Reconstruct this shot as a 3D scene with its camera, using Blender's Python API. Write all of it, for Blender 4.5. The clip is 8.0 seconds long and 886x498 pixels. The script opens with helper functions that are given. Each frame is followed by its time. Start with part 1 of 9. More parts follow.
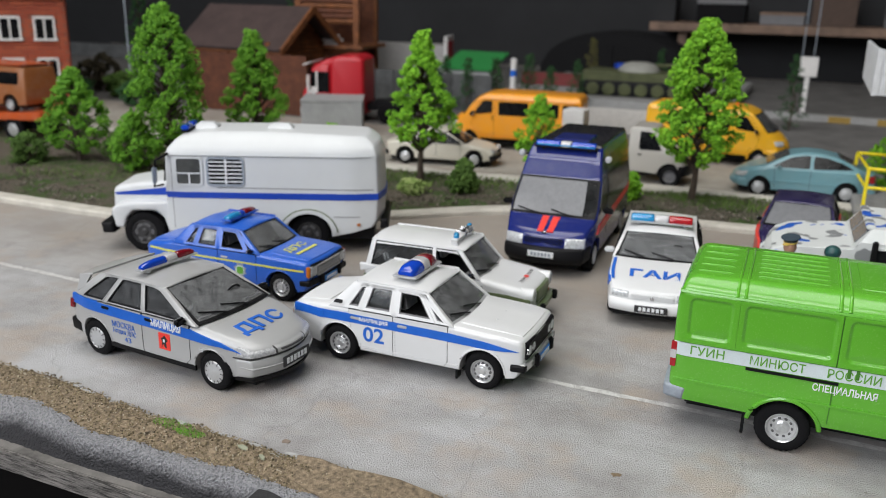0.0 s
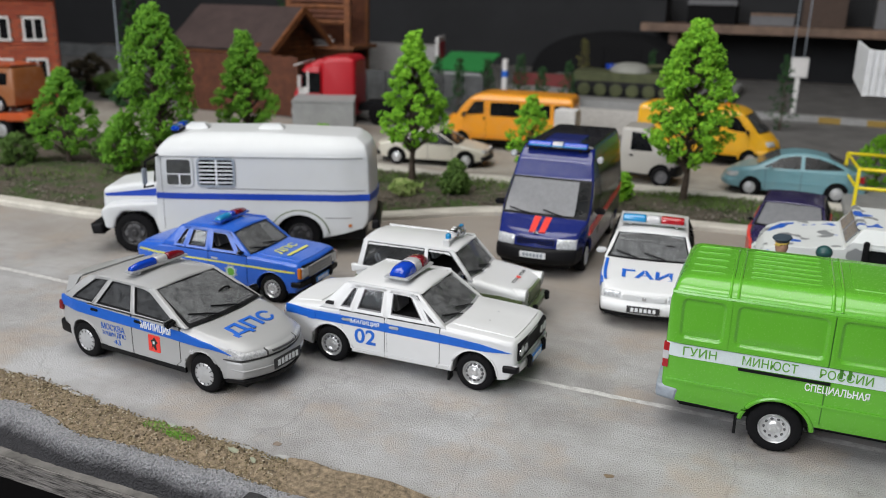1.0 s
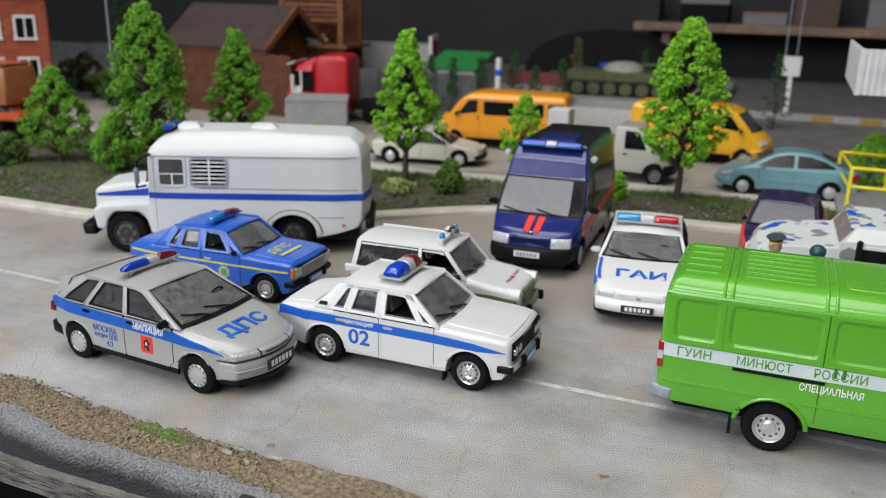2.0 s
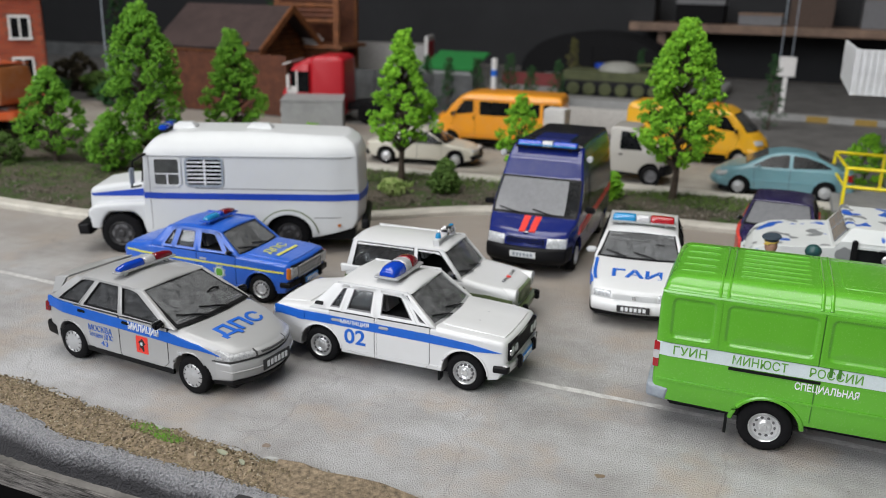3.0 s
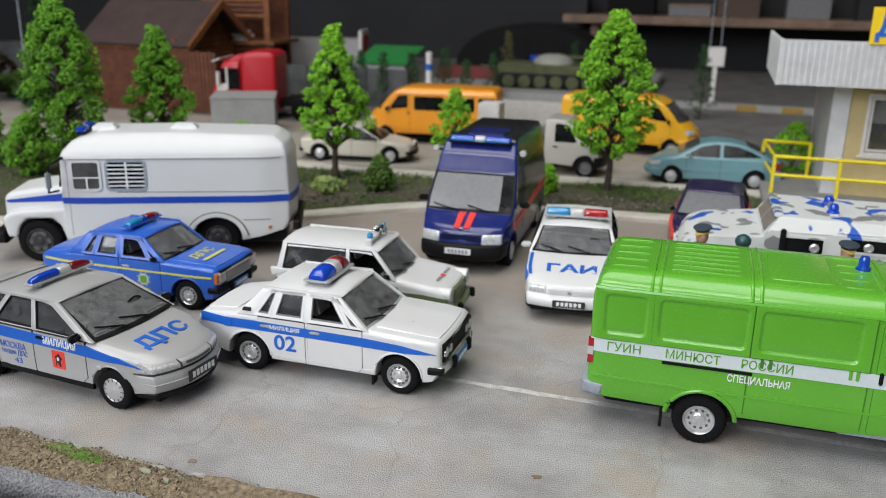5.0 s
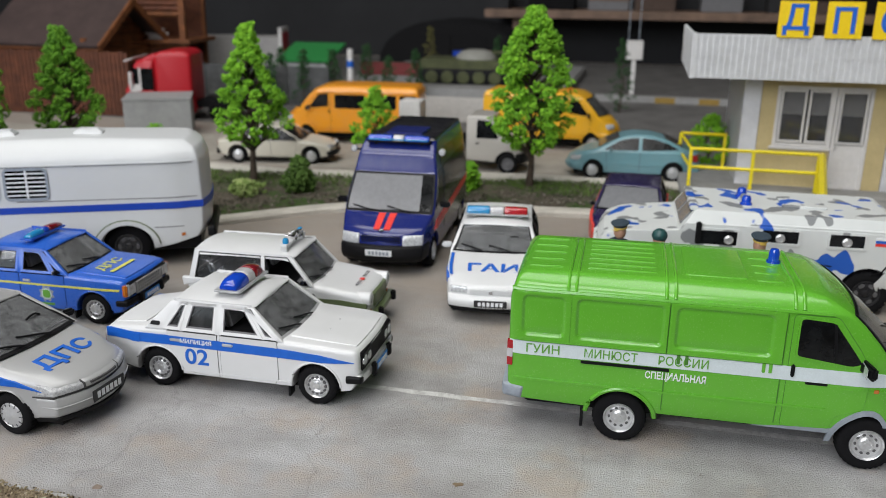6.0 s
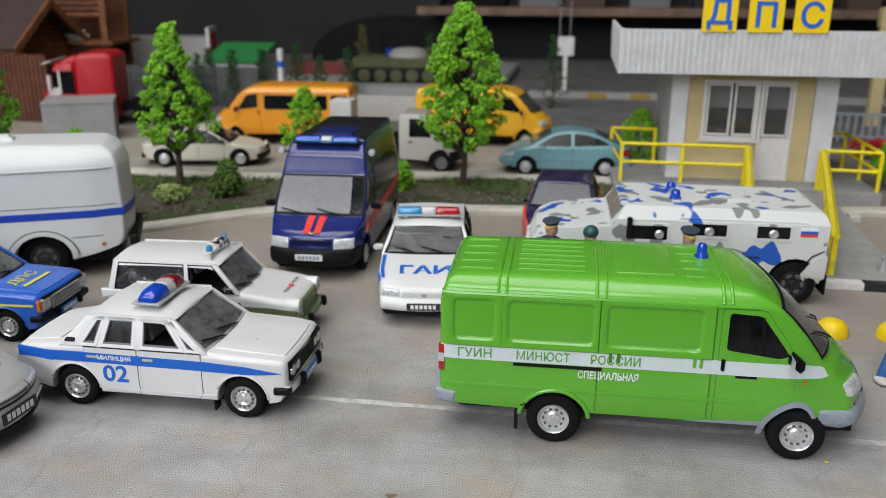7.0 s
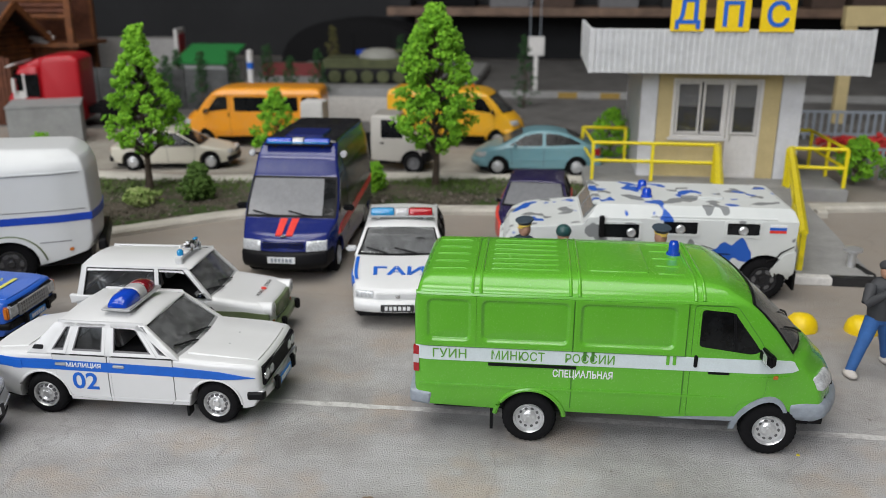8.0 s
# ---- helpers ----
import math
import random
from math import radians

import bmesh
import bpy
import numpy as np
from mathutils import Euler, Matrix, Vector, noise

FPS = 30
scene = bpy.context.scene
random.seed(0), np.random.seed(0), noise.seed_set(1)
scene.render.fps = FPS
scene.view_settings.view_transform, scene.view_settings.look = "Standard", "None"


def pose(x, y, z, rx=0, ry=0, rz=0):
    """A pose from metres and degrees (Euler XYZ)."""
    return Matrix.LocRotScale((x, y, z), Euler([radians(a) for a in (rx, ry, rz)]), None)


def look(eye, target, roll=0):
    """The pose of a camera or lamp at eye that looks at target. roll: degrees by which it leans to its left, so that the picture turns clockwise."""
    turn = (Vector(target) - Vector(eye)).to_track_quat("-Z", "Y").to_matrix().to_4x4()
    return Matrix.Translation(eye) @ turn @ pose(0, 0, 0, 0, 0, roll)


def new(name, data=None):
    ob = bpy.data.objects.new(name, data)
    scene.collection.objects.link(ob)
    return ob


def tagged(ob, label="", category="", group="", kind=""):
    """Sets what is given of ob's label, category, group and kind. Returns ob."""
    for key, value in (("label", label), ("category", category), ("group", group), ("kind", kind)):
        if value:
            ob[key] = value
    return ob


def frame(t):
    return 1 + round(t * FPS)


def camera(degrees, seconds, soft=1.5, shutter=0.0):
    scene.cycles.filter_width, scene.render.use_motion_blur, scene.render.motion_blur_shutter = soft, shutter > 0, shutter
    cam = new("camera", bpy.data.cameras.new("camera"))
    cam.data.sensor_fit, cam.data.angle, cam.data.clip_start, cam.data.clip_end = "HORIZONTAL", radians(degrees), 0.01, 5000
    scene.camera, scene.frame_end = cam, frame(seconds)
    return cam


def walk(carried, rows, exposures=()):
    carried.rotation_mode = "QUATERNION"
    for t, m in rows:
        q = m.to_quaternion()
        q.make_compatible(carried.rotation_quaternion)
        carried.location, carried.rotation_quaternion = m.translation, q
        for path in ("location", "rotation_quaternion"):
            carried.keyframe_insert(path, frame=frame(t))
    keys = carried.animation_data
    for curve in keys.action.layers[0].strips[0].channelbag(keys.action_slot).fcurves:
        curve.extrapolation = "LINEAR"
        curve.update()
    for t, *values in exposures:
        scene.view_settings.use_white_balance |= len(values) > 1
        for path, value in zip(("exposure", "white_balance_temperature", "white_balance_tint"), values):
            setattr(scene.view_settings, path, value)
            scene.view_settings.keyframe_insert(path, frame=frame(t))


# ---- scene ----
cam = camera(56.05, 8.0, soft=0.8)
S = 1 / 43.0          # the models are built to 1:43; numbers below are full-size metres
PATH = [
    (0.0, (-0.00557, -0.00457, 0.13326), (-0.7687, 1.7493, -0.4513), 1.252),
    (0.5, (-0.00522, -0.00386, 0.13315), (-0.7628, 1.7529, -0.4498), 1.238),
    (1.0, (-0.00601, -0.00355, 0.13296), (-0.7514, 1.7586, -0.4494), 1.319),
    (1.5, (-0.00648, -0.00284, 0.13314), (-0.7429, 1.7624, -0.4512), 1.333),
    (3.0, (-0.00657, -0.00252, 0.13281), (-0.7287, 1.7689, -0.4508), 1.398),
    (3.5, (-0.00689, -0.00245, 0.13265), (-0.7220, 1.7720, -0.4506), 1.434),
    (4.0, (-0.00673, -0.00270, 0.13273), (-0.7058, 1.7770, -0.4536), 1.429),
    (4.5, (-0.00628, 0.00139, 0.13280), (-0.6640, 1.7949, -0.4594), 1.296),
    (4.7, (-0.00599, 0.00276, 0.13269), (-0.6409, 1.8044, -0.4599), 1.167),
    (5.8, (-0.00162, 0.01239, 0.13435), (-0.4672, 1.8613, -0.4696), 0.643),
    (6.0, (-0.00141, 0.01302, 0.13393), (-0.4378, 1.8693, -0.4693), 0.628),
    (6.5, (-0.00016, 0.01596, 0.13399), (-0.3571, 1.8882, -0.4721), 0.436),
    (7.0, (0.00145, 0.02024, 0.13360), (-0.2970, 1.9024, -0.4733), 0.236),
    (7.5, (0.00166, 0.02096, 0.13399), (-0.2582, 1.9080, -0.4756), 0.093),
    (8.0, (0.00132, 0.02067, 0.13355), (-0.2337, 1.9122, -0.4721), 0.072),
]
walk(cam, [(t, look(eye, target, roll)) for t, eye, target, roll in PATH], exposures=[(0.0, 0.0), (4.5, 0.0), (6.2, -0.09), (8.0, -0.09)])

cam.data.dof.use_dof = True
cam.data.dof.focus_distance = 0.245
cam.data.dof.aperture_fstop = 22.0

# ---- light: unseen area lamps overhead, as front fill and at a window behind the camera ----
world = bpy.data.worlds.new("world")
scene.world = world
world.use_nodes = True
sky = world.node_tree.nodes.new("ShaderNodeTexSky")
sky.sky_type, sky.sun_disc = "NISHITA", False
sky.sun_elevation, sky.sun_rotation = radians(40), radians(200)
world.node_tree.links.new(sky.outputs[0], world.node_tree.nodes["Background"].inputs[0])
world.node_tree.nodes["Background"].inputs[1].default_value = 0.1


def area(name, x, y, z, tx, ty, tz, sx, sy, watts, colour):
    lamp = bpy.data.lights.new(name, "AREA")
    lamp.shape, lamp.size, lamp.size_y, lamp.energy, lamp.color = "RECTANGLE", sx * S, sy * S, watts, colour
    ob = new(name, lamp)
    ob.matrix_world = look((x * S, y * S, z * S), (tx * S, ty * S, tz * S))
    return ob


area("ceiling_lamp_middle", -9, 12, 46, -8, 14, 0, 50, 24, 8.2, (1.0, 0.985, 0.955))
# fill lamp added out of view to brighten the sides facing the camera
area("front_fill_lamp", -18, -30, 62, -6, 12, 0, 60, 16, 12.5, (1.0, 0.985, 0.965))
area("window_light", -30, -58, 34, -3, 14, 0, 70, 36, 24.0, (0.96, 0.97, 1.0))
scene.view_settings.exposure = 0.0


# ---- materials ----
def nodes_of(name):
    m = bpy.data.materials.new(name)
    m.use_nodes = True
    nt = m.node_tree
    return m, nt, nt.nodes["Principled BSDF"]


def link(nt, a, b):
    nt.links.new(a, b)


def coords(nt, scale=1.0):
    tc = nt.nodes.new("ShaderNodeTexCoord")
    mp = nt.nodes.new("ShaderNodeMapping")
    mp.inputs["Scale"].default_value = (scale / S, scale / S, scale / S)
    link(nt, tc.outputs["Object"], mp.inputs[0])
    return mp.outputs[0]


def noise_tex(nt, vec, scale, detail=4.0, rough=0.6):
    n = nt.nodes.new("ShaderNodeTexNoise")
    n.inputs["Scale"].default_value, n.inputs["Detail"].default_value = scale, detail
    n.inputs["Roughness"].default_value = rough
    link(nt, vec, n.inputs["Vector"])
    return n.outputs["Fac"]


def ramp(nt, fac, stops):
    r = nt.nodes.new("ShaderNodeValToRGB")
    el = r.color_ramp.elements
    while len(el) < len(stops):
        el.new(0.5)
    for e, (p, c) in zip(el, stops):
        e.position = p
        e.color = (*c, 1) if len(c) == 3 else c
    link(nt, fac, r.inputs[0])
    return r.outputs[0]


def mix(nt, fac, a, b):
    m = nt.nodes.new("ShaderNodeMix")
    m.data_type = "RGBA"
    for value, socket in ((fac, m.inputs[0]), (a, m.inputs[6]), (b, m.inputs[7])):
        if isinstance(value, (int, float)):
            socket.default_value = value
        elif isinstance(value, tuple):
            socket.default_value = (*value, 1)
        else:
            link(nt, value, socket)
    return m.outputs[2]


def bump(nt, bsdf, height, strength, dist):
    b = nt.nodes.new("ShaderNodeBump")
    b.inputs["Strength"].default_value, b.inputs["Distance"].default_value = strength, dist * S
    link(nt, height, b.inputs["Height"])
    link(nt, b.outputs[0], bsdf.inputs["Normal"])


def paint(name, colour, rough=0.3, metal=0.0, coat=0.4, dust=0.10, flake=0.0):
    """Toy car lacquer: a colour with slight mottling, a film of dust and orange-peel relief."""
    m, nt, b = nodes_of(name)
    v = coords(nt)
    big = noise_tex(nt, v, 1.3, 3)
    fine = noise_tex(nt, v, 45, 3)
    dark = tuple(c * 0.9 for c in colour)
    col = mix(nt, big, dark, colour)
    dusty = ramp(nt, noise_tex(nt, v, 3.2, 8, 0.75), [(0.45, (0, 0, 0)), (0.9, (dust * 2,) * 3)])
    col = mix(nt, dusty, col, (0.42, 0.39, 0.35))
    link(nt, col, b.inputs["Base Color"])
    rr = ramp(nt, fine, [(0.3, (rough * 0.85,) * 3), (0.8, (min(1, rough * 1.3),) * 3)])
    link(nt, rr, b.inputs["Roughness"])
    b.inputs["Metallic"].default_value = metal
    b.inputs["Coat Weight"].default_value = coat
    b.inputs["Coat Roughness"].default_value = 0.12
    bump(nt, b, fine, 0.006 + flake * 0.5, 0.006)
    return m


def plain(name, colour, rough=0.5, metal=0.0, var=0.12, scale=8.0, relief=0.1, spec=0.5):
    m, nt, b = nodes_of(name)
    v = coords(nt)
    n = noise_tex(nt, v, scale, 6, 0.65)
    g = noise_tex(nt, v, scale * 7, 3)
    lo = tuple(max(0, c * (1 - var * 1.6)) for c in colour)
    hi = tuple(min(1, c * (1 + var)) for c in colour)
    col = ramp(nt, n, [(0.3, lo), (0.7, hi)])
    link(nt, mix(nt, ramp(nt, g, [(0.35, (0.0,) * 3), (0.75, (0.35,) * 3)]), col, tuple(c * 0.75 for c in colour)), b.inputs["Base Color"])
    b.inputs["Roughness"].default_value, b.inputs["Metallic"].default_value = rough, metal
    b.inputs["Specular IOR Level"].default_value = spec
    bump(nt, b, g, relief, 0.02)
    return m


def glass(name, tint, dust=0.15, rough=0.04):
    """Clear tinted plastic: see-through, with a mirror film and specks of dust."""
    m, nt, b = nodes_of(name)
    out = nt.nodes["Material Output"]
    tr = nt.nodes.new("ShaderNodeBsdfTransparent")
    tr.inputs[0].default_value = (*tint, 1)
    gl = nt.nodes.new("ShaderNodeBsdfGlossy")
    gl.inputs["Roughness"].default_value = rough
    fr = nt.nodes.new("ShaderNodeFresnel")
    fr.inputs[0].default_value = 1.5
    m1 = nt.nodes.new("ShaderNodeMixShader")
    link(nt, fr.outputs[0], m1.inputs[0])
    link(nt, tr.outputs[0], m1.inputs[1])
    link(nt, gl.outputs[0], m1.inputs[2])
    df = nt.nodes.new("ShaderNodeBsdfDiffuse")
    df.inputs[0].default_value = (0.62, 0.63, 0.64, 1)
    v = coords(nt)
    cloud = ramp(nt, noise_tex(nt, v, 9.0, 7, 0.75), [(0.36, (dust * 0.5,) * 3), (0.72, (dust * 3.4,) * 3)])
    dots = ramp(nt, noise_tex(nt, v, 85, 2, 0.5), [(0.58, (0.0,) * 3), (0.68, (min(0.8, dust * 5.0),) * 3)])
    speck = mix(nt, 0.5, cloud, dots)
    m2 = nt.nodes.new("ShaderNodeMixShader")
    link(nt, speck, m2.inputs[0])
    link(nt, m1.outputs[0], m2.inputs[1])
    link(nt, df.outputs[0], m2.inputs[2])
    link(nt, m2.outputs[0], out.inputs[0])
    return m


def lens_plastic(name, colour):
    m, nt, b = nodes_of(name)
    v = coords(nt)
    n = noise_tex(nt, v, 6, 3)
    link(nt, mix(nt, n, tuple(c * 0.6 for c in colour), colour), b.inputs["Base Color"])
    b.inputs["Roughness"].default_value = 0.12
    b.inputs["Transmission Weight"].default_value = 0.25
    b.inputs["Coat Weight"].default_value = 0.6
    return m


WHITE = paint("white_lacquer", (0.68, 0.69, 0.695), 0.34, coat=0.2, dust=0.04)
WHITE_BUS = paint("bus_white_lacquer", (0.64, 0.66, 0.67), 0.42, coat=0.12, dust=0.03)
SILVER = paint("silver_lacquer", (0.425, 0.43, 0.432), 0.36, metal=0.12, dust=0.07, flake=0.06)
BLUE = paint("police_blue_lacquer", (0.018, 0.115, 0.56), 0.3, dust=0.05)
GREEN = paint("leaf_green_lacquer", (0.118, 0.42, 0.030), 0.24, dust=0.02)
NAVY = paint("navy_lacquer", (0.010, 0.020, 0.155), 0.22, dust=0.03)
SEAMGREY = plain("panel_gap_grey", (0.06, 0.06, 0.06), 0.8)
SEAMGREEN = plain("panel_gap_green", (0.05, 0.20, 0.016), 0.7)
BLACKCAR = paint("black_lacquer", (0.010, 0.010, 0.014), 0.25, dust=0.05)
OLIVE = paint("olive_lacquer", (0.115, 0.155, 0.065), 0.4)
ORANGE = paint("orange_lacquer", (0.85, 0.33, 0.012), 0.35)
YELLOWCAR = paint("yellow_lacquer", (0.86, 0.45, 0.012), 0.35)
AQUA = paint("aqua_lacquer", (0.16, 0.33, 0.38), 0.35)
CREAM = paint("cream_lacquer", (0.62, 0.59, 0.50), 0.4)
PURPLE = paint("dark_purple_lacquer", (0.018, 0.013, 0.065), 0.25)
REDCAR = paint("red_lacquer", (0.62, 0.045, 0.03), 0.3)
REDTRUCK = paint("truck_red_lacquer", (0.46, 0.006, 0.016), 0.45, coat=0.15, dust=0.0)
BRICKRED = plain("brick_red_card", (0.46, 0.11, 0.05), 0.85, scale=3)
TYRE = plain("tyre_rubber", (0.009, 0.009, 0.010), 0.85, relief=0.4, scale=12, spec=0.12)
BLACK = plain("black_plastic", (0.006, 0.006, 0.007), 0.5, spec=0.18)
DARK = plain("dark_interior", (0.010, 0.010, 0.011), 0.85, spec=0.1)
RIMGAP = plain("rim_gap_grey", (0.10, 0.10, 0.105), 0.5)
SEAT = plain("grey_seat_plastic", (0.17, 0.17, 0.18), 0.7)
INSIDE = plain("grey_cabin_plastic", (0.36, 0.36, 0.37), 0.6)
CHROME = plain("chrome", (0.75, 0.75, 0.76), 0.18, metal=1.0, var=0.05)
RIM = plain("silver_rim", (0.70, 0.71, 0.72), 0.30, metal=0.65, var=0.06)
RIM_DULL = plain("dull_rim", (0.55, 0.56, 0.57), 0.38, metal=0.4, var=0.1)
GREYPL = plain("grey_bumper_plastic", (0.30, 0.34, 0.39), 0.5)
GLASS = glass("car_glass", (0.76, 0.78, 0.79), dust=0.035)
GLASS_SCREEN = glass("dusty_windscreen", (0.82, 0.84, 0.85), dust=0.11)
GLASS_DUSTY = glass("dusty_car_glass", (0.62, 0.64, 0.66), dust=0.055)
GLASS_DARK = plain("dark_glazing", (0.009, 0.010, 0.011), 0.10, var=0.5, scale=4, spec=0.28)
# flat grey stands in for the reflections on the panes it covers
GLASS_GREY = plain("grey_sheen_glazing", (0.20, 0.205, 0.215), 0.16, var=0.08)
# the van screen's reflection is mixed into this base grey
GLASS_DIM = plain("dim_grey_glazing", (0.085, 0.088, 0.086), 0.12, var=0.2, scale=3)
LAMP = plain("headlamp_glass", (0.62, 0.64, 0.66), 0.16, metal=0.2, var=0.3, scale=22)
LAMP_GREY = plain("grey_silvered_lens", (0.46, 0.47, 0.48), 0.18, var=0.3, scale=26)
DECAL_BLUE = plain("blue_print", (0.010, 0.12, 0.56), 0.4, var=0.06)
BUS_BLUE = plain("deep_blue_print", (0.010, 0.055, 0.42), 0.4, var=0.06)
DECAL_WHITE = plain("white_print", (0.78, 0.80, 0.82), 0.45, var=0.04)
DECAL_PALE = plain("pale_grey_print", (0.62, 0.70, 0.72), 0.4, var=0.04)
DECAL_YEL = plain("yellow_print", (0.66, 0.66, 0.10), 0.45, var=0.06)
DECAL_GREEN = plain("green_print", (0.12, 0.35, 0.04), 0.45, var=0.06)
DECAL_RED = plain("red_print", (0.80, 0.05, 0.035), 0.4, var=0.06)
DECAL_BLACK = plain("black_print", (0.02, 0.02, 0.022), 0.5)
PLATE_BLUE = plain("blue_plate", (0.03, 0.22, 0.62), 0.4)
B_BLUE = lens_plastic("blue_beacon_plastic", (0.012, 0.09, 0.75))
B_CYAN = lens_plastic("cyan_beacon_plastic", (0.03, 0.38, 0.80))
B_RED = lens_plastic("red_beacon_plastic", (0.55, 0.015, 0.025))
B_DKRED = lens_plastic("dark_red_beacon_plastic", (0.30, 0.012, 0.025))
B_WHITE = lens_plastic("white_beacon_plastic", (0.80, 0.80, 0.82))
AMBER = lens_plastic("amber_lens", (0.85, 0.25, 0.03))
YELLOWRAIL = plain("yellow_rail_paint", (0.82, 0.68, 0.01), 0.45, var=0.08)


from mathutils.geometry import tessellate_polygon


# ---- mesh helpers (all lengths in full-size metres, scaled by S on the way out) ----
def part(name, bm, material, parent=None, label="", angle=38, shift=None):
    """Links a bmesh as one mesh object under a thing or a part."""
    for v in bm.verts:
        v.co *= S
    me = bpy.data.meshes.new(name)
    bm.normal_update()
    bm.to_mesh(me)
    bm.free()
    for m in (material if isinstance(material, (list, tuple)) else [material]):
        me.materials.append(m)
    me.polygons.foreach_set("use_smooth", [True] * len(me.polygons))
    me.set_sharp_from_angle(angle=radians(angle))
    ob = new(name, me)
    if parent is not None:
        ob.parent = parent
    if shift:
        ob.location = [c * S for c in shift]
    return tagged(ob, label) if label else ob


def thing(name, x, y, z=0.0, heading=0.0, label="", category="", group="", kind=""):
    ob = new(name)
    ob.empty_display_size = 0.01
    ob.matrix_world = Matrix.Translation((x * S, y * S, z * S)) @ Matrix.Rotation(radians(heading), 4, "Z")
    return tagged(ob, label, category, group, kind)


def merge(*bms):
    out = bms[0]
    for b in bms[1:]:
        me = bpy.data.meshes.new("tmp")
        b.to_mesh(me)
        out.from_mesh(me)
        bpy.data.meshes.remove(me)
        b.free()
    return out


def box(x0, x1, y0, y1, z0, z1, bevel=0.0, seg=2):
    bm = bmesh.new()
    bmesh.ops.create_cube(bm, size=1)
    for v in bm.verts:
        v.co = ((x0 + x1) / 2 + v.co.x * (x1 - x0), (y0 + y1) / 2 + v.co.y * (y1 - y0), (z0 + z1) / 2 + v.co.z * (z1 - z0))
    if bevel:
        bmesh.ops.bevel(bm, geom=bm.edges[:], offset=bevel, segments=seg, affect="EDGES", clamp_overlap=True)
    return bm


def cuts(bm, xs=(), ys=(), zs=()):
    for axis, values in enumerate((xs, ys, zs)):
        for c in values:
            co, no = [0, 0, 0], [0, 0, 0]
            co[axis], no[axis] = c, 1
            bmesh.ops.bisect_plane(bm, geom=bm.verts[:] + bm.edges[:] + bm.faces[:], dist=1e-5, plane_co=co, plane_no=no)
    return bm


def span(a, b, n):
    return [a + (b - a) * (i + 1) / (n + 1) for i in range(n)]


def inset_ring(pts, d):
    """The outline moved inwards by d (counter-clockwise outline)."""
    n, out = len(pts), []
    for i in range(n):
        p, a, b = Vector(pts[i]), Vector(pts[i - 1]), Vector(pts[(i + 1) % n])
        e0, e1 = (p - a).normalized(), (b - p).normalized()
        n0, n1 = Vector((-e0.y, e0.x)), Vector((-e1.y, e1.x))
        m = n0 + n1
        m = m / max(0.35, m.length_squared / 2) if m.length > 1e-4 else n0
        out.append((p.x + m.x * d, p.y + m.y * d))
    return out


def ccw(pts):
    a = sum(pts[i - 1][0] * pts[i][1] - pts[i][0] * pts[i - 1][1] for i in range(len(pts)))
    return list(pts) if a > 0 else list(reversed(pts))


def prism(outline, y0, y1, r=0.04, mid=4, plane="xz", weights=None):
    """An outline swept sideways from y0 to y1, with rounded edges of radius r and capped ends."""
    pts = ccw(outline)
    if weights and pts[0] != outline[0]:
        weights = list(reversed(weights))
    ring = []
    steps = 3 if r > 0 else 0
    rows = [(y0 + r * (1 - math.cos(a)), r * (1 - math.sin(a))) for a in [math.pi / 2 * i / steps for i in range(steps + 1)]] if steps else [(y0, 0)]
    rows += [(y, 0) for y in span(y0 + r, y1 - r, mid)]
    rows += [(y1 - r * (1 - math.cos(a)), r * (1 - math.sin(a))) for a in [math.pi / 2 * i / steps for i in range(steps, -1, -1)]] if steps else [(y1, 0)]
    bm = bmesh.new()
    inset_pts = []
    for y, d in rows:
        q = inset_ring(pts, d) if d else pts
        if weights and d:
            q = [(a[0] + (b[0] - a[0]) * k, a[1] + (b[1] - a[1]) * k) for a, b, k in zip(pts, q, weights)]
        inset_pts.append(q)
        ring.append([bm.verts.new({"xz": (a, y, b), "xy": (a, b, y), "yz": (y, a, b)}[plane]) for a, b in q])
    n = len(pts)
    for k in range(len(ring) - 1):
        for i in range(n):
            j = (i + 1) % n
            bm.faces.new((ring[k][i], ring[k][j], ring[k + 1][j], ring[k + 1][i]))
    for row, flat in ((ring[0], inset_pts[0]), (ring[-1], inset_pts[-1])):
        for tri in tessellate_polygon([[Vector((a, b, 0)) for a, b in flat]]):
            if len(set(tri)) == 3:
                try:
                    bm.faces.new([row[k] for k in tri])
                except ValueError:
                    pass
    bmesh.ops.recalc_face_normals(bm, faces=bm.faces[:])
    return bm


def lathe(profile, n=24, axis="y", cap=True):
    """(radius, along) profile turned about an axis."""
    bm = bmesh.new()
    rings = []
    for r, a in profile:
        row = []
        for i in range(n):
            t = 2 * math.pi * i / n
            c, s = r * math.cos(t), r * math.sin(t)
            row.append(bm.verts.new({"y": (c, a, s), "z": (c, s, a), "x": (a, c, s)}[axis]))
        rings.append(row)
    for k in range(len(rings) - 1):
        for i in range(n):
            j = (i + 1) % n
            bm.faces.new((rings[k][i], rings[k][j], rings[k + 1][j], rings[k + 1][i]))
    for row in (rings[0], rings[-1]) if cap else ():
        bm.faces.new(row)
    bmesh.ops.remove_doubles(bm, verts=bm.verts[:], dist=1e-5)
    bmesh.ops.recalc_face_normals(bm, faces=bm.faces[:])
    return bm


def move(bm, x=0, y=0, z=0, rz=0, rx=0, ry=0, k=1.0):
    m = Matrix.Translation((x, y, z)) @ Euler((radians(rx), radians(ry), radians(rz))).to_matrix().to_4x4() @ Matrix.Scale(k, 4)
    bm.transform(m)
    return bm


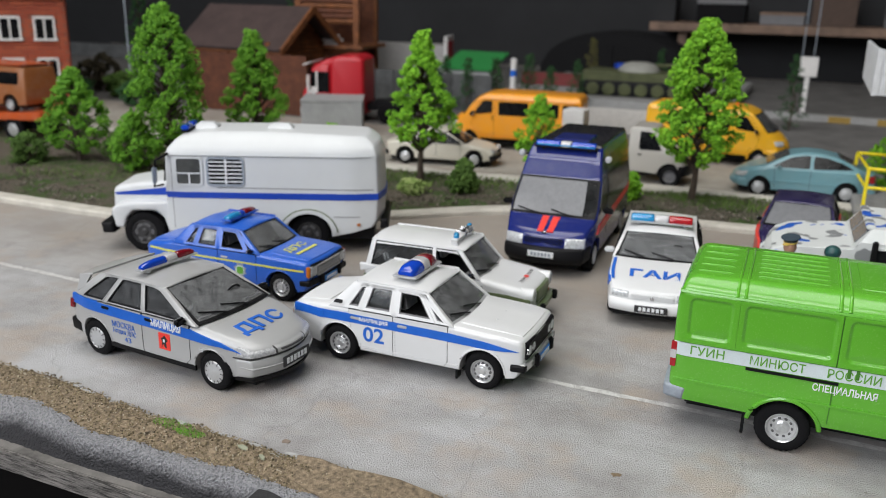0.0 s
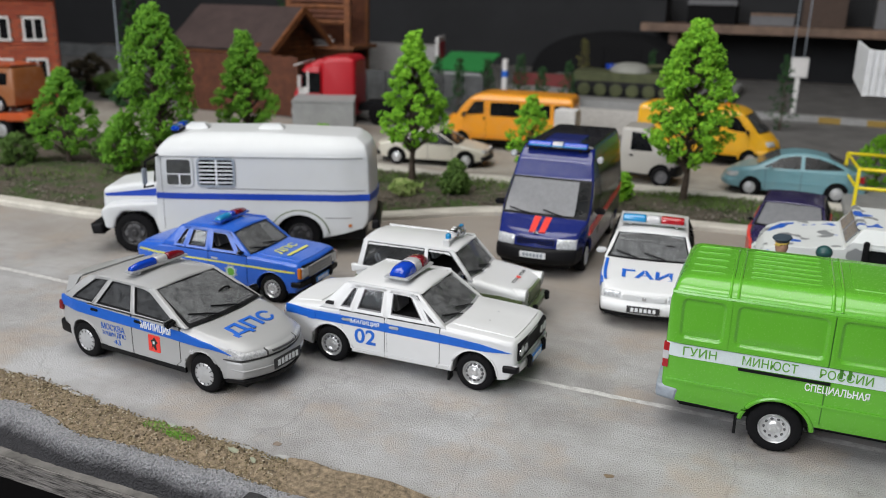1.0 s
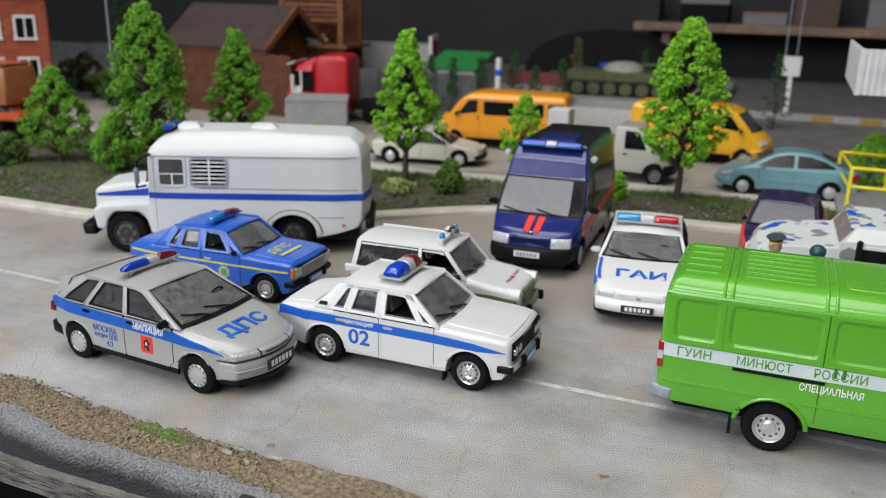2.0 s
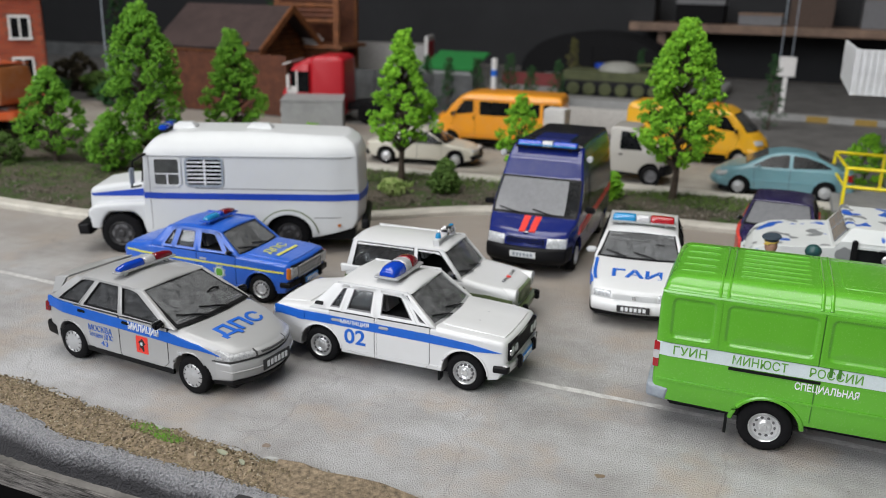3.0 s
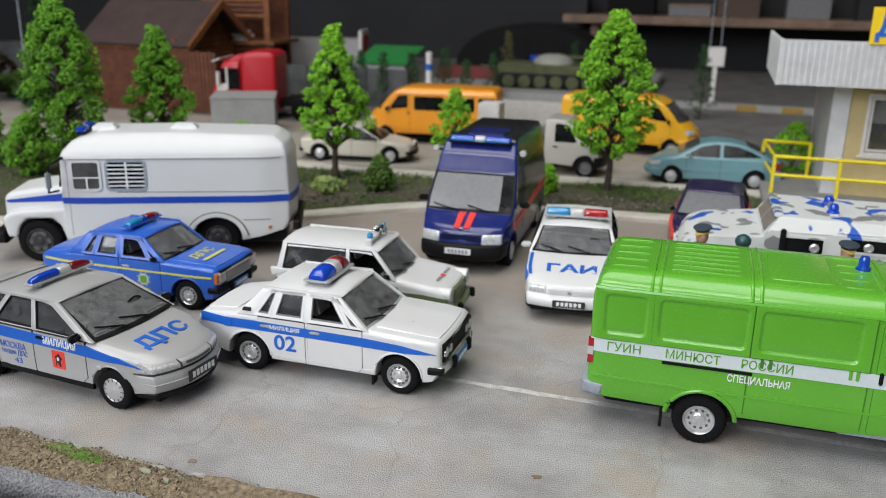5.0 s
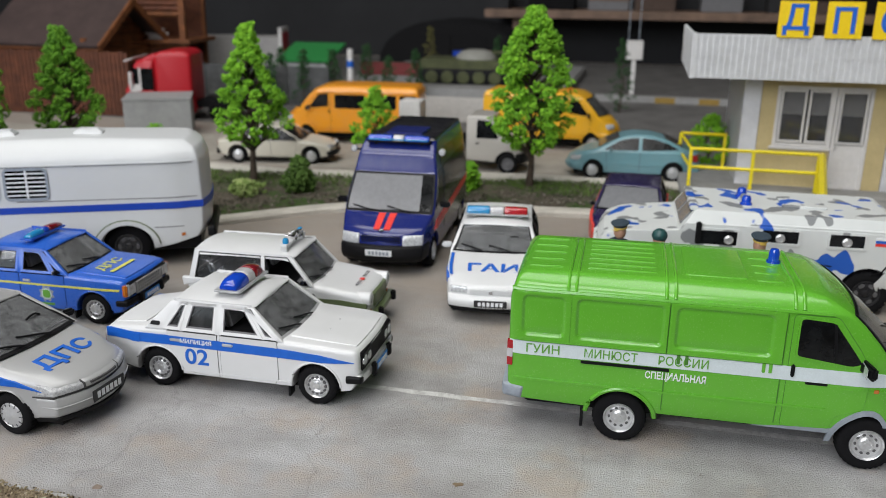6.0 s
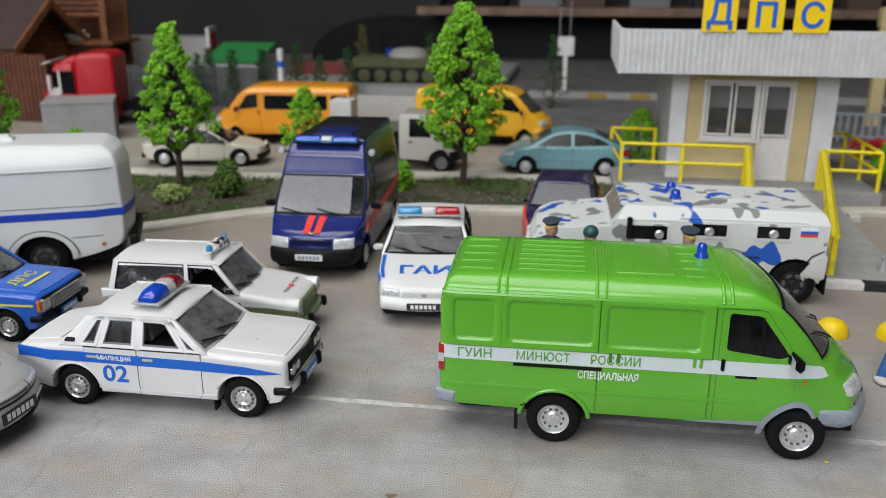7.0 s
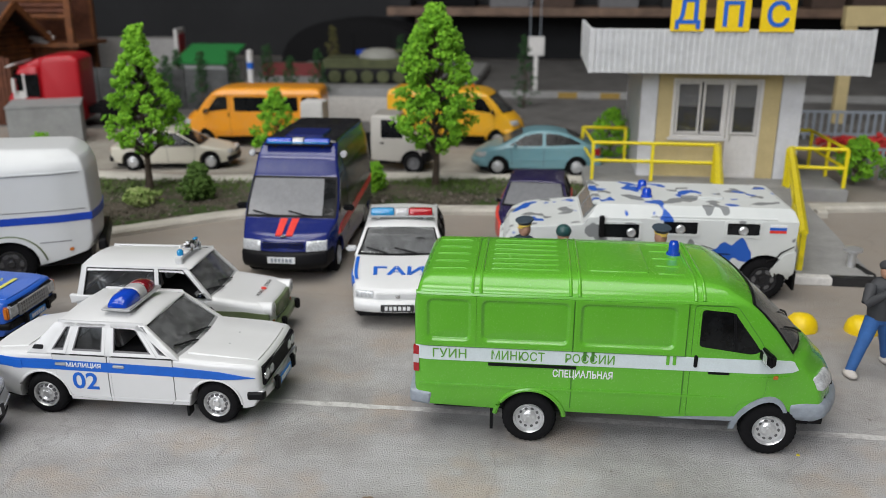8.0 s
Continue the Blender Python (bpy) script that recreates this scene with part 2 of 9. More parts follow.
def tube(points, r, n=8, closed=False):
    """A round bar along a polyline."""
    bm = bmesh.new()
    P = [Vector(p) for p in points]
    rings = []
    for i, p in enumerate(P):
        a, b = P[max(0, i - 1)], P[min(len(P) - 1, i + 1)]
        d = (b - a).normalized()
        u = d.cross(Vector((0, 0, 1)) if abs(d.z) < 0.9 else Vector((1, 0, 0))).normalized()
        w = d.cross(u)
        rr = r[i] if isinstance(r, (list, tuple)) else r
        rings.append([bm.verts.new(p + (u * math.cos(2 * math.pi * k / n) + w * math.sin(2 * math.pi * k / n)) * rr) for k in range(n)])
    for a, b in zip(rings, rings[1:]):
        for i in range(n):
            j = (i + 1) % n
            bm.faces.new((a[i], a[j], b[j], b[i]))
    bm.faces.new(rings[0])
    bm.faces.new(rings[-1])
    bmesh.ops.recalc_face_normals(bm, faces=bm.faces[:])
    return bm


def rounded(x0, x1, z0, z1, r, n=3):
    pts = []
    for cx, cz, a0 in ((x1 - r, z0 + r, -90), (x1 - r, z1 - r, 0), (x0 + r, z1 - r, 90), (x0 + r, z0 + r, 180)):
        for i in range(n + 1):
            a = radians(a0 + 90 * i / n)
            pts.append((cx + r * math.cos(a), cz + r * math.sin(a)))
    return pts


def soften(pts, r, n=2):
    """Rounds the corners of an outline."""
    out, k = [], len(pts)
    for i in range(k):
        p, a, b = Vector(pts[i]), Vector(pts[i - 1]), Vector(pts[(i + 1) % k])
        da, db = min(r, (a - p).length * 0.45), min(r, (b - p).length * 0.45)
        s, e = p + (a - p).normalized() * da, p + (b - p).normalized() * db
        for j in range(n + 1):
            t = j / n
            q = s * (1 - t) ** 2 + p * 2 * t * (1 - t) + e * t * t
            out.append((q.x, q.y))
    return out


def frame_ring(outline, width, y0, y1):
    """A thin frame along an outline, in the xz plane."""
    pts = ccw(outline)
    inner = inset_ring(pts, width)
    bm = bmesh.new()
    n = len(pts)
    v = [[bm.verts.new((a, y, b)) for a, b in q] for q, y in ((pts, y1), (pts, y0), (inner, y0), (inner, y1))]
    for k in range(4):
        for i in range(n):
            j = (i + 1) % n
            a, b = v[k], v[(k + 1) % 4]
            bm.faces.new((a[i], a[j], b[j], b[i]))
    bmesh.ops.recalc_face_normals(bm, faces=bm.faces[:])
    return bm


def text_mesh(words, size, thick=0.004, bold=0.0, aspect=1.0, width=0.0):
    """Flat letters in the xz plane, centred, facing -y."""
    cu = bpy.data.curves.new("text", "FONT")
    cu.body, cu.size, cu.align_x, cu.align_y = words, size, "CENTER", "CENTER"
    cu.extrude, cu.offset, cu.resolution_u = thick, bold, 3
    ob = new("text", cu)
    dg = bpy.context.evaluated_depsgraph_get()
    me = bpy.data.meshes.new_from_object(ob.evaluated_get(dg))
    bpy.data.objects.remove(ob)
    bm = bmesh.new()
    bm.from_mesh(me)
    bpy.data.meshes.remove(me)
    xs = [v.co.x for v in bm.verts]
    ys = [v.co.y for v in bm.verts]
    mx, my = (max(xs) + min(xs)) / 2, (max(ys) + min(ys)) / 2
    if width:
        aspect = width / (max(xs) - min(xs))
    for v in bm.verts:
        x, y, z = v.co
        v.co = ((x - mx) * aspect, -z, y - my)
    return bm


def smoothstep(a, b, x):
    t = min(1, max(0, (x - a) / (b - a)))
    return t * t * (3 - 2 * t)


def ico():
    bm = bmesh.new()
    bmesh.ops.create_icosphere(bm, subdivisions=1, radius=1)
    v = np.array([tuple(p.co) for p in bm.verts])
    f = np.array([[q.index for q in p.verts] for p in bm.faces])
    bm.free()
    return v, f


ICO_V, ICO_F = ico()


def flock(centres, radii, seed, name="crown"):
    """Many small lumps as one mesh."""
    rng = np.random.default_rng(seed)
    n, k = len(centres), len(ICO_V)
    scale = radii[:, None, None] * rng.uniform(0.55, 1.25, (n, 1, 3)) * rng.uniform(0.75, 1.2, (n, k, 1))
    V = centres[:, None, :] + ICO_V[None] * scale
    F = (ICO_F[None] + (np.arange(n) * k)[:, None, None]).reshape(-1, 3)
    me = bpy.data.meshes.new(name)
    me.from_pydata((V.reshape(-1, 3) * S).tolist(), [], F.tolist())
    return me


def boxes_mesh(name, rows):
    """Many plain boxes, rows of x0 x1 y0 y1 z0 z1, as one mesh."""
    r = np.array(rows, dtype=float)
    pick = np.array([(i, j, k) for i in (0, 1) for j in (0, 1) for k in (0, 1)])
    V = np.stack([r[:, pick[:, 0]], r[:, 2 + pick[:, 1]], r[:, 4 + pick[:, 2]]], axis=2)
    quads = np.array([(0, 1, 3, 2), (4, 6, 7, 5), (0, 4, 5, 1), (2, 3, 7, 6), (0, 2, 6, 4), (1, 5, 7, 3)])
    F = (quads[None] + (np.arange(len(r)) * 8)[:, None, None]).reshape(-1, 4)
    me = bpy.data.meshes.new(name)
    me.from_pydata((V.reshape(-1, 3) * S).tolist(), [], F.tolist())
    return me


def mesh_part(name, me, material, parent=None):
    me.materials.append(material)
    ob = new(name, me)
    if parent is not None:
        ob.parent = parent
    return ob


# ---- vehicles: x forward, y left, z up, origin on the ground midway between the axles ----
def arches(axles, rw, ra, sill, flat=0.0):
    """The underside from front to rear, with round wheel openings."""
    out = []
    for xc in sorted(axles, reverse=True):
        a0 = math.asin(max(-0.9, min(0.9, (sill - rw) / ra)))
        for i in range(11):
            a = a0 + (math.pi - 2 * a0) * i / 10
            out.append((xc + ra * math.cos(a), rw + ra * math.sin(a)))
    return out


class Vehicle:
    def __init__(self, name, x, y, heading, label, category, w, belt, roof, tumble=0.16, under=0.05, sill=0.25,
                 front=(1.3, 2.0, 0.10, 0.10), rear=(-1.5, -2.1, 0.07, 0.06), z=0.0, group="", k=1.0, seam=None):
        self.root = thing(name, x, y, z, heading, label, category, group)
        self.w, self.belt, self.roof, self.tumble, self.under, self.sill = w, belt, roof, tumble, under, sill
        self.front, self.rear = front, rear
        self.curve = 1.0
        self.dome = 0.0
        self.k = k
        self.seam = seam or DARK
        self.seal = BLACK

    def hull(self, x, y, z):
        k = 1.0
        if z > self.belt:
            k -= self.tumble * ((z - self.belt) / (self.roof - self.belt)) ** self.curve
        lo = self.sill + 0.30
        if z < lo:
            k -= self.under * ((lo - z) / 0.30) ** 2 * 0.5
        a0, a1, ft, fb = self.front
        b0, b1, rt, rb = self.rear
        f, r = smoothstep(a0, a1, x), smoothstep(b0, b1, x)
        k -= ft * f + rt * r
        q = (y / self.w) ** 2
        bulge = self.dome * max(0.0, 1 - q) * smoothstep(0.2, 1.15, x) * (1 - smoothstep(1.7, 2.3, x)) if self.dome else 0.0
        return x - fb * q * f + rb * q * r + bulge, y * k, z

    def add(self, name, bm, mat, parent=None, label="", angle=38):
        for v in bm.verts:
            v.co = Vector(self.hull(*v.co)) * self.k
        return part(name, bm, mat, parent or self.root, label, angle)

    def raw(self, name, bm, mat, parent=None, label="", angle=38):
        if self.k != 1.0:
            bm.transform(Matrix.Scale(self.k, 4))
        return part(name, bm, mat, parent or self.root, label, angle)

    def flank(self, outline, d0, d1, side=-1, step=0.25):
        """A piece lying on the flank, from depth d0 to d1 beyond the half-width."""
        a, b = sorted((side * (self.w + d0), side * (self.w + d1)))
        bm = prism(outline, a, b, 0, 0)
        xs = [p[0] for p in outline]
        zs = [p[1] for p in outline]
        n = int((max(xs) - min(xs)) / step)
        m = int((max(zs) - min(zs)) / step)
        return cuts(bm, span(min(xs), max(xs), n), (), span(min(zs), max(zs), m))

    def on_flank(self, name, outline, mat, d=0.012, depth=0.03, parent=None, label="", sides=(-1, 1), step=0.25):
        return [self.add(name, self.flank(outline, -depth, d, s, step), mat, parent, label) for s in sides]

    def words(self, text, x, z, size, mat, d=0.0165, sides=(-1, 1), bold=0.0, aspect=1.0, parent=None, name="lettering", label="", width=0.0):
        for s in sides:
            bm = text_mesh(text, size, 0.003, bold, aspect, width)
            if s > 0:
                move(bm, rz=180)
            move(bm, x, s * (self.w + d), z)
            self.add(name, bm, mat, parent, label)

    def body(self, name, top, axles, rw, ra, mat, r=0.06, xs=14, zs=(0.4, 0.55, 0.7), label="", angle=32):
        low = arches(axles, rw, ra, self.sill)
        outline = list(top) + low
        weights = [1.0 if p[1] > self.sill + 0.22 else 0.25 for p in top] + [0.22] * len(low)
        bm = prism(outline, -self.w, self.w, r, 5, weights=weights)
        x0, x1 = min(p[0] for p in outline), max(p[0] for p in outline)
        cuts(bm, span(x0, x1, xs), (), zs)
        ob = self.add(name, bm, mat, None, label, angle)
        # floor pan between the wheels
        pan = box(x0 + 0.25, x1 - 0.25, -self.w + 0.26, self.w - 0.26, self.sill - 0.10, rw + ra - 0.02)
        self.raw("underbody", pan, BLACK)
        return ob

    def lips(self, axles, rw, ra, mat, r=0.02, low=0.02):
        """Rolled edges round the wheel openings."""
        for xc in axles:
            for s in (-1, 1):
                arc = [(xc + (ra + 0.008) * math.cos(a), s * (self.w - 0.004), rw + (ra + 0.008) * math.sin(a)) for a in [math.pi * (low + (1 - 2 * low) * i / 18) for i in range(19)]]
                self.add("arch_lip", tube(arc, r, 8), mat)

    def wheels(self, axles, rw, wd, rim, ytrack, style="steel", lugs=False, hub=None):
        n = 96
        tyre = lathe([(0.54 * rw, -wd / 2 + 0.03), (0.60 * rw, -wd / 2 + 0.006), (0.70 * rw, -wd / 2 - 0.004), (0.82 * rw, -wd / 2), (0.92 * rw, -wd / 2 + 0.012), (0.985 * rw, -wd / 2 + 0.035), (rw, -wd / 2 + 0.055),
                      (rw, -0.01), (0.985 * rw, 0.0), (rw, 0.01), (rw, wd / 2 - 0.035), (0.9 * rw, wd / 2), (0.54 * rw, wd / 2)], n, cap=False)
        # tread blocks, cut deeper on the lugged tyres
        for v in tyre.verts:
            rr = math.hypot(v.co.x, v.co.z)
            if rr > 0.90 * rw and int(round(math.atan2(v.co.z, v.co.x) / (2 * math.pi) * n)) % 3 == 0:
                cut = (0.955 if lugs else 0.968) if rr > 0.96 * rw else 0.988
                v.co.x *= cut
                v.co.z *= cut
        o = -wd / 2
        q = {"steel": 0.62, "cover": 0.60, "van": 0.59, "truck": 0.60}.get(style, 0.60) * rw
        if style == "cover":
            prof = [(0.0, o - 0.004), (0.22 * q, o - 0.004), (0.30 * q, o + 0.004), (0.72 * q, o - 0.006), (0.88 * q, o + 0.004), (0.93 * q, o - 0.008), (q, o + 0.004), (q, o + 0.05), (0.0, o + 0.06)]
        elif style == "van":
            prof = [(0.0, o + 0.0), (0.14 * q, o + 0.0), (0.17 * q, o + 0.012), (0.30 * q, o + 0.014), (0.40 * q, o + 0.022), (0.48 * q, o + 0.045), (0.66 * q, o + 0.038), (0.72 * q, o + 0.048),
                    (0.84 * q, o + 0.045), (0.90 * q, o + 0.0), (0.96 * q, o - 0.010), (q, o + 0.004), (q, o + 0.05), (0.0, o + 0.07)]
        else:
            prof = [(0.0, o - 0.004), (0.20 * q, o - 0.004), (0.26 * q, o + 0.018), (0.34 * q, o + 0.024), (0.50 * q, o + 0.006), (0.62 * q, o + 0.010), (0.74 * q, o + 0.034),
                    (0.82 * q, o + 0.036), (0.90 * q, o + 0.0), (0.96 * q, o - 0.008), (q, o + 0.004), (q, o + 0.05), (0.0, o + 0.07)]
        disc = lathe(prof, 36)
        holes = bmesh.new()
        count = {"steel": 12, "cover": 12, "van": 10, "truck": 6}.get(style, 12)
        for i in range(count):
            a = 2 * math.pi * i / count
            rr = {"steel": 0.66, "cover": 0.86, "van": 0.62, "truck": 0.66}.get(style, 0.66) * q
            size = {"steel": 0.050, "cover": 0.034, "van": 0.036, "truck": 0.075}.get(style, 0.05) * rw / 0.3
            depth = {"steel": 0.012, "van": 0.034}.get(style, 0.004)
            h_ = lathe([(size * 0.34, depth - 0.004), (size * 0.40, depth + 0.014)], 8)
            for vv in h_.verts:
                vv.co.z *= 1.5
            if style == "cover":
                h_ = box(-size * 0.75, size * 0.75, depth - 0.010, depth + 0.010, -size * 0.22, size * 0.22)
            move(h_, ry=-math.degrees(a))
            move(h_, rr * math.cos(a), o, rr * math.sin(a))
            holes = merge(holes, h_)
        nuts = bmesh.new()
        for i in range(5):
            a = 2 * math.pi * i / 5
            nuts = merge(nuts, move(lathe([(0.011, o + 0.004), (0.011, o + 0.04)], 6), 0.32 * q * math.cos(a), 0, 0.32 * q * math.sin(a)))
        first = None
        for xc in axles:
            for s in (-1, 1):
                if first is None:
                    t = part("wheel", tyre, TYRE, self.root, "black rubber tyre")
                    k = part("rim", disc, rim, t)
                    h = part("rim_hole", holes, RIMGAP, k)
                    u = part("wheel_nut", nuts, rim, k)
                    first = (t, k, h, u)
                    made = first
                else:
                    made = []
                    for q in first:
                        c = q.copy()
                        scene.collection.objects.link(c)
                        made.append(c)
                    made[1].parent, made[2].parent, made[3].parent = made[0], made[1], made[1]
                t = made[0]
                t.parent = self.root
                t.matrix_basis = Matrix.Translation((xc * S * self.k, s * ytrack * S * self.k, rw * S * self.k)) @ Matrix.Rotation(0 if s < 0 else math.pi, 4, "Z") @ Matrix.Scale(self.k, 4)

    def cabin(self, cowl, rf, rr, deck, pillars, paint_mat, glass_mat=None, roof_mat=None, roof_r=0.09, crown=0.05, open_panes=(), back=None, seats=True, trim=None, screen=None, door_frame=0.0):
        """Roof on pillars with clear panes between; cowl/deck are the foot of the front and rear glass, rf/rr the roof's edges."""
        glass_mat = glass_mat or GLASS
        belt, roof, w = self.belt, self.roof, self.w
        zt = roof - 0.085
        deckz = belt
        outline = [(rr - 0.05, zt - 0.012), (rf + 0.05, zt - 0.012), (rf + 0.02, roof - 0.045), (rf - 0.16, roof - 0.012), ((rf + rr) / 2, roof), (rr + 0.16, roof - 0.012), (rr - 0.02, roof - 0.04)]
        bm = prism(soften(outline, 0.04, 2), -w - 0.004, w + 0.004, roof_r, 6)
        for v in bm.verts:
            v.co.z -= crown * (v.co.y / w) ** 2 * smoothstep(zt - 0.02, roof, v.co.z)
        self.add("roof", bm, roof_mat or paint_mat, None, "", 50)
        for s in (-1, 1):
            for i, (b0, b1, t0, t1) in enumerate(pillars):
                pts = [(b0, belt - 0.02), (b1, belt - 0.02), (t1, zt), (t0, zt)]
                a, b = sorted((s * w, s * (w - 0.07)))
                self.add("pillar", cuts(prism(pts, a, b, 0.012, 1), (), (), span(belt, zt, 3)), paint_mat)
            for k, ((b0, b1, t0, t1), (c0, c1, u0, u1)) in enumerate(zip(pillars[1:], pillars)):
                pts = [(b1, belt - 0.01), (c0, belt - 0.01), (u0, zt + 0.005), (t1, zt + 0.005)]
                a, b = sorted((s * (w - 0.03), s * (w - 0.04)))
                bm = cuts(prism(pts, a, b, 0, 0), (), (), span(belt, zt, 3))
                if k not in open_panes:
                    pane = self.add("window", bm, glass_mat)
                else:
                    bm.free()
                    pane = self.root
                a, b = sorted((s * (w + 0.004), s * (w - 0.03)))
                pts2 = [(b1 - 0.01, belt), (c0 + 0.01, belt), (u0 + 0.01, zt + 0.005), (t1 - 0.01, zt + 0.005)]
                if door_frame:
                    frame_bm = frame_ring(pts2, door_frame, a, b)
                    self.add("door_frame", cuts(frame_bm, (), (), span(belt, zt, 3)), paint_mat, pane)
                    pts2 = inset_ring(ccw(pts2), door_frame - 0.004)
                    a, b = sorted((s * (w + 0.001), s * (w - 0.03)))
                self.add("window_trim", cuts(frame_ring(pts2, 0.020, a, b), (), (), span(belt, zt, 3)), trim or BLACK, pane)
        for nm, x0, x1 in (("windscreen", cowl, rf), ("rear_window", deck, rr)):
            sgn = 1 if nm == "windscreen" else -1
            bow = 0.07 * sgn
            for name2, mat, off, za, zb, wy in ((nm, (screen or glass_mat) if sgn > 0 else glass_mat, 0.0, 0.0, 1.0, w - 0.06), ("screen_seal", self.seal, 0.008 * sgn, -0.01, 0.055, w - 0.05), ("screen_seal", self.seal, 0.008 * sgn, 0.95, 1.0, w - 0.05)):
                xa, xb = x0 + (x1 - x0) * za, x0 + (x1 - x0) * zb
                z0, z1 = belt + (zt + 0.01 - belt) * za, belt + (zt + 0.01 - belt) * zb
                pts = [(xa + off, z0), (xa + off - 0.014 * sgn, z0), (xb + off - 0.014 * sgn, z1), (xb + off, z1)]
                bm = prism(pts, -wy, wy, 0, 7)
                for v in bm.verts:
                    v.co.x -= bow * (v.co.y / w) ** 2 - bow * 0.2
                p = self.add(name2, bm, mat, None if name2 == nm else holder)
                if name2 == nm:
                    holder = p
            for s in (-1, 1):
                pts = [(x0 + 0.006 * sgn, belt), (x0 - 0.02 * sgn, belt), (x1 - 0.02 * sgn, zt + 0.01), (x1 + 0.006 * sgn, zt + 0.01)]
                a, b = sorted((s * (w - 0.10), s * (w - 0.05)))
                bm = cuts(prism(pts, a, b, 0, 0), (), (), span(belt, zt, 3))
                for v in bm.verts:
                    v.co.x -= bow * (v.co.y / w) ** 2 - bow * 0.2
                self.add("screen_seal", bm, self.seal, holder)
        self.add("interior_floor", box(deck + 0.10, cowl - 0.06, -w + 0.08, w - 0.08, belt - 0.03, belt + 0.012), DARK)
        if seats:
            mid = (cowl + deck) / 2
            for s in (-0.36, 0.36):
                self.raw("front_seat", move(box(-0.06, 0.06, -0.23, 0.23, 0, 0.34, 0.05), mid + 0.12, s, belt - 0.02, ry=-12), INSIDE)
            self.raw("rear_seat", move(box(-0.06, 0.06, -0.52, 0.52, 0, 0.24, 0.05), deck + 0.42, 0, belt - 0.02, ry=-15), INSIDE)
            self.add("dashboard", box(cowl - 0.36, cowl - 0.09, -w + 0.12, w - 0.12, belt, belt + 0.05, 0.02), SEAT)
            ring = [(cowl - 0.42 + 0.05 * math.sin(a), 0.36 + 0.17 * math.cos(a), belt + 0.07 + 0.15 * math.sin(a)) for a in [2 * math.pi * i / 16 for i in range(17)]]
            self.raw("steering_wheel", tube(ring, 0.016, 6), BLACK)

    def door(self, outline, mat, handle=None, handle_mat=None):
        for s in (-1, 1):
            seam = self.add("door", self.flank(outline, -0.03, 0.010, s, 0.2), mat)
            big = inset_ring(ccw(outline), -0.007)
            self.add("door_seam", self.flank(big, -0.03, 0.003, s, 0.2), self.seam, seam)
            if handle:
                hx, hz = handle
                a, b = sorted((s * (self.w + 0.004), s * (self.w + 0.030)))
                self.add("door_handle", box(hx - 0.085, hx + 0.085, a, b, hz - 0.022, hz + 0.026, 0.014), handle_mat or RIM_DULL, seam)

    def wipers(self, x0, x1, y0=0.26, gap=0.46):
        belt, zt = self.belt, self.roof - 0.085
        for y in (y0, y0 - gap):
            def at(f, yy, up=0.035):
                bow = 0.07
                return (x0 + (x1 - x0) * f - bow * (yy / self.w) ** 2 + bow * 0.2 + up, yy * (1 - self.tumble * f * 0.9), belt + (zt - belt) * f + up * 0.7)
            pv = at(0.02, y, 0.03)
            bm = tube([pv, at(0.12, y - 0.20, 0.05), at(0.16, y - 0.27, 0.03)], 0.012, 6)
            bm = merge(bm, tube([at(0.06, y - 0.04, 0.022), at(0.15, y - 0.25, 0.022), at(0.24, y - 0.45, 0.022)], 0.013, 6))
            self.raw("wiper", bm, BLACK)

    def mirror(self, x, z, mat, size=0.1, out=0.10, sides=(-1, 1)):
        for s in sides:
            k = self.w * (1 - (self.tumble * max(0, z - self.belt) / (self.roof - self.belt)))
            bm = merge(box(x - 0.05, x + 0.05, s * (k + out * 0.4) - 0.01, s * (k + out * 0.4) + 0.01, z - 0.02, z + 0.02),
                       move(box(-0.045, 0.045, -size, size, -size * 0.55, size * 0.55, 0.03), x, s * (k + out), z, rz=-s * 12))
            m = self.raw("mirror", bm, mat)
            self.raw("mirror_glass", box(x - 0.052, x - 0.047, s * (k + out) - size * 0.8, s * (k + out) + size * 0.8, z - size * 0.42, z + size * 0.42), LAMP, m)

    def plate(self, x, z, mat_base, mat_bar, width=0.52, height=0.12, face=1, tilt=0, y=0.0):
        """Number plate with plain bars in place of its characters."""
        a, b = sorted((x, x + 0.016 * face))
        p = self.raw("number_plate", box(a, b, y - width / 2, y + width / 2, z - height / 2, z + height / 2, 0.006), mat_base)
        n = 6
        a, b = sorted((x + 0.012 * face, x + 0.022 * face))
        for i in range(n):
            c = y - width * 0.40 + width * 0.8 * (i + 0.5) / n
            self.raw("plate_bar", box(a, b, c - width * 0.045, c + width * 0.045, z - height * 0.27, z + height * 0.27), mat_bar, p)

    def light_bar(self, x, z, half, pieces, depth=0.15, height=0.13, base=None, taper=1.0):
        """pieces: (share, material) from the right side of the car to its left."""
        bar = self.raw("light_bar", merge(box(x - depth * 0.62, x + depth * 0.62, -half - 0.03, half + 0.03, z, z + 0.035, 0.012),
                                          *[box(x - 0.05, x + 0.05, s * half * 0.75 - 0.03, s * half * 0.75 + 0.03, z - 0.05, z + 0.01) for s in (-1, 1)]), base or RIM_DULL)
        total = sum(p[0] for p in pieces)
        y = -half
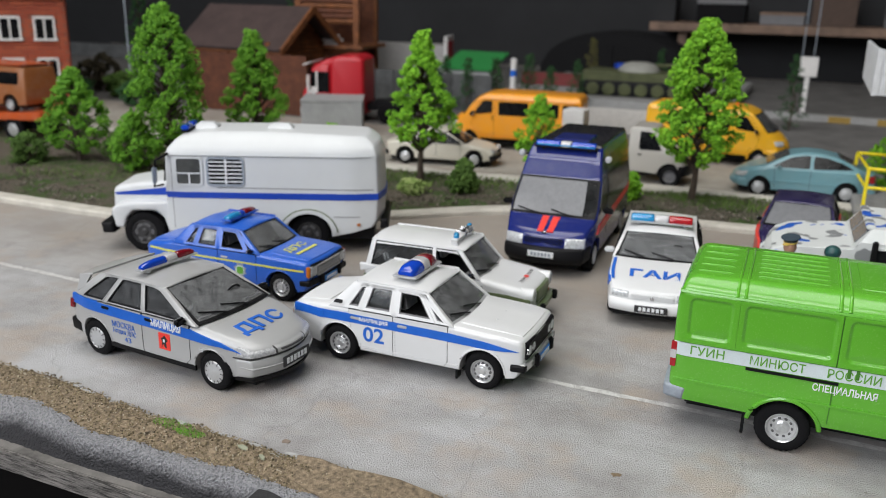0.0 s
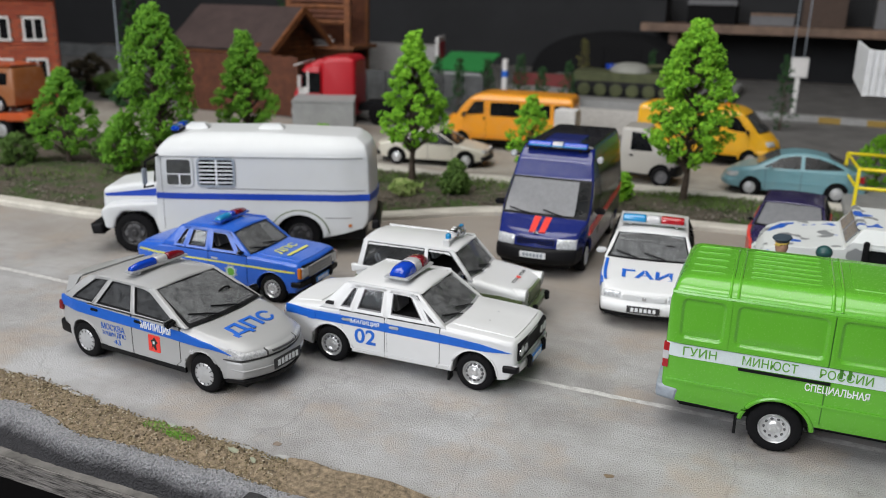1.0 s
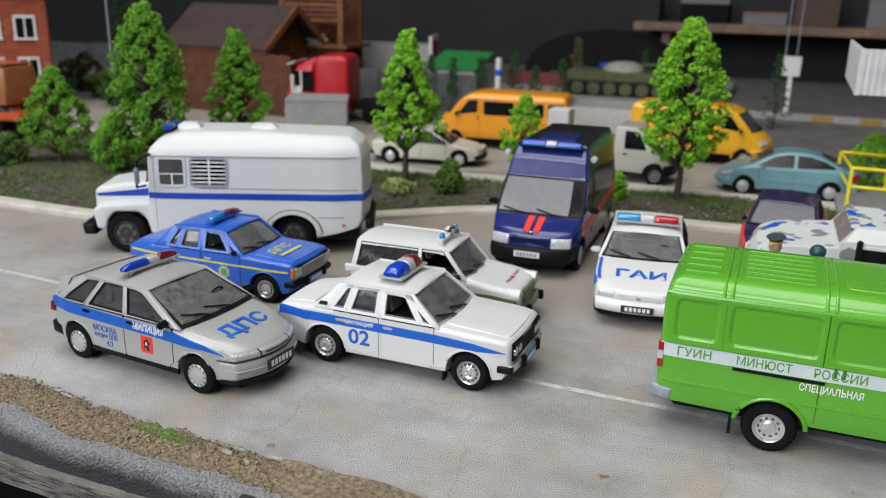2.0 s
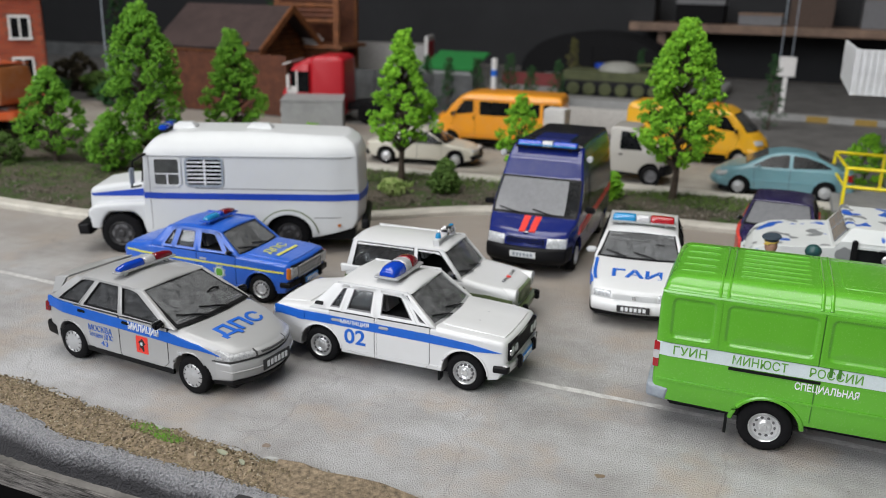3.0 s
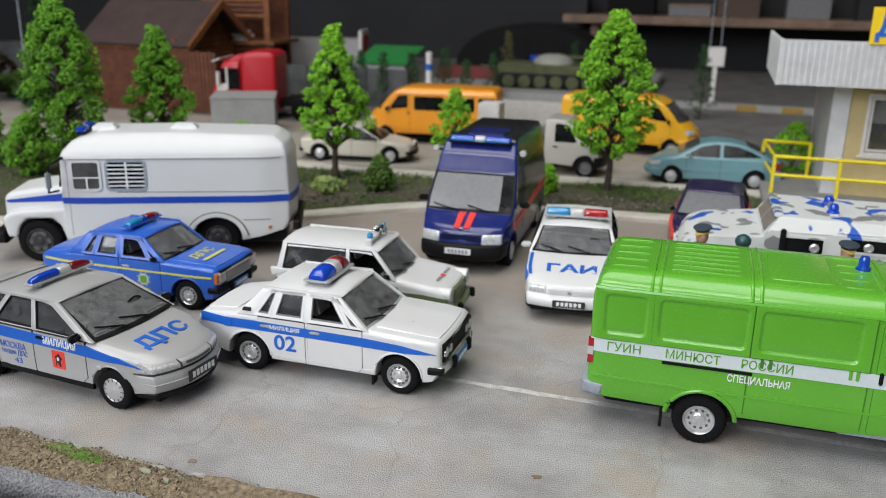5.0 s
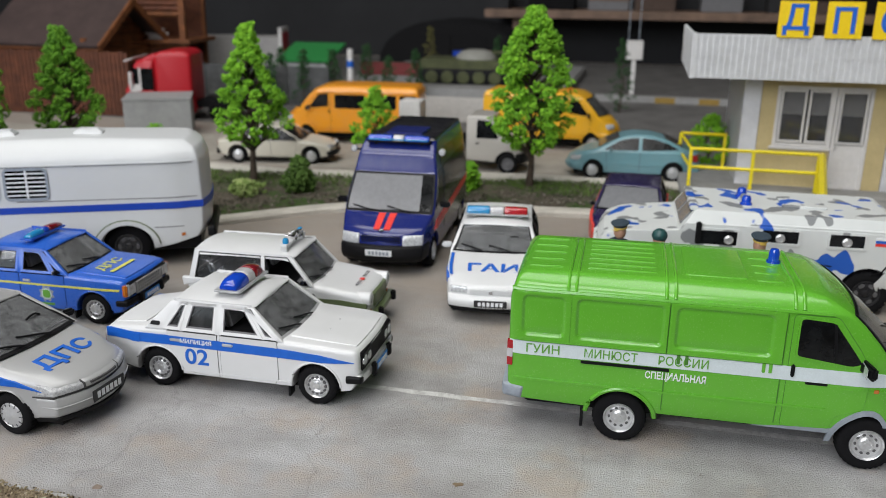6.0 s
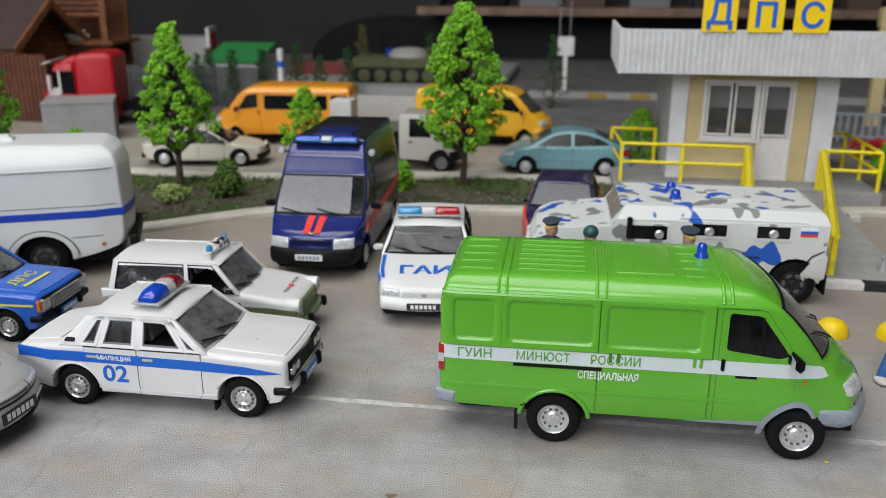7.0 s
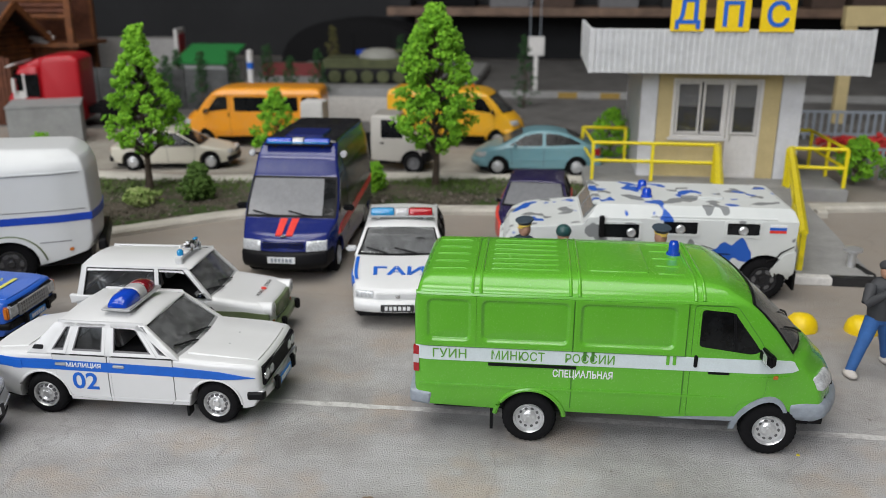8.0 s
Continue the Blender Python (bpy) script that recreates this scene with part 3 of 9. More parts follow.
        for share, mat in pieces:
            y1 = y + 2 * half * share / total
            prof = [(x + depth * a, z + 0.03 + height * b) for a, b in ((-0.5, 0), (0.5, 0), (0.48, 0.40), (0.38, 0.76), (0.16, 0.97), (-0.16, 0.97), (-0.38, 0.76), (-0.48, 0.40))]
            bm = prism(soften(prof, 0.02, 2), y + 0.004, y1 - 0.004, min(0.03, (y1 - y) * 0.3), 4)
            for q in bm.verts:
                e = max(0.0, abs(q.co.y) / half - 0.5) / 0.5
                q.co.z = z + 0.03 + (q.co.z - z - 0.03) * (1 - 0.45 * taper * e * e)
                q.co.x = x + (q.co.x - x) * (1 - 0.22 * taper * e * e)
            self.raw("light_cover", bm, mat, bar)
            y = y1
        return bar


# ---- road, verge, kerbs and the table's front edge ----
def road_material():
    """Grey emulsion rolled on card: rolled stipple, tan stains, streaks along the road and hairline cracks."""
    m, nt, b = nodes_of("painted_road")
    v = coords(nt)
    stipple = noise_tex(nt, v, 42, 2, 0.5)
    grain = noise_tex(nt, v, 58, 4, 0.75)
    patch = noise_tex(nt, v, 0.40, 8, 0.68)
    base = ramp(nt, patch, [(0.38, (0.285, 0.275, 0.268)), (0.5, (0.39, 0.385, 0.382)), (0.62, (0.48, 0.483, 0.49))])
    st = nt.nodes.new("ShaderNodeMapping")
    st.inputs["Scale"].default_value = (0.22, 1.5, 1.0)
    link(nt, v, st.inputs[0])
    streak = noise_tex(nt, st.outputs[0], 1.4, 7, 0.7)
    base = mix(nt, ramp(nt, streak, [(0.50, (0.0,) * 3), (0.72, (0.55,) * 3)]), base, (0.27, 0.266, 0.264))
    tan = ramp(nt, noise_tex(nt, v, 0.72, 4, 0.6), [(0.51, (0.0,) * 3), (0.67, (0.65,) * 3)])
    base = mix(nt, tan, base, (0.43, 0.352, 0.28))
    sep = nt.nodes.new("ShaderNodeSeparateXYZ")
    link(nt, v, sep.inputs[0])
    far = nt.nodes.new("ShaderNodeMath")
    far.operation = "MULTIPLY_ADD"
    link(nt, noise_tex(nt, v, 0.35, 5, 0.65), far.inputs[0])
    far.inputs[1].default_value = 7.0
    link(nt, sep.outputs[1], far.inputs[2])
    scaled = nt.nodes.new("ShaderNodeMath")
    scaled.operation = "MULTIPLY"
    link(nt, far.outputs[0], scaled.inputs[0])
    scaled.inputs[1].default_value = 0.02
    base = mix(nt, ramp(nt, scaled.outputs[0], [(0.30, (0.0,) * 3), (0.40, (0.8,) * 3)]), base, (0.325, 0.275, 0.222))
    vor = nt.nodes.new("ShaderNodeTexVoronoi")
    vor.feature = "DISTANCE_TO_EDGE"
    vor.inputs["Scale"].default_value = 0.23
    warp = nt.nodes.new("ShaderNodeMapping")
    link(nt, v, warp.inputs[0])
    nz = nt.nodes.new("ShaderNodeTexNoise")
    nz.inputs["Scale"].default_value, nz.inputs["Detail"].default_value = 1.2, 6
    link(nt, v, nz.inputs["Vector"])
    add = nt.nodes.new("ShaderNodeVectorMath")
    add.operation = "ADD"
    link(nt, v, add.inputs[0])
    link(nt, nz.outputs["Color"], add.inputs[1])
    link(nt, add.outputs[0], vor.inputs["Vector"])
    crack = ramp(nt, vor.outputs["Distance"], [(0.0, (0.28,) * 3), (0.005, (0.0,) * 3)])
    base = mix(nt, crack, base, (0.12, 0.115, 0.11))
    speck = ramp(nt, noise_tex(nt, v, 8.5, 2, 0.5), [(0.745, (0.0,) * 3), (0.77, (0.8,) * 3)])
    base = mix(nt, speck, base, (0.15, 0.13, 0.11))
    base = mix(nt, ramp(nt, grain, [(0.44, (0.0,) * 3), (0.66, (0.55,) * 3)]), base, (0.29, 0.285, 0.28))
    link(nt, base, b.inputs["Base Color"])
    b.inputs["Roughness"].default_value = 0.82
    both = mix(nt, 0.35, stipple, grain)
    bump(nt, b, both, 1.0, 0.036)
    return m


ROAD = road_material()
GRAVEL = plain("sandy_gravel", (0.29, 0.225, 0.15), 0.95, var=0.5, scale=14, relief=1.0)
SOIL = plain("dark_soil", (0.060, 0.048, 0.034), 0.95, var=0.5, scale=5, relief=1.0)
KERB = plain("cream_kerb_card", (0.54, 0.515, 0.455), 0.85, var=0.15, scale=2)
FOAMDARK = plain("black_foam_edge", (0.028, 0.028, 0.03), 0.85, var=0.3, scale=4, relief=0.8)
PAVE = plain("grey_card_pavement", (0.30, 0.30, 0.295), 0.85, var=0.12, scale=2)
STREET = plain("pale_street", (0.37, 0.345, 0.30), 0.9, var=0.15, scale=1.2)

def wob(x, f, a, s=0.0):
    return a * noise.noise(Vector((x * f, s, 1.7)))


def edge_y(x):
    return 8.05 + wob(x, 0.6, 0.08) + wob(x, 3.1, 0.06, 5) + wob(x, 9.0, 0.03, 8) - 0.31 * smoothstep(-10.4, -7.4, x) - 0.6 * smoothstep(-3.5, 1.0, x)


g = cuts(box(-70, 45, 7.15, 70, -0.6, 0.0), span(-70, -16, 12) + span(-16, 6, 74) + span(6, 45, 10), [8.6] + span(9, 70, 16))
for q in g.verts:
    if q.co.y < 7.2:
        q.co.y = edge_y(q.co.x) - 0.12
tagged(part("ground", g, ROAD), "grey painted miniature road surface", "road", kind="structure")
YARD = plain("dark_far_yard", (0.15, 0.145, 0.14), 0.9, var=0.3, scale=0.7)
tagged(part("far_yard", cuts(box(-70, 45, 33.4, 69.0, -0.1, 0.008), span(-70, 45, 10)), YARD), "dark grey yard surface behind the back street", "yard", kind="structure")


# ---- kerbs, verge, pavement and table edge ----
def catmull(pts, n=6):
    out = []
    for i in range(len(pts) - 1):
        p0, p1, p2, p3 = (Vector(pts[max(0, min(len(pts) - 1, k))]) for k in (i - 1, i, i + 1, i + 2))
        for j in range(n):
            t = j / n
            out.append(0.5 * ((2 * p1) + (p2 - p0) * t + (2 * p0 - 5 * p1 + 4 * p2 - p3) * t * t + (3 * p1 - p0 - 3 * p2 + p3) * t ** 3))
    out.append(Vector(pts[-1]))
    return out


def strip(path, section):
    """A section of (across, up) swept along a path in the xy plane; across grows to the left of the way."""
    bm = bmesh.new()
    rows = []
    for i, p in enumerate(path):
        d = (path[min(i + 1, len(path) - 1)] - path[max(0, i - 1)]).normalized()
        n = Vector((-d.y, d.x))
        rows.append([bm.verts.new((p.x + n.x * a, p.y + n.y * a, z)) for a, z in section])
    for a, b in zip(rows, rows[1:]):
        for k in range(len(section) - 1):
            bm.faces.new((a[k], b[k], b[k + 1], a[k + 1]))
    bm.faces.new(rows[0])
    bm.faces.new(rows[-1])
    bmesh.ops.recalc_face_normals(bm, faces=bm.faces[:])
    return bm


KERBLINE = catmull([(-60, 14.2), (-40, 14.8), (-21.5, 15.3), (-16.4, 15.45), (-13.6, 16.35), (-11.6, 17.5), (-9.85, 18.85), (-7.65, 20.65), (-5.4, 21.35), (-2.58, 21.72), (2, 22.25), (7.14, 23.1), (9.2, 23.55), (30, 27)], 6)
KSEC = [(0.0, -0.1), (0.0, 0.10), (0.05, 0.155), (0.42, 0.16), (0.47, 0.12), (0.47, -0.1)]
tagged(part("kerb", strip(KERBLINE, KSEC), KERB), "cream cardboard kerb along the curved road", "kerb", kind="structure")


def verge_surface():
    bm = bmesh.new()
    n = 26
    rows = []
    for p in KERBLINE:
        if p.x < -59 or p.x > 1.3:
            continue
        yb = 26.5 - 2.3 * smoothstep(-40, -13, p.x) + 1.2 * smoothstep(-10, -1, p.x)
        row = []
        for k in range(n + 1):
            y = p.y + 0.40 + (yb - p.y - 0.40) * k / n
            bumpy = 0.10 * noise.noise(Vector((p.x * 0.7, y * 0.7, 0))) + 0.05 * noise.noise(Vector((p.x * 2.3, y * 2.3, 4)))
            row.append(bm.verts.new((p.x, y, 0.10 + (0.10 + bumpy) * max(0.0, math.sin(math.pi * k / n)) ** 0.5)))
        rows.append(row)
    for a, b in zip(rows, rows[1:]):
        for k in range(n):
            bm.faces.new((a[k], b[k], b[k + 1], a[k + 1]))
    bmesh.ops.recalc_face_normals(bm, faces=bm.faces[:])
    return bm


def turf_material():
    m, nt, b = nodes_of("soil_and_turf")
    v = coords(nt)
    f = noise_tex(nt, v, 0.9, 6, 0.7)
    g = noise_tex(nt, v, 22, 5, 0.8)
    soil = mix(nt, g, (0.07, 0.058, 0.043), (0.22, 0.185, 0.14))
    turf = mix(nt, g, (0.035, 0.075, 0.012), (0.09, 0.16, 0.03))
    link(nt, mix(nt, ramp(nt, f, [(0.48, (0,) * 3), (0.60, (1,) * 3)]), soil, turf), b.inputs["Base Color"])
    b.inputs["Roughness"].default_value = 0.95
    bump(nt, b, g, 1.0, 0.10)
    return m


tagged(part("verge", verge_surface(), turf_material()), "dark soil verge with thin green turf", "verge", kind="structure")
BACKLINE = catmull([(-60, 26.6), (-40, 26.4), (-13, 24.25), (-10.0, 24.2), (-4.5, 25.3), (-1.9, 25.45), (1.2, 25.6)], 6)
tagged(part("back_kerb", strip(BACKLINE, [(0.0, -0.1), (0.0, 0.14), (0.04, 0.17), (0.62, 0.17), (0.66, 0.13), (0.66, -0.1)]), KERB), "pale pavement strip behind the verge", "kerb", kind="structure")
tagged(part("street", cuts(box(-60, 1.2, 25.9, 30.6, -0.2, 0.02), span(-60, 1.2, 12)), STREET), "pale dusty back street surface", "street", kind="structure")

# white line down the middle of the road
def line_material():
    m, nt, b = nodes_of("worn_road_line")
    v = coords(nt)
    f = noise_tex(nt, v, 6, 8, 0.8)
    link(nt, ramp(nt, f, [(0.34, (0.33, 0.32, 0.31)), (0.56, (0.58, 0.575, 0.56))]), b.inputs["Base Color"])
    b.inputs["Roughness"].default_value = 0.85
    bump(nt, b, noise_tex(nt, v, 16, 8, 0.7), 0.4, 0.05)
    return m


LINE = line_material()
bm = bmesh.new()
prev = None
rnd = random.Random(4)
for i in range(220):
    xx = -24 + 54 * i / 219
    yy = 11.32 + 0.012 * max(0, -6 - xx) ** 1.35 + 0.01 * noise.noise(Vector((xx * 0.8, 0, 0)))
    hw = 0.064 + 0.018 * noise.noise(Vector((xx * 5, 7, 0)))
    row = [bm.verts.new((xx, yy - hw + rnd.uniform(-0.012, 0.012), 0.005)), bm.verts.new((xx, yy + hw + rnd.uniform(-0.012, 0.012), 0.005))]
    if prev:
        bm.faces.new((prev[0], row[0], row[1], prev[1]))
    prev = row
tagged(part("road_line", bm, LINE), "worn white centre line painted on the road", "road marking", kind="structure")

# front edge: gravel verge, foam edge, weathered board
def edge_strip(name, rows_of, mat, label, x0=-30, x1=24, n=200, seed=0):
    bm = bmesh.new()
    prev = None
    for i in range(n + 1):
        xx = x0 + (x1 - x0) * i / n
        row = [bm.verts.new((xx, y, z)) for y, z in rows_of(xx)]
        if prev:
            for k in range(len(row) - 1):
                bm.faces.new((prev[k], row[k], row[k + 1], prev[k + 1]))
        prev = row
    bmesh.ops.recalc_face_normals(bm, faces=bm.faces[:])
    return tagged(part(name, bm, mat), label, "edge", kind="structure")


def foam_y(x):
    return 7.36 + wob(x, 0.9, 0.10, 9) + wob(x, 2.6, 0.09, 3) + wob(x, 7.0, 0.03, 4) - 0.27 * smoothstep(-10.5, -8.0, x) - 0.5 * smoothstep(-3.5, 1.0, x)


def gravel_rows(x):
    y1, y0 = edge_y(x), foam_y(x) + 0.0
    out = []
    for k in range(13):
        y = y1 + (y0 - y1) * k / 12
        h = 0.05 * math.sin(math.pi * min(1, k / 9)) + 0.028 * noise.noise(Vector((x * 7, y * 7, 0))) + 0.02 * noise.noise(Vector((x * 17, y * 17, 3)))
        out.append((y, max(0.008 if k else 0.002, 0.012 + h)))
    return out


edge_strip("gravel_verge", gravel_rows, GRAVEL, "sandy gravel verge along the table edge", x0=-20, x1=8, n=420)
rnd = random.Random(9)
spots, sizes = [], []
for i in range(13000):
    xx = rnd.uniform(-15, 2)
    yy = rnd.uniform(foam_y(xx) - 0.02, edge_y(xx) + 0.05)
    r_ = rnd.uniform(0.005, 0.017) * (1.4 if rnd.random() < 0.04 else 1) * (1 - 0.45 * smoothstep(-6.0, -4.6, xx))
    f_ = min(1.0, max(0.0, (edge_y(xx) - yy) / (edge_y(xx) - foam_y(xx))))
    spots.append((xx, yy, 0.012 + r_ * 0.4 + 0.05 * math.sin(math.pi * min(1, f_ * 12 / 9)) + 0.028 * noise.noise(Vector((xx * 7, yy * 7, 0)))))
    sizes.append(r_)


def pebble_material():
    m, nt, b = nodes_of("pebbles")
    geo = nt.nodes.new("ShaderNodeNewGeometry")
    link(nt, ramp(nt, geo.outputs["Random Per Island"], [(0.0, (0.06, 0.046, 0.028)), (0.35, (0.19, 0.150, 0.088)), (0.85, (0.33, 0.27, 0.17)), (1.0, (0.47, 0.42, 0.33))]), b.inputs["Base Color"])
    b.inputs["Roughness"].default_value = 0.9
    return m


tagged(mesh_part("gravel", flock(np.array(spots), np.array(sizes), 9, "gravel"), pebble_material()), "loose brown and sandy gravel grains", "gravel", kind="stuff")


def blades(name, spots, label, mat, n, h, seed):
    rnd = random.Random(seed)
    bm = bmesh.new()
    for i in range(n):
        sx, sy, rx, ry, sz = rnd.choice(spots)
        a, d = rnd.uniform(0, 6.283), math.sqrt(rnd.random())
        x, y = sx + rx * d * math.cos(a), sy + ry * d * math.sin(a)
        t = rnd.uniform(0, 6.283)
        ln, wd = h * rnd.uniform(0.5, 1.2), h * 0.09
        lean = Vector((math.cos(t), math.sin(t), 0)) * ln * rnd.uniform(0.2, 0.9)
        u = Vector((-math.sin(t), math.cos(t), 0)) * wd
        p = Vector((x, y, sz))
        m = p + lean * 0.4 + Vector((0, 0, ln * 0.6))
        v4 = [bm.verts.new(q) for q in (p - u, p + u, m + u * 0.7, m - u * 0.7, p + lean + Vector((0, 0, ln * 0.85)))]
        bm.faces.new((v4[0], v4[1], v4[2], v4[3]))
        bm.faces.new((v4[3], v4[2], v4[4]))
    return tagged(part(name, bm, mat, angle=180), label, "grass", kind="stuff")


def leaf_material(name, lo, mid_, hi, rough=0.75):
    m, nt, b = nodes_of(name)
    geo = nt.nodes.new("ShaderNodeNewGeometry")
    col = ramp(nt, geo.outputs["Random Per Island"], [(0.0, lo), (0.5, mid_), (1.0, hi)])
    link(nt, mix(nt, noise_tex(nt, coords(nt), 30, 4), tuple(c * 0.7 for c in mid_), col), b.inputs["Base Color"])
    b.inputs["Roughness"].default_value = rough
    b.inputs["Subsurface Weight"].default_value = 0.0
    return m


TURF = leaf_material("turf_fibres", (0.06, 0.10, 0.02), (0.11, 0.19, 0.035), (0.18, 0.28, 0.06), 0.9)
BRIGHT = leaf_material("bright_flock", (0.10, 0.30, 0.02), (0.17, 0.45, 0.03), (0.26, 0.55, 0.06), 0.9)
OLIVEF = leaf_material("dry_flock", (0.16, 0.16, 0.06), (0.24, 0.24, 0.09), (0.32, 0.33, 0.13), 0.95)
blades("bright_grass", [(-7.55, 7.60, 0.36, 0.12, 0.075), (-7.2, 7.52, 0.24, 0.09, 0.075)], "bright green grass tuft on the gravel", BRIGHT, 900, 0.032, 3)
blades("dry_grass", [(-10.6, 7.86, 0.6, 0.10, 0.03), (-6.5, 7.55, 0.5, 0.09, 0.04), (-5.6, 7.58, 0.7, 0.09, 0.03)], "dry mossy flock on the gravel", OLIVEF, 1300, 0.022, 5)
spots = [(-13 + 0.9 * i, 22.9 + 0.12 * i, 0.9, 0.9, 0.18) for i in range(14)] + [(-3.5 + 0.8 * i, 24.2, 0.8, 0.9, 0.2) for i in range(6)] + [(-22 + i, 18.5 + 0.3 * i, 1.0, 1.2, 0.18) for i in range(8)]
blades("turf", spots, "short green turf on the verge", TURF, 9000, 0.12, 8)


rng_ = random.Random(31)
spots, sizes = [], []
for i in range(5200):
    xx = rng_.uniform(-25, 1.0)
    near = min(KERBLINE, key=lambda p: abs(p.x - xx))
    yb = 26.5 - 2.3 * smoothstep(-40, -13, xx) + 1.2 * smoothstep(-10, -1, xx)
    yy = near.y + 0.5 + (yb - near.y - 0.7) * rng_.random()
    r_ = rng_.uniform(0.015, 0.05)
    spots.append((xx, yy, 0.20 + r_ * 0.2 + 0.05 * noise.noise(Vector((xx * 0.7, yy * 0.7, 0)))))
    sizes.append(r_)
clod = leaf_material("verge_crumbs", (0.035, 0.045, 0.018), (0.13, 0.115, 0.085), (0.34, 0.31, 0.26), 0.95)
tagged(mesh_part("verge_crumbs", flock(np.array(spots), np.array(sizes), 33, "verge_crumbs"), clod), "brown and pale crumbs of soil on the verge", "soil", kind="stuff")


def flake(bm, x, y, r, ang, stretch, z, rnd):
    """A thin irregular chip lying on the ground."""
    n = 9
    ring = []
    for i in range(n):
        a = 2 * math.pi * i / n
        q = r * rnd.uniform(0.55, 1.1)
        dx, dy = q * stretch * math.cos(a), q * math.sin(a)
        ring.append((x + dx * math.cos(ang) - dy * math.sin(ang), y + dx * math.sin(ang) + dy * math.cos(ang)))
    lo = [bm.verts.new((a, b, z)) for a, b in ring]
    hi = [bm.verts.new((a, b, z + 0.018 + 0.012 * rnd.random())) for a, b in ring]
    bm.faces.new(hi)
    for i in range(n):
        bm.faces.new((lo[i - 1], lo[i], hi[i], hi[i - 1]))


rnd = random.Random(77)
bm = bmesh.new()
for i in range(34):
    xx = rnd.uniform(-10.5, -4.4)
    flake(bm, xx, edge_y(xx) + rnd.uniform(-0.10, 0.06), rnd.uniform(0.015, 0.05), rnd.uniform(-0.4, 0.2), rnd.uniform(1.5, 4.0), 0.006, rnd)
bmesh.ops.recalc_face_normals(bm, faces=bm.faces[:])
tagged(part("paint_flakes", bm, plain("pale_paint_flake", (0.42, 0.42, 0.41), 0.8)), "pale flakes of road paint along the gravel", "flakes", kind="stuff")
for lx, ly, lr, la, colour, nm, words_ in ((-1.86, 9.12, 0.050, 0.3, (0.22, 0.16, 0.10), "dirt_crumb", "flat brown crumb of dirt on the road"), (3.42, 10.74, 0.022, 0.8, (0.75, 0.62, 0.03), "yellow_crumb", "tiny yellow crumb lying on the road"), (-6.02, 8.00, 0.050, 0.0, (0.25, 0.20, 0.16), "rust_chip", "flat rust-coloured paint chip by the gravel")):
    bm = bmesh.new()
    flake(bm, 0, 0, lr, la, 1.4, 0.0, rnd)
    bmesh.ops.recalc_face_normals(bm, faces=bm.faces[:])
    ob = tagged(part(nm, bm, plain(nm + "_colour", colour, 0.85)), words_, "crumb")
    ob.location = (lx * S, ly * S, -0.012 * S)
for lx, ly, lr, la in ((-5.98, 7.42, 0.028, -0.5), (-6.35, 7.52, 0.036, -0.2)):
    bm = bmesh.new()
    flake(bm, 0, 0, lr, la, 3.0, 0.0, rnd)
    bmesh.ops.recalc_face_normals(bm, faces=bm.faces[:])
    ob = tagged(part("scrap", bm, plain("pale_green_scrap", (0.34, 0.36, 0.26), 0.8)), "pale greenish paper scrap on the gravel", "scrap")
    ob.location = (lx * S, ly * S, 0.075 * S)


card = prism(soften([(-5.62, 7.66), (-5.30, 7.71), (-4.95, 7.66), (-4.60, 7.70), (-4.20, 7.72), (-3.75, 7.66), (-3.2, 7.45), (-3.0, 7.0), (-4.6, 6.98), (-5.35, 7.20)], 0.04, 2), 0.075, 0.105, 0.006, 0, "xy")
for q in card.verts:
    q.co.z += 0.055 * smoothstep(7.45, 7.7, q.co.y) - 0.062 + 0.014 * noise.noise(Vector((q.co.x * 3, q.co.y * 3, 0)))
tagged(part("card_edging", card, GRAVEL), "sandy card strip lifting from the road edge", "edge", kind="structure")


def foam_profile(x):
    y = foam_y(x)
    r = [(y + 0.10, -0.03), (y + 0.02, 0.014)]
    lip = y - 0.10 - 0.10 * noise.noise(Vector((x * 0.9, 5.1, 0)))
    for k in range(1, 25):
        f = k / 24
        yy = y + (6.76 - y) * f
        drop = 0.05 * f + 0.31 * smoothstep(0.0, 1.0, (lip - yy) / max(0.12, lip - 6.76))
        dent = 0.016 * noise.noise(Vector((x * 10, f * 9, 2))) + 0.012 * noise.noise(Vector((x * 21, f * 17, 6)))
        r.append((yy + 0.5 * dent, 0.014 - drop + dent))
    return r + [(6.75, -0.42)]


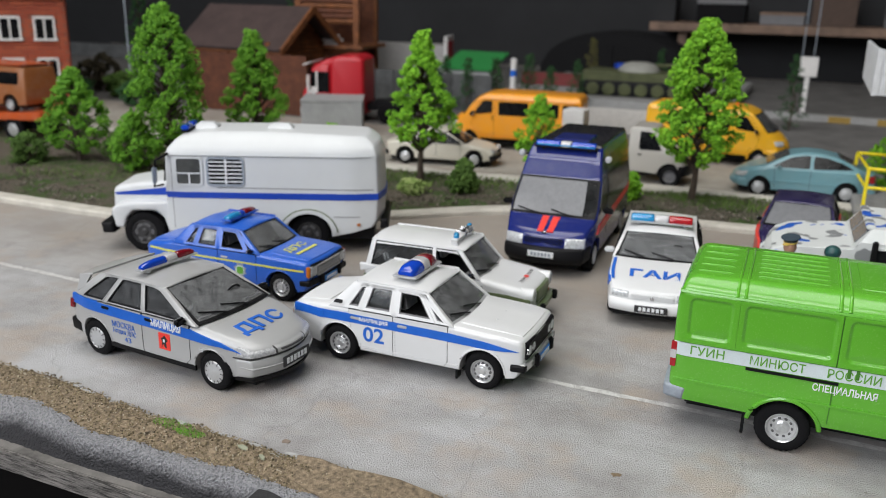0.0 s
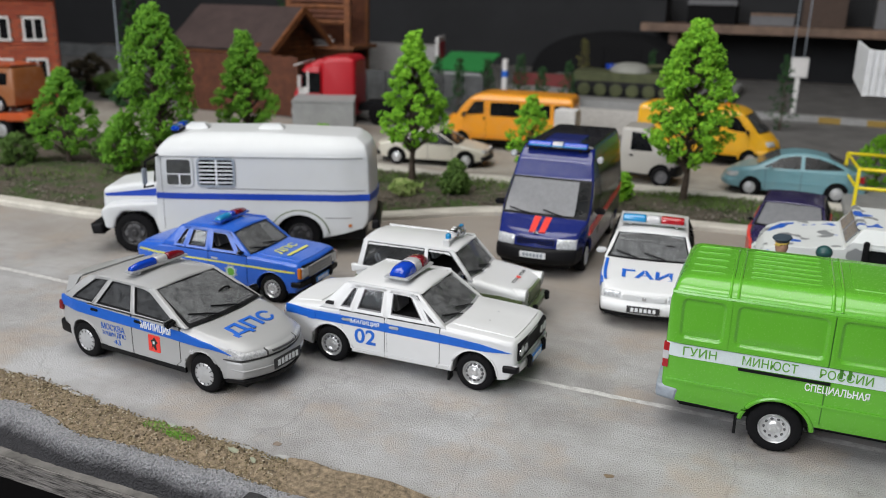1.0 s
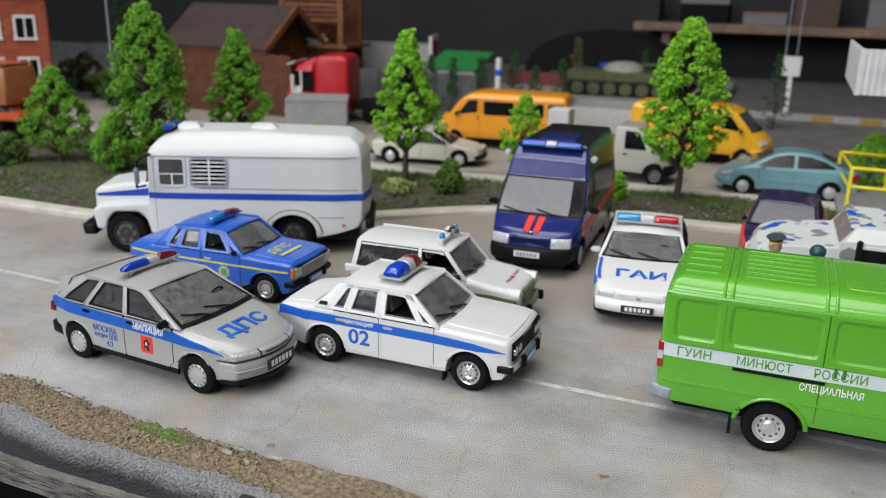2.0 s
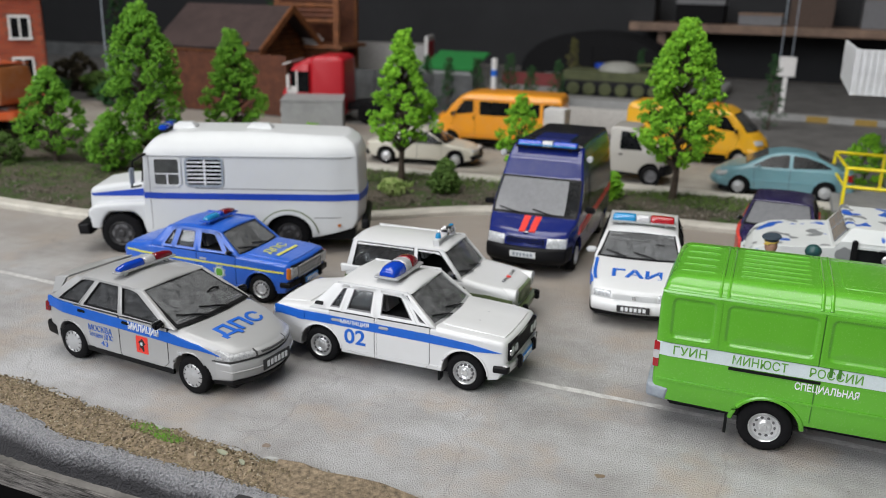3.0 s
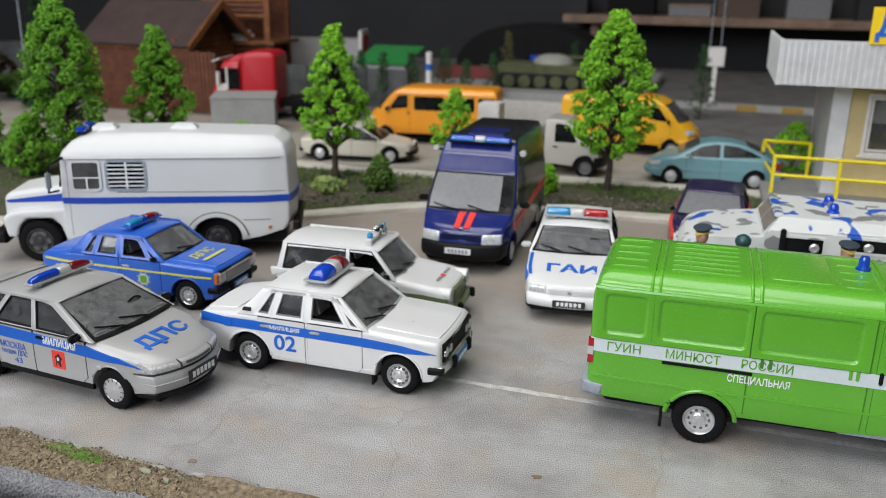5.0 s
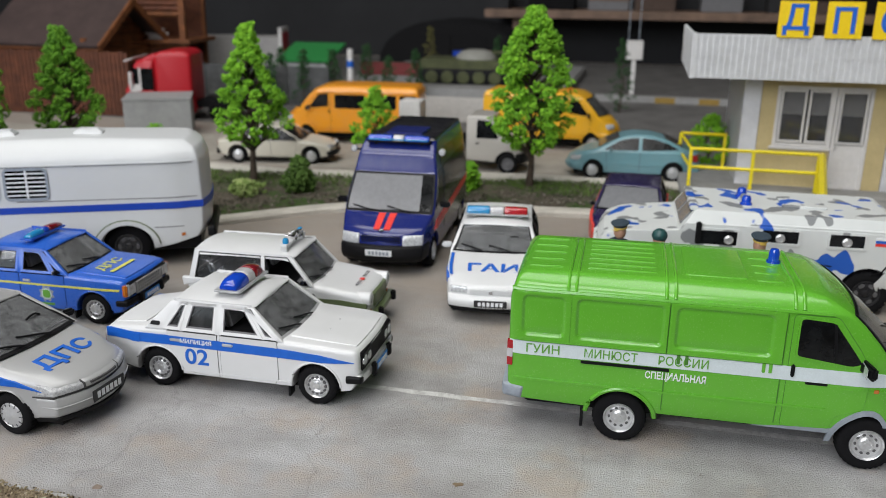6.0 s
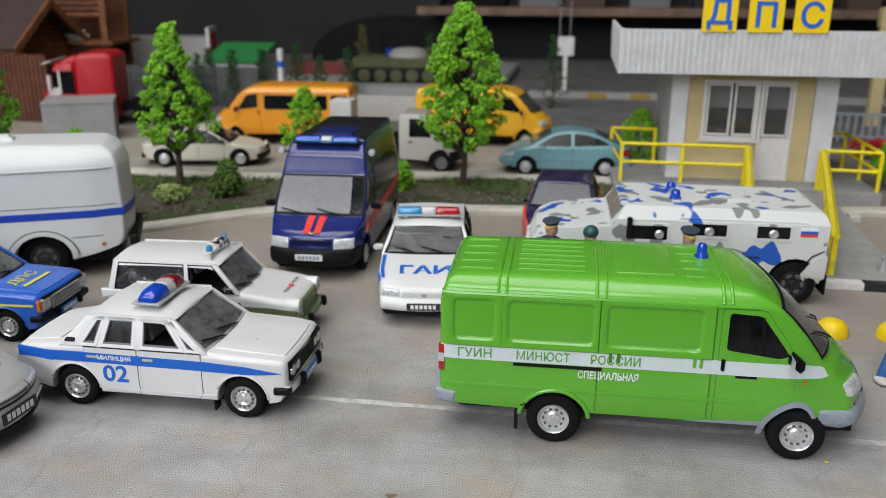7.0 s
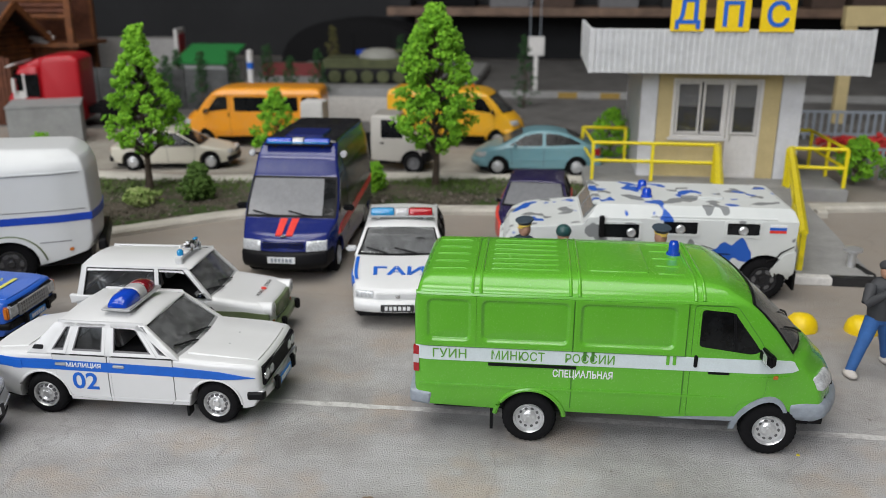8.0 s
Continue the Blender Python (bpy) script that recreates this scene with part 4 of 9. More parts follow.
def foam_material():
    """Stippled grey foam; its colour grows darker towards the lower side."""
    m, nt, b = nodes_of("stippled_grey_foam")
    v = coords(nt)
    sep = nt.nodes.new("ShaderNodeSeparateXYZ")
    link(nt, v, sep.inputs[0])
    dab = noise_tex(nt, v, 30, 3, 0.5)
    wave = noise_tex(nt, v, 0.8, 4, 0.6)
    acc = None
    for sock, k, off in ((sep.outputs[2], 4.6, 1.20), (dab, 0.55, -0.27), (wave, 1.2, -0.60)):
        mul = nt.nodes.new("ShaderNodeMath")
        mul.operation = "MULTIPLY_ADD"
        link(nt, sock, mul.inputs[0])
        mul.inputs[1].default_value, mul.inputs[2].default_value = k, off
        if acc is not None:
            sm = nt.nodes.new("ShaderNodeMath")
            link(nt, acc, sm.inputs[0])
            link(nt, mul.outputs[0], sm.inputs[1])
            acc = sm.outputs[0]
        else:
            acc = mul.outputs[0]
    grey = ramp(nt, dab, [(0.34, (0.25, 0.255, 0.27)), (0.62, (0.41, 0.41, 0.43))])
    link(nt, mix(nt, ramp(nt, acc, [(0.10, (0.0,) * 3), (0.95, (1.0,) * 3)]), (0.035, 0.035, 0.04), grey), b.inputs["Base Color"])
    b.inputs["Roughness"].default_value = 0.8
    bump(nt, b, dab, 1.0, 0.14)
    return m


edge_strip("foam_edge", foam_profile, foam_material(), "stippled grey foam edge, darker towards the bottom", x0=-17, x1=6, n=460)
tagged(part("dark_edging", box(-5.75, 6, 6.62, 7.02, -0.33, -0.03, 0.03), FOAMDARK), "black foam block at the table edge", "edge", kind="structure")


def board_material():
    m, nt, b = nodes_of("weathered_board")
    tc = nt.nodes.new("ShaderNodeTexCoord")
    mp = nt.nodes.new("ShaderNodeMapping")
    mp.inputs["Scale"].default_value = (2.6 / S, 20 / S, 26 / S)
    link(nt, tc.outputs["Object"], mp.inputs[0])
    f = noise_tex(nt, mp.outputs[0], 1.0, 8, 0.75)
    link(nt, ramp(nt, f, [(0.40, (0.03, 0.028, 0.026)), (0.50, (0.17, 0.16, 0.15)), (0.66, (0.34, 0.32, 0.30))]), b.inputs["Base Color"])
    b.inputs["Roughness"].default_value = 0.85
    bump(nt, b, f, 0.8, 0.05)
    return m


tagged(part("table_board", cuts(box(-30, 24, 6.62, 6.93, -0.66, -0.345, 0.012), span(-30, 24, 8)), board_material()), "weathered grey wooden board along the table", "board", kind="structure")
BOARDTOP = plain("pale_dusty_board", (0.16, 0.152, 0.142), 0.9, var=0.35, scale=2.5, relief=0.5)
tagged(part("board_top", cuts(box(-30, 24, 6.66, 6.915, -0.345, -0.335), span(-30, 24, 8)), BOARDTOP), "pale dusty upper side of the table board", "board", kind="structure")

# ---- trees of wire and foam flock ----
BARK = plain("brown_wire_bark", (0.085, 0.062, 0.045), 0.85, var=0.4, scale=6, relief=0.8)
def foam_tree(name, x, y, height, base, width, leaf, label, seed, trunk=0.10, ground=0.12, group="", lump=0.040, power=0.8, n_limb=70, fill=14, belly=0.25, tuft=0.19):
    """Trunk with limbs, each limb ending in a tuft of foam lumps. The crown runs from base to height."""
    rnd = random.Random(seed)
    t = thing(name, x, y, ground, rnd.uniform(0, 360), label, "tree", group)
    bend = [(0.05 * rnd.uniform(-1, 1) * i, 0.05 * rnd.uniform(-1, 1) * i, height * 0.93 * i / 6) for i in range(7)]
    pieces = [tube(bend, [trunk * (1.25 if i == 0 else 1 - 0.13 * i) for i in range(7)], 8)]
    cen, rad = [], []
    for i in range(n_limb):
        f = ((i + rnd.random()) / n_limb) ** 0.85
        z = base + (height - base) * f
        prof = min(1.0, (f / belly) ** 0.5 if f < belly else 1) * (1 - max(0, (f - belly) / (1 - belly)) ** (1 / power))
        prof = max(prof, 0.10)
        a = i * 2.39996 + rnd.uniform(-0.4, 0.4)
        r_ = width * prof * rnd.choice((0.5, 0.85, 0.95, 1.0))
        tip = Vector((r_ * math.cos(a), r_ * math.sin(a), z + 0.10 * r_))
        root_ = Vector((0, 0, max(base * 0.75, z - 0.45 * r_ - 0.12)))
        if r_ > 0.12:
            pieces.append(tube([root_, root_.lerp(tip, 0.55) + Vector((0, 0, 0.04)), tip], [trunk * 0.32, trunk * 0.22, trunk * 0.12], 5))
        size = tuft * (0.7 + 0.5 * prof) * rnd.uniform(0.75, 1.15)
        out = Vector((math.cos(a), math.sin(a), 0.35))
        for k in range(int(fill * 1.45)):
            d = Vector((rnd.gauss(0, 1), rnd.gauss(0, 1), rnd.gauss(0, 1))).normalized() + out * 0.45
            p = tip * 0.95 + Vector((0, 0, tip.z * 0.05)) + Vector((d.x, d.y, d.z * 0.72)) * size * rnd.random() ** 0.28
            cen.append(p)
            rad.append(lump * rnd.uniform(0.65, 1.35))
    part("trunk", merge(*pieces), BARK, t, "dark brown trunk and limbs")
    me = flock(np.array([tuple(c) for c in cen]), np.array(rad), seed)
    me.materials.append(leaf)
    ob = new("crown", me)
    ob.parent = t
    return t


LEAF = leaf_material("tree_foam_green", (0.075, 0.23, 0.010), (0.19, 0.48, 0.016), (0.35, 0.70, 0.035), 0.8)
LEAF_M = leaf_material("tree_foam_mid_green", (0.055, 0.17, 0.012), (0.125, 0.34, 0.016), (0.24, 0.52, 0.030), 0.8)
LEAF_B = leaf_material("bush_foam_green", (0.04, 0.085, 0.014), (0.075, 0.15, 0.022), (0.12, 0.22, 0.035), 0.9)
FIR = leaf_material("fir_green", (0.012, 0.045, 0.014), (0.024, 0.085, 0.022), (0.045, 0.13, 0.035), 0.9)
YFIR = leaf_material("pale_fir", (0.08, 0.08, 0.02), (0.14, 0.13, 0.035), (0.19, 0.18, 0.06), 0.9)
foam_tree("roadside_tree", -11.05, 22.75, 4.50, 1.15, 1.06, LEAF, "bright green conical foam tree on a thin trunk", 11, n_limb=118, fill=36, tuft=0.18, power=0.85, belly=0.14, group="roadside trees")
foam_tree("roadside_tree", -3.06, 24.1, 5.06, 1.10, 1.03, LEAF, "tall bright green oval foam tree with brown trunk", 12, n_limb=150, fill=38, power=0.40, belly=0.16, tuft=0.20, group="roadside trees")
foam_tree("roadside_tree", -18.75, 20.4, 5.10, 0.6, 0.95, LEAF_M, "large bushy green foam tree beside the bus", 13, n_limb=140, fill=40, power=0.32, belly=0.18, tuft=0.23, group="roadside trees")
foam_tree("roadside_tree", -22.2, 19.9, 3.05, 0.35, 1.00, LEAF_M, "low bushy green foam tree on the verge", 14, n_limb=85, fill=36, power=0.75, belly=0.25, trunk=0.08, group="roadside trees")
foam_tree("roadside_tree", -17.75, 23.6, 4.25, 0.9, 1.03, LEAF_M, "green conical foam tree behind the bus", 15, n_limb=110, fill=38, power=0.75, belly=0.2, tuft=0.20, group="roadside trees")
foam_tree("roadside_tree", -19.5, 19.55, 1.85, 0.1, 0.58, LEAF_M, "small green foam tree in front of the large one", 16, n_limb=40, fill=36, power=0.5, belly=0.3, trunk=0.06, group="roadside trees")
foam_tree("sapling", -8.0, 25.0, 2.62, 0.4, 0.62, LEAF, "slender bright green sapling with open branches", 17, n_limb=36, fill=30, power=0.7, belly=0.3, trunk=0.05)
foam_tree("shrub", -9.2, 21.85, 1.0, 0.05, 0.26, LEAF_B, "low dull green shrub on the verge", 18, n_limb=34, fill=26, power=0.6, belly=0.3, trunk=0.03, lump=0.05)
foam_tree("shrub", -4.72, 23.4, 0.78, 0.02, 0.16, LEAF, "small rounded green shrub by the kerb", 19, n_limb=26, fill=26, power=0.5, belly=0.35, trunk=0.03, lump=0.05)
foam_tree("shrub", -15.1, 24.2, 1.25, 0.1, 0.5, LEAF, "green shrub behind the bus roof", 20, n_limb=26, fill=26, power=0.5, belly=0.35, trunk=0.03)
foam_tree("shrub", -23.3, 18.9, 1.0, 0.02, 0.5, LEAF_B, "dark green shrub at the foot of a tree", 21, n_limb=34, fill=26, power=0.5, belly=0.35, trunk=0.03)
foam_tree("shrub", -20.9, 20.6, 1.1, 0.02, 0.6, LEAF_B, "dark green undergrowth at the foot of the trees", 22, n_limb=34, fill=26, power=0.5, belly=0.35, trunk=0.03)
foam_tree("shrub", 2.2, 28.6, 1.75, 0.1, 0.55, LEAF, "green bush beside the post building", 23, n_limb=36, fill=26, power=0.5, belly=0.35, trunk=0.03)
foam_tree("shrub", 9.3, 26.6, 1.3, 0.1, 0.6, LEAF, "green bush by the platform railing", 24, n_limb=36, fill=26, power=0.5, belly=0.35, trunk=0.03)
foam_tree("shrub", 10.4, 25.6, 0.8, 0.05, 0.6, LEAF_B, "low bush by the fence", 25, n_limb=30, fill=26, power=0.5, belly=0.35, trunk=0.03)
PALEFL = leaf_material("pale_flower_foam", (0.16, 0.28, 0.05), (0.30, 0.42, 0.12), (0.50, 0.55, 0.25), 0.9)
foam_tree("flowering_plant", -10.55, 21.1, 0.36, 0.02, 0.36, PALEFL, "pale yellow-green flowering plant on the verge", 26, n_limb=22, fill=12, power=0.4, belly=0.4, trunk=0.02, lump=0.05)
for i, (fx, fy, fh, lf) in enumerate(((-17.6, 38.4, 2.5, FIR), (-16.3, 39.4, 2.7, FIR), (-15.2, 40.5, 2.7, FIR), (-13.6, 41.0, 2.9, FIR), (-12.6, 41.5, 2.3, FIR), (-11.6, 43, 2.6, FIR), (-12.6, 50, 3.4, YFIR), (-18.2, 41, 2.6, FIR), (-1.1, 41.8, 3.4, FIR), (-8.9, 52, 2.8, FIR))):
    foam_tree("small_fir", fx, fy, fh, 0.1, 0.16 * fh + 0.1, lf, "small dark fir in the far part of the layout" if lf is FIR else "pale yellowish fir far behind the layout", 40 + i, n_limb=40, fill=9, power=1.0, belly=0.1, trunk=0.05, ground=0.0, group="far firs")


# ---- police post with sign, platform, railings and ramp ----
CREAMW = plain("pale_yellow_wall", (0.53, 0.43, 0.22), 0.8, var=0.08, scale=2)
GREYW = plain("white_grey_wall", (0.64, 0.65, 0.68), 0.75, var=0.06, scale=2)
FRAMEW = plain("white_window_frame", (0.66, 0.645, 0.63), 0.5, var=0.06)
ZINC = plain("white_corrugated_sheet", (0.60, 0.61, 0.62), 0.5, var=0.08, scale=3)
SIGNY = plain("yellow_sign_board", (0.88, 0.62, 0.005), 0.4, var=0.05)
PZ = 0.35
tagged(part("platform", cuts(box(1.2, 8.4, 24.45, 31, -0.2, PZ, 0.03), span(1.2, 8.4, 5)), PAVE), "grey card platform under the post building", "platform", kind="structure")
post = thing("police_post", 5.0, 25.7, PZ, 0, "pale yellow police post with a corrugated flat roof", "building")
X0, X1, H_ = -2.25, 2.25, 3.15
for wall_box in ((X0 + 0.48, -1.36, 0.0, 0.2, 0, H_), (-1.36, 0.18, 0.0, 0.2, 0, 1.16), (-1.36, 1.14, 0.0, 0.2, 2.85, H_), (1.14, X1 - 0.62, 0.0, 0.2, 0, H_)):
    part("wall_panel", box(*wall_box), CREAMW, post)
part("corner_panel", box(X0, X0 + 0.46, -0.03, 0.25, 0, H_), GREYW, post)
part("corner_panel", box(X1 - 0.60, X1, -0.03, 0.25, 0, H_), GREYW, post)
part("side_wall", box(X0 + 0.02, X0 + 0.2, 0.25, 4.6, 0, H_), GREYW, post)
part("side_wall", box(X1 - 0.2, X1 - 0.02, 0.25, 4.6, 0, H_), CREAMW, post)
part("back_wall", box(X0 + 0.2, X1 - 0.2, 4.4, 4.6, 0, H_), CREAMW, post)
part("inside_floor", box(X0 + 0.2, X1 - 0.2, 0.2, 4.4, 0.0, 0.03), DARK, post)
part("inside_partition", box(X0 + 0.3, X1 - 0.3, 1.6, 1.7, 0.03, H_), DARK, post)
PANE = glass("post_glass", (0.78, 0.78, 0.78), dust=0.04)
BLIND = plain("grey_blind", (0.50, 0.485, 0.465), 0.7)


def glazed(name, x0, x1, z0, z1, panes, door=False):
    w_ = part(name, merge(frame_bar(x0, x1, z0, z1, 0.09)), FRAMEW, post)
    for a, b, c, d in panes:
        p = part("pane", box(a, b, 0.05, 0.06, c, d), PANE, w_)
        part("sash", frame_bar(a - 0.05, b + 0.05, c - 0.05, d + 0.05, 0.06, -0.045, 0.055), FRAMEW, w_)
        part("blind", box(a, b, 0.16, 0.17, c + (d - c) * 0.52, d), BLIND, w_)
    return w_


def frame_bar(x0, x1, z0, z1, t, ya=-0.05, yb=0.10):
    return merge(box(x0, x0 + t, ya, yb, z0, z1, 0.01), box(x1 - t, x1, ya, yb, z0, z1, 0.01), box(x0 + t, x1 - t, ya, yb, z0, z0 + t, 0.01), box(x0 + t, x1 - t, ya, yb, z1 - t, z1, 0.01))


win = glazed("window", -1.36, 0.18, 1.16, 2.85, [(-1.20, -0.62, 1.32, 2.70), (-0.46, 0.05, 1.32, 2.70)])
part("window_sill", box(-1.44, 0.22, -0.12, 0.0, 1.08, 1.16, 0.02), FRAMEW, win)
door_ = glazed("door", 0.20, 1.14, 0.0, 2.85, [(0.36, 0.98, 1.32, 2.70)])
part("door_panel", box(0.28, 1.06, 0.0, 0.06, 0.06, 1.24, 0.01), FRAMEW, door_)
part("door_handle", tube([(0.31, -0.06, 1.1), (0.31, -0.10, 1.12), (0.31, -0.10, 1.30), (0.31, -0.06, 1.32)], 0.015, 6), RIM, door_)
# flat roof with corrugated fascia
RX0, RX1, RY0, RY1, RZ0, RZ1 = -3.82, 3.46, -1.22, 4.8, 3.10, 4.27
part("roof_slab", box(RX0 + 0.05, RX1 - 0.05, RY0 + 0.05, RY1, RZ0 + 0.05, RZ0 + 0.45), ZINC, post)


def corrugated(length, height, waves):
    """A thin sheet with raised flutes, standing in the xz plane and facing -y."""
    pitch = length / waves
    rows = []
    for z0, z1, y in ((0.0, height * 0.5, 0.008), (height * 0.49, height, 0.0)):
        rows.append((0, length, y, y + 0.02, z0, z1))
        rows += [(pitch * (i + 0.2), pitch * (i + 0.62), y - 0.055, y, z0, z1) for i in range(waves)]
    return boxes_mesh("fascia", rows)


for place, ln, nw, turn in (((RX0, RY0, RZ0), RX1 - RX0, 46, 0), ((RX0, RY1, RZ0), RY1 - RY0, 34, -90), ((RX1, RY0, RZ0), RY1 - RY0, 34, 90)):
    fa = mesh_part("fascia", corrugated(ln, (RZ1 - RZ0) * (0.4 if turn == 90 else 1), nw), ZINC, post)
    fa.location = [c * S for c in place]
    fa.rotation_euler = (0, 0, radians(turn))
for ex in (RX0, RX1):
    part("roof_edge", box(ex - 0.05, ex + 0.05, RY0 - 0.05, RY0 + 0.04, RZ0 - 0.01, RZ1 + 0.02), ZINC, post)
for letter, xx in (("Д", -1.33), ("П", -0.17), ("С", 0.97)):
    sg = tagged(thing("sign_board", 5.0 + xx, 25.7 + RY0 - 0.07, PZ + RZ1 - 0.06, 0, "yellow square sign with a blue letter on the roof edge", "sign", "roof letters"))
    part("board", box(-0.44, 0.44, -0.03, 0.03, 0.0, 0.92, 0.01), SIGNY, sg)
    part("letter", move(text_mesh(letter, 0.86, 0.012, 0.016), 0, -0.035, 0.46), DECAL_BLUE, sg, "blue letter")
    part("bracket", box(-0.06, 0.06, 0.03, 0.08, -0.10, 0.7), ZINC, sg)


def railing(name, posts, rails, label, r=0.045):
    t = thing(name, *posts[0][:2], 0, 0, label, "railing", "yellow railings")
    o = Vector((posts[0][0], posts[0][1], 0))
    for x, y, z0, z1 in posts:
        part("post", box(x - o.x - r, x - o.x + r, y - o.y - r, y - o.y + r, z0, z1, 0.008), YELLOWRAIL, t)
    for pts in rails:
        part("rail", tube([Vector(p) - o for p in pts], r * 1.1, 4), YELLOWRAIL, t)
    return t


T_ = PZ + 1.08
M_ = PZ + 0.56
railing("railing", [(1.42, 24.95, PZ, T_), (1.22, 27.6, PZ, T_), (2.55, 27.6, PZ, T_), (3.10, 24.95, PZ, T_), (4.82, 24.95, PZ, T_)],
        [[(4.82, 24.95, T_), (1.42, 24.95, T_)], [(1.42, 24.95, T_), (1.22, 27.6, T_)], [(1.22, 27.6, T_), (2.6, 27.6, T_)], [(4.82, 24.95, M_), (1.42, 24.95, M_)], [(1.42, 24.95, M_), (1.22, 27.6, M_)]],
        "bright yellow railing round the platform's end")
railing("railing", [(6.75, 24.75, PZ, T_), (8.30, 24.65, PZ, T_), (8.28, 26.2, PZ, T_), (8.25, 27.8, PZ, T_)],
        [[(6.75, 24.75, T_), (8.30, 24.65, T_)], [(8.30, 24.65, T_), (8.25, 27.9, T_)], [(6.75, 24.75, M_), (8.30, 24.65, M_)], [(8.30, 24.65, M_), (8.25, 27.9, M_)], [(8.25, 27.9, T_), (7.6, 27.9, T_)]],
        "bright yellow railing beside the ramp's head")


def handrail(name, a, b, label):
    t = thing(name, a[0], a[1], 0, 0, label, "handrail", "yellow railings")
    o = Vector((a[0], a[1], 0))
    A, B = Vector(a) - o, Vector(b) - o
    bar = tube([A, B], 0.085, 4)
    part("rail", bar, YELLOWRAIL, t)
    part("lower_rail", tube([A - Vector((0, 0, 0.5)), B - Vector((0, 0, 0.5))], 0.045, 4), YELLOWRAIL, t)
    for f in (0.0, 0.5, 0.985):
        p = A.lerp(B, f)
        part("post", box(p.x - 0.05, p.x + 0.05, p.y - 0.05, p.y + 0.05, 0.16, p.z), YELLOWRAIL, t)
    return t


handrail("handrail", (6.80, 24.6, T_ + 0.02), (5.30, 17.75, 0.98), "thick yellow handrail descending along the ramp")
handrail("handrail", (4.86, 24.8, T_ + 0.02), (3.9, 18.9, 1.0), "thick yellow handrail on the ramp's far side")

ramp_bm = bmesh.new()
rv = [ramp_bm.verts.new(p) for p in ((3.7, 17.6, 0.0), (6.72, 17.6, 0.0), (6.95, 24.45, 0.0), (4.7, 24.45, 0.0), (3.7, 17.6, 0.15), (6.72, 17.6, 0.15), (6.95, 24.45, 0.33), (4.7, 24.45, 0.33))]
for f in ((0, 1, 2, 3), (4, 5, 6, 7), (0, 1, 5, 4), (1, 2, 6, 5), (2, 3, 7, 6), (3, 0, 4, 7)):
    ramp_bm.faces.new([rv[k] for k in f])
bmesh.ops.recalc_face_normals(ramp_bm, faces=ramp_bm.faces[:])
tagged(part("ramp", ramp_bm, PAVE), "grey card ramp leading up to the post", "ramp", kind="structure")
KW = plain("white_kerb_paint", (0.72, 0.71, 0.69), 0.7)
for i in range(7):
    x0 = 3.0 + 0.95 * i
    tagged(part("ramp_kerb", box(x0, x0 + 0.945, 17.36, 17.60, 0.0, 0.17, 0.02), KW if i % 2 == 0 else DECAL_BLACK), "black and white painted kerb block", "kerb", kind="structure")
for i in range(3):
    q = move(box(-0.45, 0.45, -0.10, 0.10, 0.0, 0.17, 0.02), 6.62 - 0.18 * i, 18.15 + 0.92 * i, 0, rz=101)
    tagged(part("ramp_kerb", q, KW if i % 2 else DECAL_BLACK), "black and white painted kerb block", "kerb", kind="structure")
bol = thing("bollard", 6.45, 18.2, 0.0, 0, "small white mushroom-shaped bollard", "bollard")
part("stem", lathe([(0.16, 0.0), (0.17, 0.05), (0.10, 0.09), (0.075, 0.3), (0.09, 0.46), (0.18, 0.50), (0.19, 0.56), (0.0, 0.58)], 16, "z"), RIM, bol)
for bx, by in ((4.62, 15.05), (5.62, 15.05), (6.62, 15.05), (7.62, 15.05)):
    b_ = tagged(part("traffic_dome", lathe([(0.275, 0.0), (0.27, 0.08), (0.24, 0.17), (0.17, 0.245), (0.09, 0.275), (0.0, 0.285)], 22, "z"), SIGNY), "yellow hemispherical traffic dome on the road", "traffic dome", "traffic domes")
    b_.location = (bx * S, by * S, 0)


# ---- figurines, one plain mesh each ----
SKIN = plain("figure_flesh_paint", (0.50, 0.28, 0.19), 0.6)
JEANS = plain("figure_blue_paint", (0.03, 0.12, 0.36), 0.75)
JACKET = plain("figure_charcoal_paint", (0.045, 0.047, 0.052), 0.7)
SHOE = plain("figure_pale_paint", (0.60, 0.56, 0.52), 0.7)
UNIFORM = plain("figure_uniform_paint", (0.03, 0.05, 0.07), 0.7)
HELMET = plain("figure_helmet_paint", (0.02, 0.075, 0.075), 0.4)
GOLD = plain("figure_gold_paint", (0.75, 0.55, 0.12), 0.5)


def limb(bm, a, b, ra, rb, mat, n=10):
    start = len(bm.faces)
    q = tube([Vector(a), Vector(a).lerp(Vector(b), 0.5), Vector(b)], [ra, (ra + rb) / 2 * 1.04, rb], n)
    for f in q.faces:
        f.material_index = mat
    return merge(bm, q)


def ball(bm, c, r, mat, sx=1, sy=1, sz=1):
    q = bmesh.new()
    bmesh.ops.create_uvsphere(q, u_segments=14, v_segments=9, radius=r)
    for v_ in q.verts:
        v_.co = (v_.co.x * sx + c[0], v_.co.y * sy + c[1], v_.co.z * sz + c[2])
    for f in q.faces:
        f.material_index = mat
    return merge(bm, q)


